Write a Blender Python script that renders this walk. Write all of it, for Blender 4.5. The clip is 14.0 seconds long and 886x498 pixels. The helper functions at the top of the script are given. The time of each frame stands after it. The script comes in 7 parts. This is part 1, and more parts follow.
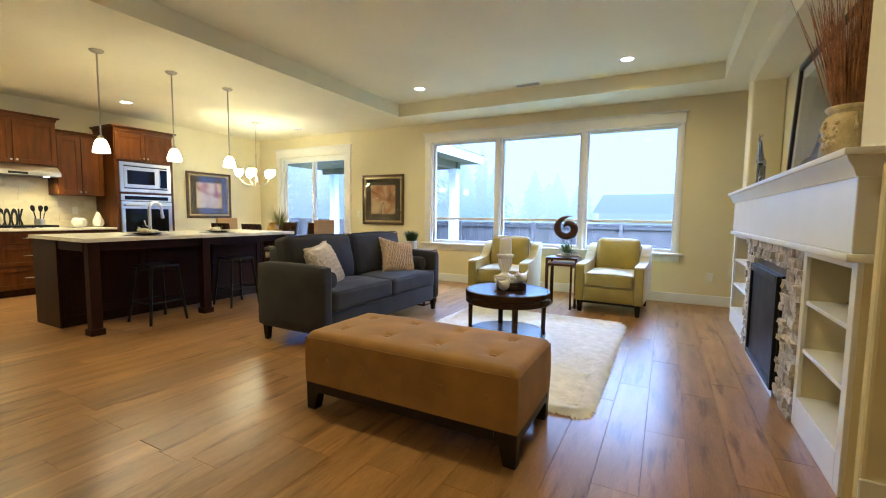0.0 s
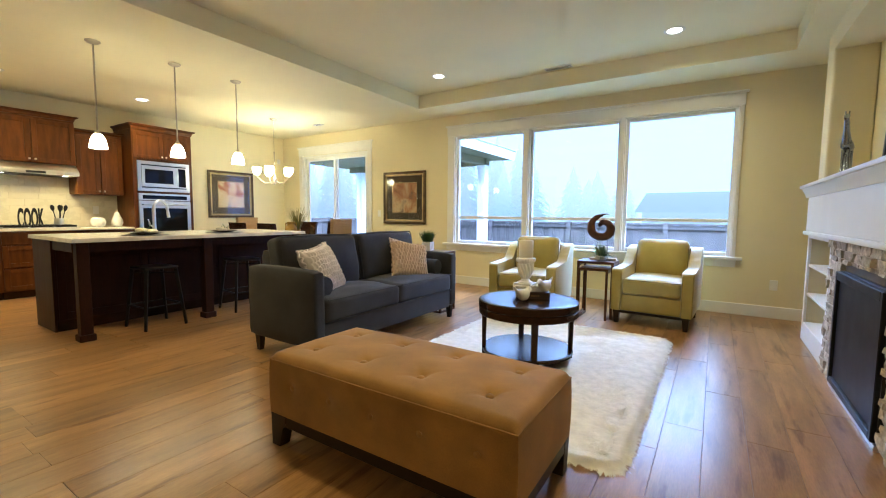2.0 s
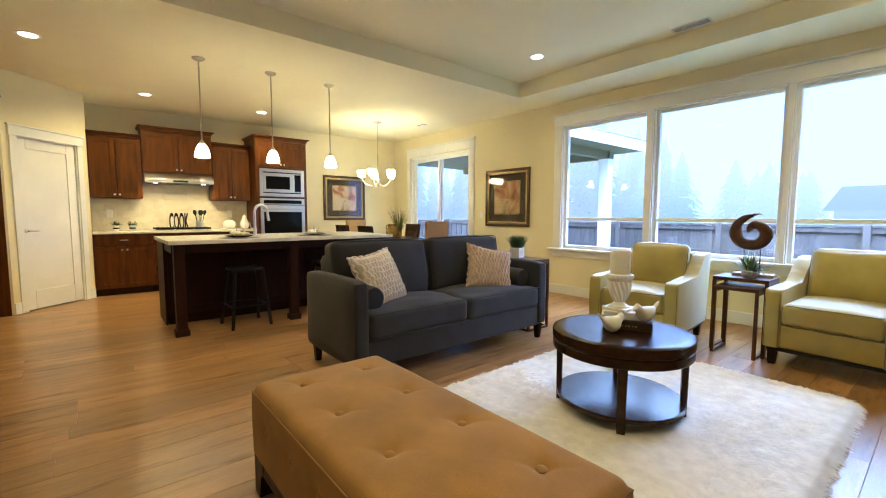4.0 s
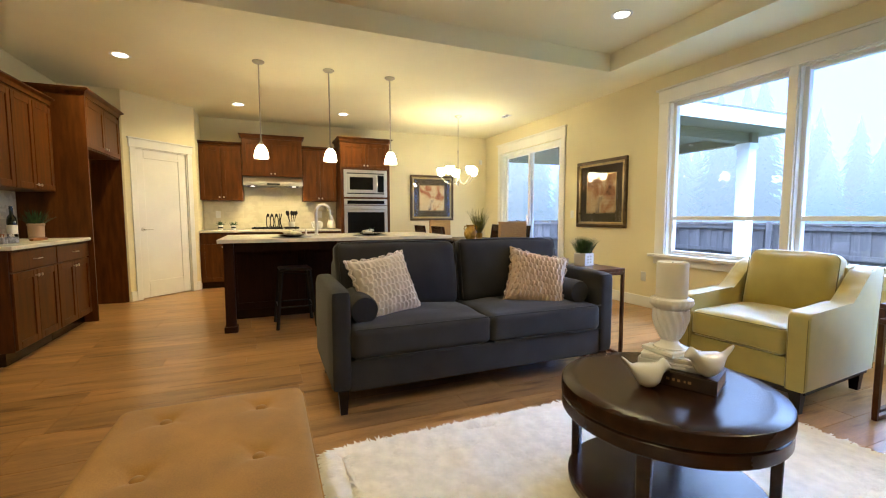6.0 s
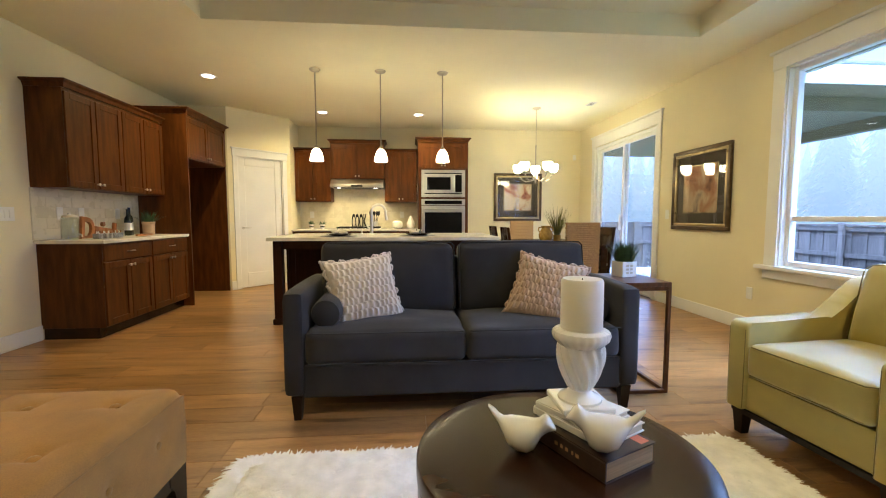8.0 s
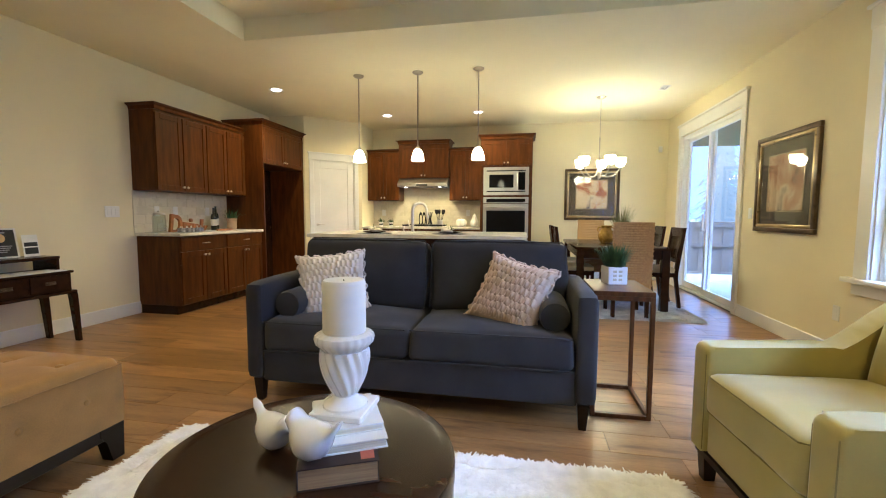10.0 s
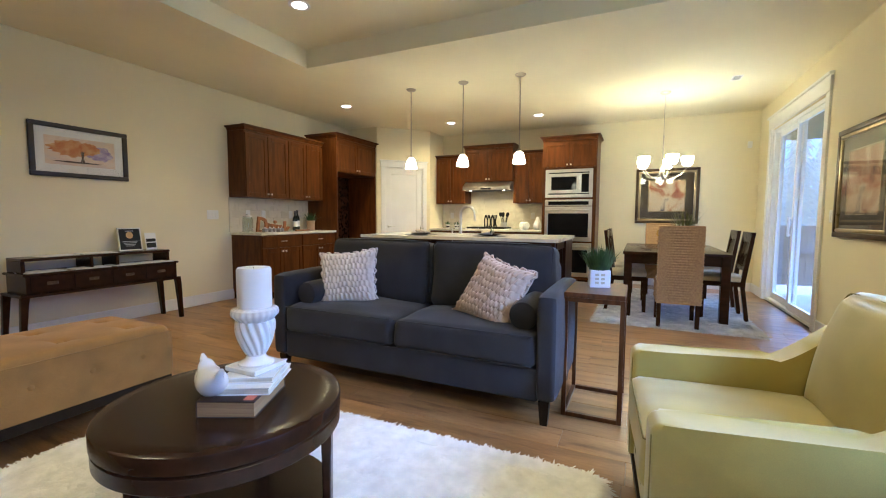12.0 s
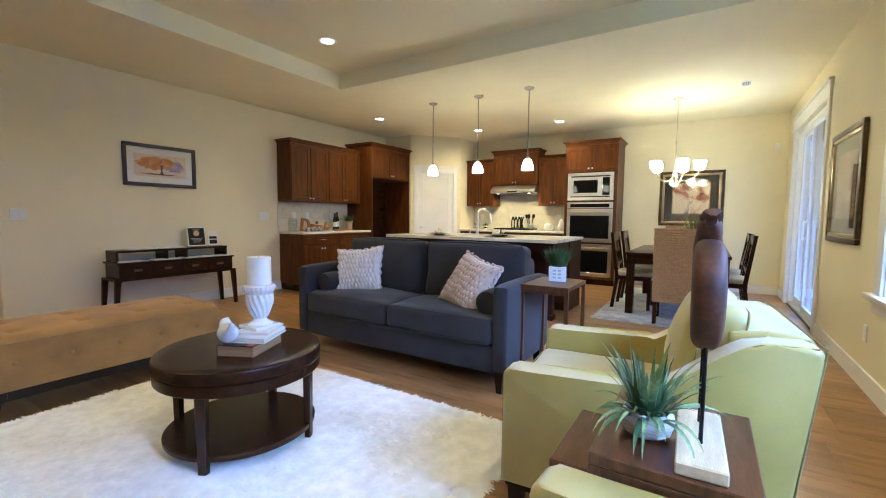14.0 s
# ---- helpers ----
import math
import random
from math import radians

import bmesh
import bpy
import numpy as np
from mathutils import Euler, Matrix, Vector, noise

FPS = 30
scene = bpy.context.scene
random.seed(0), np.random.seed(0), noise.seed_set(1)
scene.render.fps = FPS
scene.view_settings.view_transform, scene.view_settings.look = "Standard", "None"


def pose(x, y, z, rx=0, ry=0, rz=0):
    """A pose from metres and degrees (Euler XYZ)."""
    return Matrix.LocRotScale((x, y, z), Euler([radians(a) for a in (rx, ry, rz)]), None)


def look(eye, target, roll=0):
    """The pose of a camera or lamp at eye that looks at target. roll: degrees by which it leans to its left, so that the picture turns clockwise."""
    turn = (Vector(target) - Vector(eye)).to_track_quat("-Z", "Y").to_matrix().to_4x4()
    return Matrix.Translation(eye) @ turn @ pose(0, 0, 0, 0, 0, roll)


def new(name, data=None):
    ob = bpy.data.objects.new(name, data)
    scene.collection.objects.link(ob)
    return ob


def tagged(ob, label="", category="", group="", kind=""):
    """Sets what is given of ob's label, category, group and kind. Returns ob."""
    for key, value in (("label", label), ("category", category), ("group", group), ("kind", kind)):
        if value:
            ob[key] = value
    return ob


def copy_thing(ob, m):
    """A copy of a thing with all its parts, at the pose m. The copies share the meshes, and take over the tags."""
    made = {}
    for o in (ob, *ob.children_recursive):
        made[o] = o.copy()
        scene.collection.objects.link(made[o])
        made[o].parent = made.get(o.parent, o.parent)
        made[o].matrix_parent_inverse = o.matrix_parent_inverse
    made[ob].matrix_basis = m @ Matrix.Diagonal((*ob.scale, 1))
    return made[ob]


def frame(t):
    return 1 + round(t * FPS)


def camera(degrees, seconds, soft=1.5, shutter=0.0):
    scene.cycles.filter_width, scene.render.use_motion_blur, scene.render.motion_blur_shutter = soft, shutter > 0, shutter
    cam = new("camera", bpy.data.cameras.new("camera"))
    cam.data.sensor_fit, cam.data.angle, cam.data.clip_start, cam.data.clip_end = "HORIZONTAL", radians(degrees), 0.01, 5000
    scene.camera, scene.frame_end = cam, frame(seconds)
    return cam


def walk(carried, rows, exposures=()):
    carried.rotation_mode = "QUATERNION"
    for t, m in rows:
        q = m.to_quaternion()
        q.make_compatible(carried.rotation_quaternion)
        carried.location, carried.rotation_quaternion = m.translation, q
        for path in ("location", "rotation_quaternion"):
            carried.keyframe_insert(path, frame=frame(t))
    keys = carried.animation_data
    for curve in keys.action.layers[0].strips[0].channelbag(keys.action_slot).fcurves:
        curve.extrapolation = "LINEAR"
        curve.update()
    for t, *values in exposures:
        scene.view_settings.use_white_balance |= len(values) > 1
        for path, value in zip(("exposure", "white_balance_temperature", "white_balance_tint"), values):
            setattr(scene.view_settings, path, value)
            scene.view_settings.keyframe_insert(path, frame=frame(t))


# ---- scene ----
cam = camera(92.9, 14.0, 1.1)
PATH = [
    (0, (0.08, 1.143, 1.166), (-0.852, 2.905, 1.006), 0.7),
    (0.5, (0.054, 1.253, 1.159), (-0.884, 3.012, 0.997), 0.7),
    (1, (0.038, 1.39, 1.153), (-0.918, 3.14, 0.991), 0.6),
    (1.5, (0.029, 1.534, 1.147), (-0.969, 3.259, 0.985), 0.6),
    (2, (0.028, 1.693, 1.151), (-1.053, 3.368, 0.988), 0.55),
    (2.5, (0.024, 1.866, 1.16), (-1.156, 3.473, 0.996), 0.4),
    (3, (0.028, 2.052, 1.168), (-1.268, 3.566, 1.003), 0.3),
    (3.5, (0.03, 2.251, 1.167), (-1.394, 3.645, 1.003), 0.2),
    (6, (-0.065, 3.431, 1.131), (-1.909, 4.191, 0.977), -0.1),
    (6.5, (-0.076, 3.664, 1.14), (-1.967, 4.294, 0.983), -0.15),
    (7, (-0.08, 3.903, 1.141), (-2.013, 4.391, 0.981), -0.1),
    (7.5, (-0.099, 4.15, 1.135), (-2.066, 4.478, 0.978), -0.1),
    (8, (-0.118, 4.409, 1.122), (-2.106, 4.574, 0.972), 0.0),
    (10.5, (-0.207, 5.565, 1.124), (-2.135, 5.059, 0.965), 0.2),
    (11, (-0.207, 5.749, 1.121), (-2.099, 5.117, 0.966), 0.2),
    (11.5, (-0.198, 5.91, 1.121), (-2.049, 5.166, 0.97), 0.3),
    (12, (-0.188, 6.106, 1.13), (-1.998, 5.269, 0.981), 0.3),
    (12.5, (-0.155, 6.314, 1.14), (-1.928, 5.4, 0.988), 0.25),
    (13, (-0.094, 6.489, 1.145), (-1.838, 5.52, 0.999), 0.4),
    (13.5, (-0.022, 6.645, 1.152), (-1.742, 5.634, 1.008), 0.5),
    (14, (0.048, 6.795, 1.158), (-1.639, 5.732, 1.008), 0.5),
]
walk(cam, [(t, look(eye, target, roll)) for t, eye, target, roll in PATH],
     [(0, 0.37, 5780, 12), (3.5, 0.33, 6000, 13), (6.5, 0.31, 6250, 15), (8, 0.28, 6000, 15), (11, 0.27, 5500, 16), (14, 0.29, 5250, 17)])

# ---- light ----
SKY, CAN, KITCHEN_CAN, PENDANT, CHANDELIER = 1.0, 13.5, 16.5, 29.0, 44.0
ZENITH, HOOD = 23.0, 5.0
WARM = (1.0, 0.81, 0.38)
world = bpy.data.worlds.new("overcast_sky")
scene.world = world
world.use_nodes = True
wn, wl = world.node_tree.nodes, world.node_tree.links
sky = wn.new("ShaderNodeTexSky")
sky.sky_type, sky.sun_disc = "NISHITA", False
sky.sun_elevation, sky.sun_rotation = radians(40), radians(150)
sky.air_density, sky.dust_density = 1.0, 4.0
dim = wn.new("ShaderNodeVectorMath")
dim.operation = "SCALE"
dim.inputs["Scale"].default_value = 0.08
cloud = wn.new("ShaderNodeMix")
cloud.data_type = "RGBA"
cloud.inputs[0].default_value = 0.85
cloud.inputs[7].default_value = (0.88, 1.75, 4.30, 1)
wl.new(sky.outputs[0], dim.inputs[0])
wl.new(dim.outputs[0], cloud.inputs[6])
# an overcast sky: pale at the horizon, far brighter and bluer overhead
where, up, rise, dome = wn.new("ShaderNodeTexCoord"), wn.new("ShaderNodeSeparateXYZ"), wn.new("ShaderNodeMapRange"), wn.new("ShaderNodeMix")
rise.inputs["From Min"].default_value, rise.inputs["From Max"].default_value = 0.28, 0.52
dome.data_type = "RGBA"
dome.inputs[7].default_value = (ZENITH * 0.50, ZENITH * 0.78, ZENITH * 1.30, 1)
wl.new(where.outputs["Generated"], up.inputs[0])
wl.new(up.outputs["Z"], rise.inputs["Value"])
wl.new(rise.outputs[0], dome.inputs[0])
wl.new(cloud.outputs[2], dome.inputs[6])
wl.new(dome.outputs[2], wn["Background"].inputs["Color"])
wn["Background"].inputs["Strength"].default_value = SKY
sun = new("sun", bpy.data.lights.new("sun", "SUN"))
sun.data.energy, sun.data.angle, sun.data.color = 0.6, radians(25), (1.0, 0.97, 0.93)
sun.matrix_world = look((0, -20, 17), (0, 0, 0))


def can_lamp(x, y, z, watts):
    """The light of a recessed ceiling can."""
    lamp = new("can_lamp", bpy.data.lights.new("can_lamp", "AREA"))
    lamp.data.shape, lamp.data.size, lamp.data.energy, lamp.data.color = "DISK", 0.13, watts, WARM
    lamp.data.spread = radians(150)
    lamp.matrix_world = pose(x, y, z)
    return lamp


# ---- materials ----
def surface(name, base, rough=0.5, metal=0.0, vary=0.12, scale=6.0, stretch=(1, 1, 1), fine=120.0, bump=0.1, depth=0.002,
            second=None, rough_vary=0.08, random_tint=0.0, coat=0.0, sheen=0.0, islands=False, spec=0.5, knots=0.0):
    """A procedural surface: a base colour that drifts at a large and a fine scale, with relief and uneven gloss."""
    m = bpy.data.materials.new(name)
    m.use_nodes = True
    n, k = m.node_tree.nodes, m.node_tree.links
    p = n["Principled BSDF"]
    p.inputs["Metallic"].default_value = metal
    p.inputs["Coat Weight"].default_value = coat
    p.inputs["Coat Roughness"].default_value = 0.45
    p.inputs["Specular IOR Level"].default_value = spec
    p.inputs["Sheen Weight"].default_value = sheen
    co = n.new("ShaderNodeTexCoord")
    mp = n.new("ShaderNodeMapping")
    mp.inputs["Scale"].default_value = stretch
    info = n.new("ShaderNodeNewGeometry" if islands else "ShaderNodeObjectInfo")
    chance = info.outputs["Random Per Island" if islands else "Random"]
    shift = n.new("ShaderNodeVectorMath")
    shift.operation = "MULTIPLY_ADD"
    shift.inputs[1].default_value = (37.0, 23.0, 11.0)
    k.new(chance, shift.inputs[0])
    k.new(co.outputs["Object"], shift.inputs[2])
    k.new(shift.outputs[0], mp.inputs["Vector"])
    big, small = n.new("ShaderNodeTexNoise"), n.new("ShaderNodeTexNoise")
    big.inputs["Scale"].default_value, big.inputs["Detail"].default_value = scale, 5.0
    small.inputs["Scale"].default_value, small.inputs["Detail"].default_value = fine, 3.0
    k.new(mp.outputs[0], big.inputs["Vector"])
    k.new(mp.outputs[0], small.inputs["Vector"])
    ramp = n.new("ShaderNodeValToRGB")
    dark = second or tuple(c * (1 - vary * 1.6) for c in base)
    light = base if second else tuple(min(1, c * (1 + vary * 0.6)) for c in base)
    ramp.color_ramp.elements[0].position, ramp.color_ramp.elements[1].position = 0.32, 0.68
    ramp.color_ramp.elements[0].color, ramp.color_ramp.elements[1].color = (*dark, 1), (*light, 1)
    k.new(big.outputs["Fac"], ramp.inputs[0])
    grain = n.new("ShaderNodeMix")
    grain.data_type, grain.blend_type = "RGBA", "OVERLAY"
    grain.inputs[0].default_value = min(0.9, vary * 1.6)
    k.new(ramp.outputs[0], grain.inputs[6])
    k.new(small.outputs["Fac"], grain.inputs[7])
    out = grain.outputs[2]
    if random_tint:
        hsv = n.new("ShaderNodeHueSaturation")
        rng = n.new("ShaderNodeMapRange")
        rng.inputs["To Min"].default_value, rng.inputs["To Max"].default_value = 1 - random_tint, 1 + random_tint
        k.new(chance, rng.inputs["Value"])
        k.new(rng.outputs[0], hsv.inputs["Value"])
        k.new(out, hsv.inputs["Color"])
        out = hsv.outputs[0]
    if knots:
        kn, kr, km = n.new("ShaderNodeTexNoise"), n.new("ShaderNodeMapRange"), n.new("ShaderNodeMix")
        km.data_type, km.blend_type = "RGBA", "MULTIPLY"
        km.inputs[7].default_value = (0.45, 0.36, 0.30, 1)
        kn.inputs["Scale"].default_value, kn.inputs["Detail"].default_value = 2.6, 6.0
        kr.inputs["From Min"].default_value, kr.inputs["From Max"].default_value = 0.57, 0.70
        kr.inputs["To Max"].default_value = knots
        k.new(mp.outputs[0], kn.inputs["Vector"])
        k.new(kn.outputs["Fac"], kr.inputs["Value"])
        k.new(kr.outputs[0], km.inputs[0])
        k.new(out, km.inputs[6])
        out = km.outputs[2]
    k.new(out, p.inputs["Base Color"])
    rr = n.new("ShaderNodeMapRange")
    rr.inputs["To Min"].default_value, rr.inputs["To Max"].default_value = max(0.02, rough - rough_vary), min(1, rough + rough_vary)
    k.new(big.outputs["Fac"], rr.inputs["Value"])
    k.new(rr.outputs[0], p.inputs["Roughness"])
    if bump:
        bp = n.new("ShaderNodeBump")
        bp.inputs["Strength"].default_value, bp.inputs["Distance"].default_value = bump, depth
        k.new(small.outputs["Fac"], bp.inputs["Height"])
        k.new(bp.outputs[0], p.inputs["Normal"])
    return m


def glowing(name, color, strength, base=(0.9, 0.9, 0.9)):
    """Frosted glass that is lit from within, or a lens that gives off light."""
    m = bpy.data.materials.new(name)
    m.use_nodes = True
    p = m.node_tree.nodes["Principled BSDF"]
    p.inputs["Base Color"].default_value = (*base, 1)
    p.inputs["Emission Color"].default_value = (*color, 1)
    p.inputs["Emission Strength"].default_value = strength
    return m


def clear_glass(name, tint=(1, 1, 1), gloss=0.0):
    m = bpy.data.materials.new(name)
    m.use_nodes = True
    n, k = m.node_tree.nodes, m.node_tree.links
    n.remove(n["Principled BSDF"])
    fr, tr, gl, mix = n.new("ShaderNodeLayerWeight"), n.new("ShaderNodeBsdfTransparent"), n.new("ShaderNodeBsdfGlossy"), n.new("ShaderNodeMixShader")
    fr.inputs["Blend"].default_value = 0.5
    steep, lift = n.new("ShaderNodeMath"), n.new("ShaderNodeMath")
    steep.operation, lift.operation = "POWER", "MULTIPLY_ADD"
    steep.inputs[1].default_value = 4.0
    lift.inputs[1].default_value, lift.inputs[2].default_value = 0.85, 0.03
    k.new(fr.outputs["Facing"], steep.inputs[0])
    k.new(steep.outputs[0], lift.inputs[0])
    tr.inputs["Color"].default_value = (*tint, 1)
    gl.inputs["Roughness"].default_value = gloss
    k.new(lift.outputs[0], mix.inputs[0])
    k.new(tr.outputs[0], mix.inputs[1])
    k.new(gl.outputs[0], mix.inputs[2])
    k.new(mix.outputs[0], n["Material Output"].inputs["Surface"])
    return m


WALL = surface("cream_wall_paint", (0.77, 0.69, 0.465), 0.75, vary=0.03, scale=1.3, fine=260, bump=0.12, depth=0.0008)
CEIL = surface("ceiling_paint", (0.86, 0.80, 0.57), 0.85, vary=0.03, scale=1.1, fine=220, bump=0.15, depth=0.001)
TRIM = surface("white_trim_paint", (0.80, 0.79, 0.76), 0.38, vary=0.03, scale=3, fine=90, bump=0.03)
VINYL = surface("white_vinyl", (0.80, 0.81, 0.82), 0.35, vary=0.02, scale=3, bump=0.0)
PLANK = surface("oak_laminate", (0.40, 0.212, 0.080), 0.28, vary=0.18, scale=2.2, stretch=(6, 0.8, 1), fine=30, spec=0.34, bump=0.0,
                depth=0.0006, second=(0.255, 0.130, 0.047), random_tint=0.19, knots=0.95, rough_vary=0.008)
PLANK_FAR = surface("oak_laminate_joined", (0.40, 0.212, 0.080), 0.28, vary=0.18, scale=2.2, stretch=(6, 0.8, 1), fine=30, spec=0.34, bump=0.0,
                    depth=0.0006, second=(0.255, 0.130, 0.047), random_tint=0.19, knots=0.95, rough_vary=0.008, islands=True)
CHERRY = surface("cherry_cabinet_wood", (0.118, 0.037, 0.0065), 0.36, spec=0.2, rough_vary=0.03, vary=0.14, scale=4, stretch=(5, 5, 0.7), fine=45, bump=0.05,
                 depth=0.0005, second=(0.060, 0.018, 0.0035))
# the cherry again, darkened to put the island's shade into its colour
SHADED_CHERRY = surface("shaded_cherry_wood", (0.036, 0.0125, 0.006), 0.48, spec=0.12, vary=0.28, scale=4, stretch=(5, 5, 0.7), fine=45, bump=0.05, depth=0.0005, second=(0.026, 0.009, 0.005))
ESPRESSO = surface("espresso_wood", (0.034, 0.013, 0.006), 0.25, spec=0.26, rough_vary=0.015, vary=0.08, scale=5, stretch=(4, 1, 4), fine=60, bump=0.0, depth=0.0004, second=(0.020, 0.008, 0.004))
EBONY = surface("blackened_leg_wood", (0.014, 0.008, 0.006), 0.4, spec=0.3, vary=0.2, scale=5, stretch=(4, 4, 1), fine=60, bump=0.03)
WALNUT = surface("walnut_veneer", (0.120, 0.045, 0.017), 0.30, spec=0.35, rough_vary=0.02, vary=0.22, scale=7, stretch=(1, 6, 1), fine=50, bump=0.05, depth=0.0004, second=(0.055, 0.020, 0.008))
QUARTZ = surface("pale_quartz", (0.72, 0.68, 0.58), 0.22, vary=0.10, scale=9, fine=300, bump=0.0)
CHARCOAL = surface("charcoal_woven_fabric", (0.027, 0.026, 0.031), 0.9, vary=0.22, scale=5, fine=420, bump=0.45, depth=0.0015, sheen=0.10)
LIME = surface("chartreuse_upholstery", (0.41, 0.325, 0.062), 0.55, vary=0.09, scale=5, fine=500, bump=0.15, depth=0.0006, sheen=0.4, coat=0.5, spec=0.6)
LIME_CORD = surface("olive_piping", (0.21, 0.175, 0.05), 0.85, vary=0.06, scale=9, fine=400, bump=0.1)
SUEDE = surface("tan_microsuede", (0.365, 0.188, 0.045), 0.82, vary=0.16, scale=5, fine=260, bump=0.15, depth=0.0008, sheen=0.12)
DINING_SHAG = surface("blue_grey_marbled_shag", (0.78, 0.78, 0.79), 0.95, vary=0.2, scale=7, fine=160, bump=0.3, depth=0.004, second=(0.40, 0.42, 0.47))
SHAG = surface("ivory_shag", (0.90, 0.87, 0.82), 0.95, vary=0.08, scale=14, fine=180, bump=0.3, depth=0.004)
STEEL = surface("brushed_steel", (0.62, 0.60, 0.57), 0.30, 1.0, vary=0.02, scale=5, rough_vary=0.02, bump=0.0)
STEM = surface("dark_satin_nickel", (0.46, 0.41, 0.33), 0.38, 1.0, vary=0.03, bump=0.0)
NICKEL = surface("satin_nickel", (0.70, 0.67, 0.62), 0.32, 1.0, vary=0.03, bump=0.0)
BLACK_GLASS = surface("black_oven_glass", (0.006, 0.006, 0.007), 0.05, spec=0.10, vary=0.05, bump=0.0, rough_vary=0.02)
BLACK = surface("black_enamel", (0.006, 0.006, 0.008), 0.45, spec=0.25, vary=0.1, bump=0.02)
BLACK_METAL = surface("black_stool_metal", (0.018, 0.017, 0.017), 0.34, 0.6, vary=0.1, bump=0.02)
SHADE = glowing("lit_frosted_shade", (1.0, 0.90, 0.55), PENDANT)
SHADE_UP = glowing("lit_frosted_bowl", (1.0, 0.89, 0.50), CHANDELIER)
LENS = glowing("lit_can_lens", (1.0, 0.93, 0.78), 9.0)
GLASS = clear_glass("window_glass")
STONE = surface("split_travertine", (0.52, 0.45, 0.36), 0.9, vary=0.25, scale=22, fine=90, bump=0.5, depth=0.004, random_tint=0.30)
MORTAR = surface("grey_mortar", (0.18, 0.16, 0.14), 0.95, vary=0.15, bump=0.3)
TILE = surface("ivory_glazed_tile", (0.66, 0.60, 0.46), 0.28, vary=0.02, scale=7, fine=60, bump=0.03, random_tint=0.012)
GROUT = surface("pale_grout", (0.64, 0.585, 0.45), 0.9, vary=0.08, bump=0.1)
CERAMIC = surface("white_glazed_ceramic", (0.86, 0.85, 0.83), 0.14, vary=0.05, scale=12, bump=0.02)
CREAM_POT = surface("cream_crackle_glaze", (0.66, 0.52, 0.29), 0.25, vary=0.15, scale=14, fine=80, bump=0.15, depth=0.001)
WAX = surface("ivory_wax", (0.88, 0.86, 0.80), 0.5, vary=0.04, scale=10, bump=0.02)
PAPER = surface("book_pages", (0.70, 0.64, 0.52), 0.85, vary=0.12, scale=4, stretch=(1, 1, 60), fine=40, bump=0.2, depth=0.0006)
BOOK_WHITE = surface("white_book_cloth", (0.76, 0.75, 0.73), 0.6, vary=0.05, bump=0.05)
BOOK_BROWN = surface("dark_brown_book_cloth", (0.045, 0.024, 0.016), 0.5, vary=0.2, bump=0.1)
WICKER = surface("woven_seagrass", (0.40, 0.24, 0.10), 0.8, vary=0.14, scale=60, fine=240, bump=0.4, depth=0.002, random_tint=0.06)
SEAT_CLOTH = surface("cream_seat_cloth", (0.60, 0.54, 0.42), 0.85, vary=0.1, bump=0.2)
LEAF = surface("green_blades", (0.055, 0.120, 0.030), 0.6, vary=0.35, scale=18, bump=0.05, second=(0.018, 0.048, 0.016))
LEAF_PALE = surface("variegated_blades", (0.32, 0.42, 0.20), 0.6, vary=0.4, scale=16, bump=0.05, second=(0.05, 0.13, 0.045))
LEAF_DRY = surface("yellow_green_blades", (0.17, 0.16, 0.03), 0.6, vary=0.3, scale=16, bump=0.05)
REED = surface("dried_red_brown_reed", (0.44, 0.19, 0.085), 0.8, vary=0.35, scale=20, bump=0.05)
PILLOW_ROSE = surface("rose_taupe_ruffled_cloth", (0.58, 0.43, 0.33), 0.7, vary=0.10, scale=18, fine=200, bump=0.25, depth=0.001, sheen=0.3)
PILLOW = surface("taupe_ruffled_cloth", (0.75, 0.67, 0.63), 0.8, vary=0.10, scale=18, fine=200, bump=0.25, depth=0.001, sheen=0.4)
FRAME_BRONZE = surface("aged_bronze_frame", (0.10, 0.062, 0.030), 0.35, 0.5, vary=0.3, scale=18, bump=0.08)
FRAME_GOLD = surface("champagne_gilt", (0.45, 0.34, 0.18), 0.3, 0.75, vary=0.15, scale=20, bump=0.05)
FRAME_DARK = surface("dark_brown_frame", (0.022, 0.012, 0.008), 0.35, vary=0.2, bump=0.03)
MAT_DARK = surface("brown_mat_board", (0.07, 0.055, 0.038), 0.8, vary=0.1, bump=0.05)
MAT_WHITE = surface("white_mat_board", (0.75, 0.73, 0.69), 0.8, vary=0.04, bump=0.03)
PALE_WOOD = surface("pale_maple_block", (0.60, 0.46, 0.27), 0.5, vary=0.15, scale=6, stretch=(1, 8, 8), fine=60, bump=0.05)
CARVED = surface("carved_dark_wood", (0.085, 0.028, 0.012), 0.58, vary=0.35, scale=22, fine=90, bump=0.2, depth=0.001)
PLASTIC = surface("white_plastic", (0.78, 0.77, 0.74), 0.35, vary=0.02, bump=0.0)
JUG_GLAZE = surface("mustard_glaze", (0.48, 0.28, 0.055), 0.25, vary=0.3, scale=12, bump=0.05)
CORK = surface("orange_stained_wood", (0.32, 0.11, 0.026), 0.5, vary=0.2, scale=12, bump=0.05)
GREY_FOIL = surface("grey_wrapping", (0.30, 0.29, 0.31), 0.4, 0.2, vary=0.3, scale=30, bump=0.3, depth=0.002)
BOTTLE = surface("dark_bottle_glass", (0.012, 0.016, 0.010), 0.08, vary=0.2, bump=0.0)
TERRACOTTA = surface("pale_terracotta", (0.50, 0.33, 0.20), 0.75, vary=0.15, bump=0.15)
CONCRETE = surface("patio_concrete", (0.15, 0.15, 0.15), 0.7, vary=0.1, scale=3, bump=0.2)
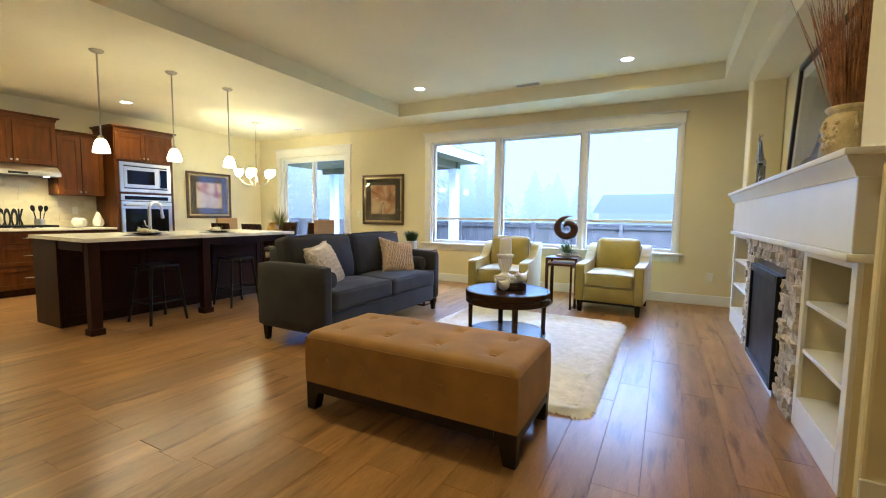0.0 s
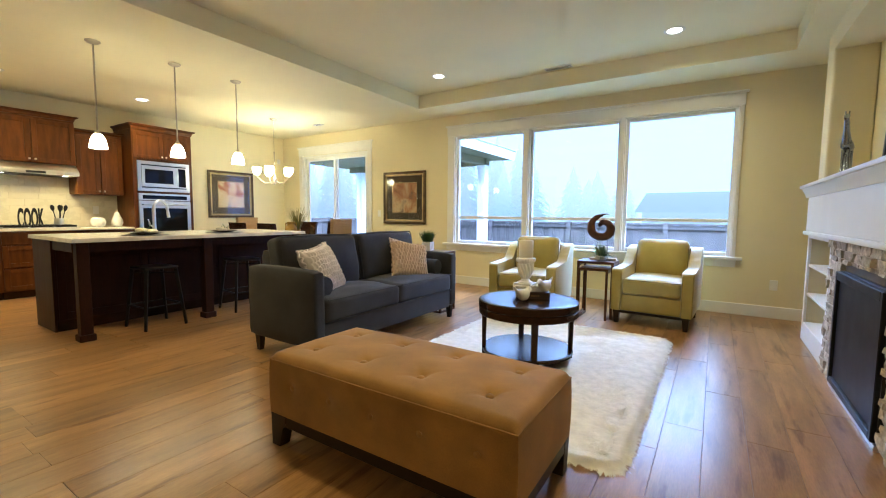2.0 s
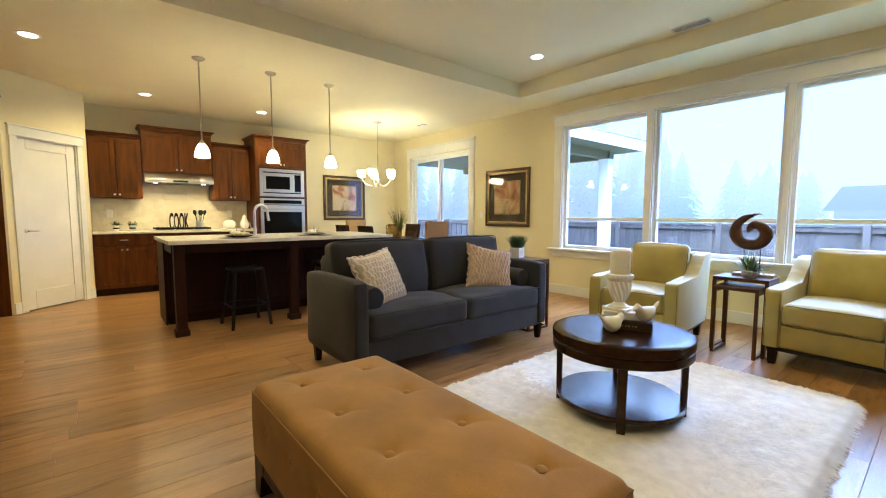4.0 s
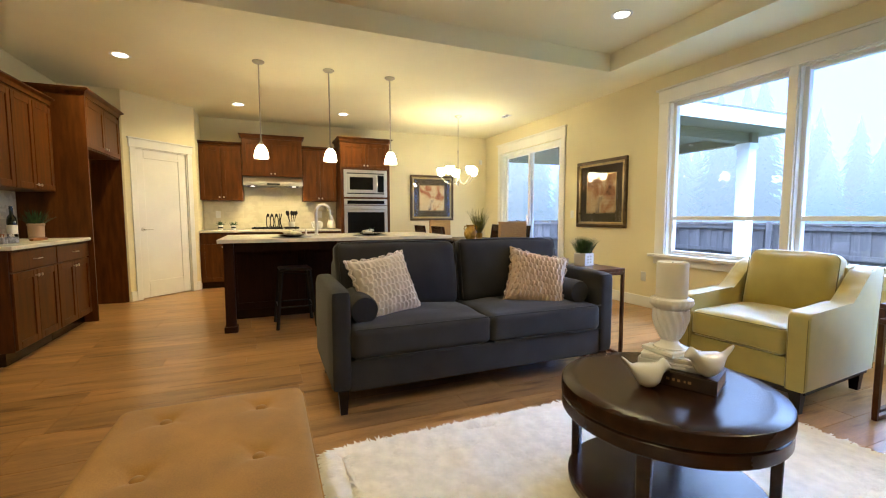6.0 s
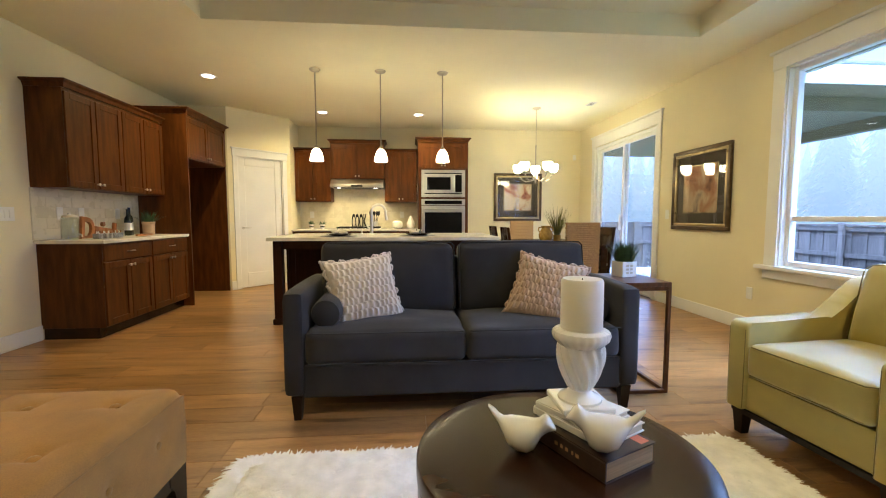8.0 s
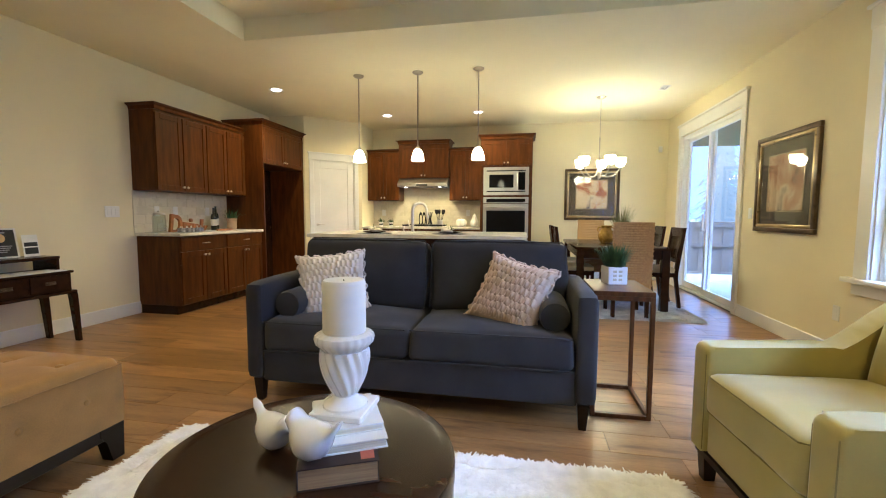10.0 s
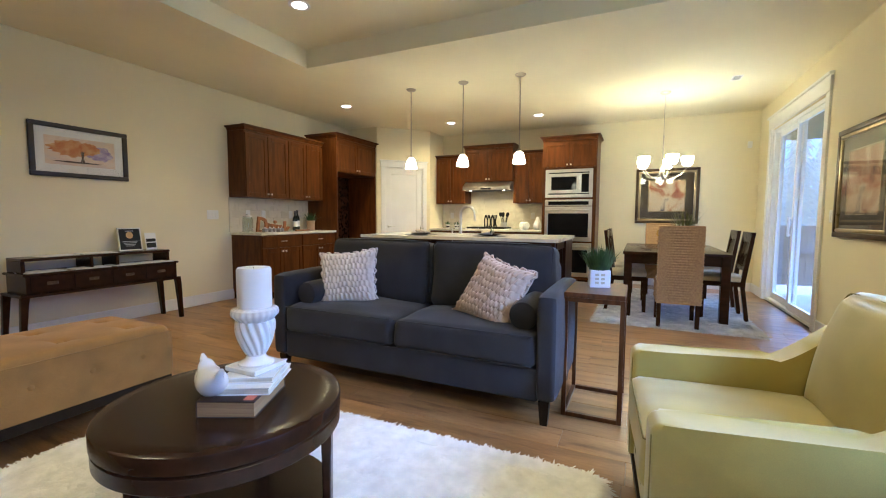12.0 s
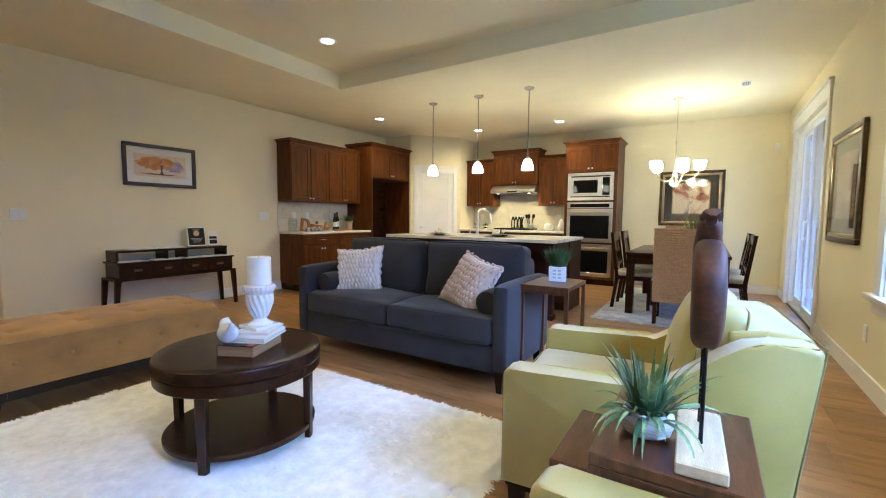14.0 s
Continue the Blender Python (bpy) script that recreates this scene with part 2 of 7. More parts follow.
CEDAR = surface("weathered_cedar", (0.085, 0.068, 0.062), 0.9, vary=0.22, scale=5, stretch=(6, 6, 0.6), fine=50, bump=0.3, random_tint=0.2)
LAWN = surface("winter_lawn", (0.07, 0.09, 0.045), 0.95, vary=0.3, scale=1.5, fine=60, bump=0.4, depth=0.02)
SHINGLE = surface("grey_shingle", (0.16, 0.16, 0.17), 0.9, vary=0.25, scale=8, stretch=(1, 6, 6), fine=40, bump=0.5, depth=0.01)
SOFFIT = surface("tan_soffit", (0.15, 0.13, 0.075), 0.8, vary=0.08, bump=0.1)


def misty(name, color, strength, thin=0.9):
    """Distance beyond 50 m: pale fog haze painted as glow, stronger towards the top."""
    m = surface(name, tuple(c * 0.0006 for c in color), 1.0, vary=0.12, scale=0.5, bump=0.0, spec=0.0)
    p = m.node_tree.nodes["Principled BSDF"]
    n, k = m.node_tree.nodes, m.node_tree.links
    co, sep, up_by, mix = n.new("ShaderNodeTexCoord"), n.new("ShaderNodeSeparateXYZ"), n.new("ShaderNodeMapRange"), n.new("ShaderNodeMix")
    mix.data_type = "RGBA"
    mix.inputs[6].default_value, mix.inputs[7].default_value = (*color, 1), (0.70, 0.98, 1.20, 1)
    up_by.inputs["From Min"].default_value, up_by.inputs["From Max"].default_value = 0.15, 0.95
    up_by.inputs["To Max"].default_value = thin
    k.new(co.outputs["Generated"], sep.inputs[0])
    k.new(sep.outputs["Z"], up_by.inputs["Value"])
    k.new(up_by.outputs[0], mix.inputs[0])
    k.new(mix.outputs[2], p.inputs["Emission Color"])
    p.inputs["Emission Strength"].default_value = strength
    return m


# far colours, with the fog's haze painted in as emission
HAZE_GLOW_TREE = misty("haze_glow_conifer", (0.36, 0.60, 0.84), 1.0)
HAZE_GLOW_FAR = misty("haze_glow_far", (0.48, 0.72, 0.94), 1.0)
HAZE_GLOW_WOOD = misty("haze_glow_woods", (0.38, 0.57, 0.80), 1.0)
HAZE_GLOW_WOOD_FAR = misty("haze_glow_woods_far", (0.41, 0.60, 0.83), 1.0)
HAZE_GLOW_HOUSE = misty("haze_glow_house", (0.40, 0.60, 0.84), 1.0, 0.15)

# ---- tools ----
def box(bm, x0, y0, z0, x1, y1, z1, bevel=0.0, seg=1):
    """An upright block between two corners, with its edges eased."""
    m = Matrix.Translation(((x0 + x1) / 2, (y0 + y1) / 2, (z0 + z1) / 2)) @ Matrix.Diagonal((abs(x1 - x0), abs(y1 - y0), abs(z1 - z0), 1))
    vs = bmesh.ops.create_cube(bm, size=1.0, matrix=m)["verts"]
    if bevel:
        es = list({e for v in vs for e in v.link_edges})
        bmesh.ops.bevel(bm, geom=es, offset=min(bevel, abs(x1 - x0) * .45, abs(y1 - y0) * .45, abs(z1 - z0) * .45), segments=seg, profile=0.5, affect="EDGES")
    return bm


def block(x0, y0, z0, x1, y1, z1, bevel=0.0, seg=1):
    return box(bmesh.new(), x0, y0, z0, x1, y1, z1, bevel, seg)


def lathe(bm, profile, seg=24, at=(0, 0, 0), flute=0, depth=0.0, twist=0.0):
    """A turned body from (radius, height) pairs; flute: how many grooves run round it."""
    rings = []
    for r, z in profile:
        ring = []
        for i in range(seg):
            a = 2 * math.pi * i / seg
            rr = r * (1 + depth * math.cos(flute * a + twist * z)) if flute else r
            ring.append(bm.verts.new((at[0] + rr * math.cos(a), at[1] + rr * math.sin(a), at[2] + z)))
        rings.append(ring)
    for a, b in zip(rings, rings[1:]):
        for i in range(seg):
            j = (i + 1) % seg
            bm.faces.new((a[i], a[j], b[j], b[i]))
    bm.faces.new(rings[0][::-1])
    bm.faces.new(rings[-1])
    return bm


def turned(profile, seg=24, at=(0, 0, 0), **more):
    return lathe(bmesh.new(), profile, seg, at, **more)


def tube(bm, pts, radius, seg=8, flat=1.0):
    """A round bar along a line of points; radius may be a list, one for each point."""
    pts = [Vector(p) for p in pts]
    radii = radius if isinstance(radius, (list, tuple)) else [radius] * len(pts)
    rings = []
    for i, p in enumerate(pts):
        d = (pts[min(i + 1, len(pts) - 1)] - pts[max(i - 1, 0)]).normalized()
        up = Vector((0, 0, 1)) if abs(d.z) < 0.95 else Vector((1, 0, 0))
        s = d.cross(up).normalized()
        u = s.cross(d).normalized()
        rings.append([bm.verts.new(p + radii[i] * (math.cos(2 * math.pi * k / seg) * s + flat * math.sin(2 * math.pi * k / seg) * u)) for k in range(seg)])
    for a, b in zip(rings, rings[1:]):
        for i in range(seg):
            j = (i + 1) % seg
            bm.faces.new((a[i], a[j], b[j], b[i]))
    bm.faces.new(rings[0][::-1])
    bm.faces.new(rings[-1])
    return bm


def prism(bm, outline, z0, z1):
    """A flat outline of (x, y) pairs drawn up from z0 to z1."""
    lo = [bm.verts.new((x, y, z0)) for x, y in outline]
    hi = [bm.verts.new((x, y, z1)) for x, y in outline]
    n = len(lo)
    for i in range(n):
        bm.faces.new((lo[i], lo[(i + 1) % n], hi[(i + 1) % n], hi[i]))
    bm.faces.new(lo[::-1])
    bm.faces.new(hi)
    return bm


def slab(bm, outline, axis, a, b):
    """As prism(), with the outline drawn along x or y; outline pairs are the other two axes in order."""
    def at(u, v, w):
        return {"x": (w, u, v), "y": (u, w, v), "z": (u, v, w)}[axis]
    lo, hi = [bm.verts.new(at(u, v, a)) for u, v in outline], [bm.verts.new(at(u, v, b)) for u, v in outline]
    n = len(lo)
    for i in range(n):
        bm.faces.new((lo[i], lo[(i + 1) % n], hi[(i + 1) % n], hi[i]))
    bm.faces.new(lo[::-1])
    bm.faces.new(hi)
    return bm


def ease(bm, width, seg=2):
    bmesh.ops.bevel(bm, geom=bm.edges[:], offset=width, segments=seg, profile=0.5, affect="EDGES")
    return bm


def pad(cx, cy, cz, sx, sy, sz, r=0.05, n=8, crown=(0, 0, 0), sag=0.0, wrinkle=0.0):
    """A stuffed block: rounded edges, faces that swell by crown (x, y, z)."""
    bm = bmesh.new()
    bmesh.ops.create_cube(bm, size=2.0)
    bmesh.ops.subdivide_edges(bm, edges=bm.edges[:], cuts=n, use_grid_fill=True)
    half = Vector((sx / 2, sy / 2, sz / 2))
    for v in bm.verts:
        u = v.co.copy()
        for i in range(3):
            u[i] = math.copysign(abs(u[i]) ** 0.75, u[i])
        p = Vector((u.x * half.x, u.y * half.y, u.z * half.z))
        q = Vector([max(-(half[i] - r), min(half[i] - r, p[i])) for i in range(3)])
        d = p - q
        if d.length > 1e-6:
            p = q + d.normalized() * r
        bow = [(1 - u[(i + 1) % 3] ** 2) * (1 - u[(i + 2) % 3] ** 2) for i in range(3)]
        for i in range(3):
            p[i] += crown[i] * bow[i] * u[i]
        p.z -= sag * bow[2]
        if wrinkle:
            p += wrinkle * Vector((noise.noise((p.x * 5 + cx, p.y * 5 + cy, p.z * 5)), noise.noise((p.x * 6, p.y * 6 + 3 + cy, p.z * 6)), noise.noise((p.x * 7 + 5, p.y * 4 + cy * 3, p.z * 7))))
        v.co = p + Vector((cx, cy, cz))
    return bm


def turn(bm, m):
    bmesh.ops.transform(bm, matrix=m, verts=bm.verts[:])
    return bm


def part(name, bm, material, parent=None, label="", smooth=35):
    """Links a bmesh as one mesh object, under a thing or a part."""
    bmesh.ops.recalc_face_normals(bm, faces=bm.faces[:])
    me = bpy.data.meshes.new(name)
    bm.to_mesh(me)
    bm.free()
    me.materials.append(material)
    if smooth:
        me.shade_smooth()
        me.set_sharp_from_angle(angle=radians(smooth))
    ob = new(name, me)
    if parent:
        ob.parent = parent
    if label:
        ob["label"] = label
    return ob


def thing(name, label, category, x=0.0, y=0.0, z=0.0, turned_by=0.0, group="", kind=""):
    """An Empty at the base of a thing; its parts are given in its own metres."""
    ob = new(name)
    ob.empty_display_size = 0.1
    ob.matrix_basis = pose(x, y, z, 0, 0, turned_by)
    return tagged(ob, label, category, group, kind)


def structure(name, bm, material, label="", category="", smooth=0):
    return tagged(part(name, bm, material, None, label, smooth), label, category, kind="structure")


# ---- the room ----
WIN_Y, KIT_X, BACK_Y, RIGHT_X = 7.75, -8.14, 1.06, 1.5
CEIL_Z, TRAY_Z = 2.78, 2.98
HALL_X, HALL_Y = -1.08, -2.4

structure("subfloor", block(KIT_X - .15, HALL_Y - .15, -0.25, RIGHT_X + .15, WIN_Y + .15, -0.014), MORTAR, "grey subfloor under the planks", "floor")

# the window wall, with the openings of three windows and a sliding door left out
PANES = [(-3.66, -2.44), (-2.37, -1.08), (-1.04, 0.20)]
WZ0, WZ1 = 0.66, 2.44
SL0, SL1, SLZ = -7.48, -5.60, 2.36
wall = bmesh.new()
for x0, x1, z0, z1 in [(KIT_X - .15, SL0, 0, CEIL_Z), (SL0, SL1, SLZ, CEIL_Z), (SL1, PANES[0][0], 0, CEIL_Z),
                       (PANES[0][0], PANES[2][1], 0, WZ0), (PANES[0][0], PANES[2][1], WZ1, CEIL_Z), (PANES[2][1], RIGHT_X + .15, 0, CEIL_Z),
                       (PANES[0][1], PANES[1][0], WZ0, WZ1), (PANES[1][1], PANES[2][0], WZ0, WZ1)]:
    box(wall, x0, WIN_Y, z0, x1, WIN_Y + .15, z1)
structure("wall_north", wall, WALL, "cream painted wall with three windows and a sliding door", "wall")
structure("wall_west", block(KIT_X - .15, BACK_Y - .15, 0, KIT_X, WIN_Y, CEIL_Z), WALL, "cream painted kitchen wall", "wall")
structure("wall_south", block(KIT_X, BACK_Y - .15, 0, HALL_X, BACK_Y, CEIL_Z, 0.012, 2), WALL, "cream painted wall behind the console table", "wall")
structure("wall_hall_west", block(HALL_X - .15, HALL_Y, 0, HALL_X, BACK_Y - .15, CEIL_Z), WALL, "cream painted hall wall", "wall")
structure("wall_hall_end", block(HALL_X - .15, HALL_Y - .15, 0, RIGHT_X + .15, HALL_Y, CEIL_Z), WALL, "cream painted hall end wall", "wall")
structure("wall_east", block(RIGHT_X, HALL_Y, 0, RIGHT_X + .15, WIN_Y, CEIL_Z), WALL, "cream painted wall behind the fireplace", "wall")

# the pantry corner: a return beside the refrigerator bay, the diagonal with its door, a return to the range wall
FR_X1 = -6.80
D0, D1 = Vector((FR_X1, 1.70, 0)), Vector((-7.54, 2.42, 0))
structure("wall_fridge_return", block(FR_X1 - .10, BACK_Y, 0, FR_X1, 1.70, CEIL_Z), WALL, "cream painted return beside the refrigerator bay", "wall")
structure("wall_range_return", block(KIT_X, 2.32, 0, D1.x, 2.42, CEIL_Z), WALL, "cream painted return beside the range cabinets", "wall")
dlen = (D1 - D0).length
dang = math.degrees(math.atan2(D1.y - D0.y, D1.x - D0.x))
DM = pose(D0.x, D0.y, 0, 0, 0, dang)
DW, DH = 0.74, 2.06
d_in = (dlen - DW) / 2
diag = bmesh.new()
for a, b, z0, z1 in [(0, d_in, 0, CEIL_Z), (d_in + DW, dlen, 0, CEIL_Z), (d_in, d_in + DW, DH, CEIL_Z)]:
    box(diag, a, 0, z0, b, 0.10, z1)
structure("wall_pantry", turn(diag, DM), WALL, "cream painted diagonal wall with the pantry door", "wall")

# ceiling: a flat field with a raised tray over the living room
TX0, TX1, TY0, TY1 = -3.93, 0.60, 2.69, 7.10
ce = bmesh.new()
for x0, y0, x1, y1 in [(KIT_X - .15, HALL_Y - .15, TX0, WIN_Y + .15), (TX1, HALL_Y - .15, RIGHT_X + .15, WIN_Y + .15), (TX0, HALL_Y - .15, TX1, TY0), (TX0, TY1, TX1, WIN_Y + .15)]:
    box(ce, x0, y0, CEIL_Z, x1, y1, TRAY_Z + .2)
box(ce, TX0 - .02, TY0 - .02, TRAY_Z, TX1 + .02, TY1 + .02, TRAY_Z + .1)
structure("ceiling", ce, CEIL, "cream painted ceiling with a raised tray", "ceiling")

# the fireplace breast with its niche
FP_X, FP_Y0, FP_Y1 = 0.81, 3.36, 6.93
NZ0, NZ1, NY0, NY1, N_BACK = 1.40, 2.60, 3.66, 6.66, 1.10
fb = bmesh.new()
box(fb, N_BACK, FP_Y0, 0, RIGHT_X, FP_Y1, CEIL_Z)
box(fb, FP_X, FP_Y0, NZ0, N_BACK, NY0, CEIL_Z, 0.02, 3)
box(fb, FP_X, NY1, NZ0, N_BACK, FP_Y1, CEIL_Z, 0.02, 3)
box(fb, FP_X, NY0, NZ1, N_BACK, NY1, CEIL_Z)
box(fb, FP_X, FP_Y0, 0, N_BACK, FP_Y0 + .058, NZ0, 0.02, 3)
box(fb, FP_X, FP_Y1 - .018, 0, N_BACK, FP_Y1, NZ0)
structure("fireplace_breast", fb, WALL, "cream painted chimney breast with a deep niche", "wall")


# ---- trim ----
def skirting(name, x0, y0, x1, y1):
    structure(name, block(x0, y0, 0, x1, y1, 0.135, 0.004), TRIM, "white painted baseboard", "baseboard", 30)


T = 0.016
skirting("baseboard", SL1 + .11, WIN_Y - T, FP_X + .5, WIN_Y)
skirting("baseboard", KIT_X, WIN_Y - T, SL0 - .11, WIN_Y)
skirting("baseboard", KIT_X, 5.47, KIT_X + T, WIN_Y - T)
skirting("baseboard", -4.20, BACK_Y, HALL_X, BACK_Y + T)
skirting("baseboard", FP_X, FP_Y0 - T, RIGHT_X, FP_Y0)
skirting("baseboard", RIGHT_X - T, HALL_Y, RIGHT_X, FP_Y0 - T)
skirting("baseboard", HALL_X, HALL_Y, HALL_X + T, BACK_Y - .15)
for a, b in ((0.0, d_in - .075), (d_in + DW + .075, dlen)):
    structure("baseboard", turn(block(a, -T, 0, b, 0, 0.135, 0.004), DM), TRIM, "white painted baseboard", "baseboard", 30)

# casing round the three windows
cs = bmesh.new()
box(cs, -3.79, WIN_Y - .022, WZ0 + .02, -3.66, WIN_Y, WZ1, 0.003)
box(cs, 0.20, WIN_Y - .022, WZ0 + .02, 0.30 - .06, WIN_Y, WZ1, 0.003)
for a, b in ((-2.44, -2.37), (-1.08, -1.04)):
    box(cs, a, WIN_Y - .022, WZ0 + .02, b, WIN_Y, WZ1, 0.003)
box(cs, -3.80, WIN_Y - .026, WZ1, 0.25, WIN_Y, WZ1 + .145, 0.003)
box(cs, -3.825, WIN_Y - .045, WZ1 + .145, 0.275, WIN_Y, WZ1 + .17, 0.004)
structure("window_trim", cs, TRIM, "white painted casing round three windows", "trim", 30)
sl = bmesh.new()
box(sl, -3.86, WIN_Y - .06, WZ0 - .015, 0.31, WIN_Y + .05, WZ0 + .02, 0.006, 2)
box(sl, -3.80, WIN_Y - .02, WZ0 - .10, 0.25, WIN_Y, WZ0 - .015, 0.003)
structure("window_stool", sl, TRIM, "white painted window sill and apron", "sill", 30)


def window(name, x0, x1):
    """A vinyl window: a fixed light over a low sliding light, in a deep reveal."""
    w = thing(name, "white vinyl window with a low meeting rail", "window", 0, 0, 0, kind="structure")
    f = bmesh.new()
    y0, y1 = WIN_Y + .05, WIN_Y + .115
    z0, z1, b = WZ0 + .02, WZ1, 0.05
    box(f, x0, y0, z0, x0 + b, y1, z1, 0.006)
    box(f, x1 - b, y0, z0, x1, y1, z1, 0.006)
    box(f, x0 + b, y0, z0, x1 - b, y1, z0 + b, 0.006)
    box(f, x0 + b, y0, z1 - b, x1 - b, y1, z1, 0.006)
    part("window_frame", f, VINYL, w)
    part("meeting_rail", block(x0 + b, y0 + .01, 1.085, x1 - b, y1 - .01, 1.13, 0.005), VINYL, w)
    for za, zb in ((z0 + b, 1.085), (1.13, z1 - b)):
        g = part("pane", block(x0 + b - .004, y0 + .03, za - .004, x1 - b + .004, y0 + .036, zb + .004), GLASS, w, "clear window glass", 0)
        g.visible_shadow = False
    r = bmesh.new()
    box(r, x0 - .001, WIN_Y - .001, z0, x0 + .012, y0, z1)
    box(r, x1 - .012, WIN_Y - .001, z0, x1 + .001, y0, z1)
    box(r, x0 + .012, WIN_Y - .001, z1 - .012, x1 - .012, y0, z1 + .001)
    part("reveal", r, TRIM, w, "", 0)
    return w


for i, (a, b) in enumerate(PANES):
    window("window_%d" % (i + 1), a, b)

# the sliding door
dr = thing("door_1", "white vinyl sliding glass door, closed", "sliding door", kind="structure")
f = bmesh.new()
ya, yb = WIN_Y + .02, WIN_Y + .12
box(f, SL0, ya, 0, SL0 + .05, yb, SLZ, 0.004)
box(f, SL1 - .05, ya, 0, SL1, yb, SLZ, 0.004)
box(f, SL0 + .05, ya, SLZ - .05, SL1 - .05, yb, SLZ, 0.004)
box(f, SL0 + .05, ya, 0, SL1 - .05, yb, 0.035, 0.004)
part("door_frame", f, VINYL, dr)
MID = (SL0 + SL1) / 2
for nm, x0, x1, y in (("fixed_panel", SL0 + .05, MID + .04, ya + .055), ("sliding_panel", MID - .04, SL1 - .05, ya + .012)):
    p = bmesh.new()
    s, zt, zb = 0.058, SLZ - .05, 0.035
    box(p, x0, y, zb, x0 + s, y + .035, zt, 0.004)
    box(p, x1 - s, y, zb, x1, y + .035, zt, 0.004)
    box(p, x0 + s, y, zt - s, x1 - s, y + .035, zt, 0.004)
    box(p, x0 + s, y, zb, x1 - s, y + .035, zb + .09, 0.004)
    pn = part(nm, p, VINYL, dr)
    g = part("pane", block(x0 + s - .004, y + .014, zb + .086, x1 - s + .004, y + .020, zt - s + .004), GLASS, pn, "clear door glass", 0)
    g.visible_shadow = False
h = bmesh.new()
box(h, MID - .02, ya - .035, 0.92, MID + .01, ya - .012, 1.16, 0.006, 2)
box(h, MID - .015, ya - .014, 0.93, MID + .005, ya + .013, 0.95)
box(h, MID - .015, ya - .014, 1.13, MID + .005, ya + .013, 1.15)
part("door_handle", h, PLASTIC, dr)
cs = bmesh.new()
box(cs, SL0 - .10, WIN_Y - .022, 0, SL0, WIN_Y, SLZ, 0.003)
box(cs, SL1, WIN_Y - .022, 0, SL1 + .10, WIN_Y, SLZ, 0.003)
box(cs, SL0 - .11, WIN_Y - .026, SLZ, SL1 + .11, WIN_Y, SLZ + .155, 0.003)
box(cs, SL0 - .13, WIN_Y - .045, SLZ + .155, SL1 + .13, WIN_Y, SLZ + .185, 0.004)
box(cs, SL0 - .001, WIN_Y - .001, 0, SL0 + .012, ya, SLZ)
box(cs, SL1 - .012, WIN_Y - .001, 0, SL1 + .001, ya, SLZ)
structure("door_trim", cs, TRIM, "white painted casing round the sliding door", "trim", 30)

# the pantry door, shut
pd = thing("door_2", "white shaker pantry door, closed", "door", kind="structure")
pd.matrix_basis = DM
leaf = bmesh.new()
a, b = d_in + .012, d_in + DW - .012
y0, y1 = 0.022, 0.057
st = 0.11
box(leaf, a, y0, 0.012, a + st, y1, DH - .012, 0.003)
box(leaf, b - st, y0, 0.012, b, y1, DH - .012, 0.003)
box(leaf, a + st, y0, 0.012, b - st, y1, 0.24, 0.003)
box(leaf, a + st, y0, DH - .13, b - st, y1, DH - .012, 0.003)
box(leaf, a + st, y0 + .010, 0.24, b - st, y1 - .008, DH - .13)
part("door_leaf", leaf, TRIM, pd)
lv = bmesh.new()
lathe(lv, [(0.027, 0), (0.027, 0.006), (0.02, 0.010)], 20)
turn(lv, pose(a + .06, y0, 0.96, 90, 0, 0))
tube(lv, [(a + .06, y0, 0.96), (a + .06, y0 - .045, 0.96), (a + .075, y0 - .05, 0.96), (a + .165, y0 - .05, 0.96)], [.008, .008, .008, .007], 8)
part("lever_handle", lv, NICKEL, pd, "satin nickel lever handle")
for z in (0.25, 1.02, 1.82):
    part("hinge", turned([(0.008, 0), (0.008, 0.09)], 10, (b + .006, y0 - .004, z)), NICKEL, pd)
cs = bmesh.new()
box(cs, d_in - .075, -.018, 0, d_in, 0, DH, 0.003)
box(cs, d_in + DW, -.018, 0, d_in + DW + .075, 0, DH, 0.003)
box(cs, d_in - .085, -.022, DH, d_in + DW + .085, 0, DH + .11, 0.003)
box(cs, d_in - .1, -.034, DH + .11, d_in + DW + .1, 0, DH + .13, 0.003)
box(cs, d_in, 0, 0, d_in + .012, .10, DH)
box(cs, d_in + DW - .012, 0, 0, d_in + DW, .10, DH)
box(cs, d_in + .012, 0, DH - .012, d_in + DW - .012, .10, DH)
structure("door_trim", turn(cs, DM), TRIM, "white painted casing round the pantry door", "trim", 30)
structure("pantry_back", turn(block(-.05, .12, 0, dlen + .05, .16, CEIL_Z), DM), WALL, "dim wall inside the pantry", "wall")


# ---- fireplace surround ----
fp = thing("fireplace", "white fireplace surround with stacked stone and a black gas insert", "fireplace")
FX = 0.77
SY0, SY1, SZ = 4.17, 5.92, 1.00           # the stone field
FBY0, FBY1, FBZ = 4.55, 5.53, 0.80        # the firebox
part("frieze_panel", block(FX - .02, FP_Y0 + .07, 1.03, FX + .06, FP_Y1 - .02, 1.36, 0.004), TRIM, fp)
m = bmesh.new()
box(m, FX - .04, FP_Y0 + .05, 0.995, FX + .06, FP_Y1 - .0, 1.03, 0.006, 2)
part("ledge_moulding", m, TRIM, fp)
m = bmesh.new()
slab(m, [(FX - .03, 1.34), (FX + .05, 1.34), (FX + .05, 1.425), (FX - .065, 1.425), (FX - .06, 1.408), (FX - .042, 1.375)], "y", FP_Y0 + .05, FP_Y1 + .03)
part("crown_moulding", m, TRIM, fp)
part("mantel_shelf", block(FX - .08, FP_Y0 + .03, 1.425, N_BACK, FP_Y1 + .06, 1.455, 0.006, 2), TRIM, fp)
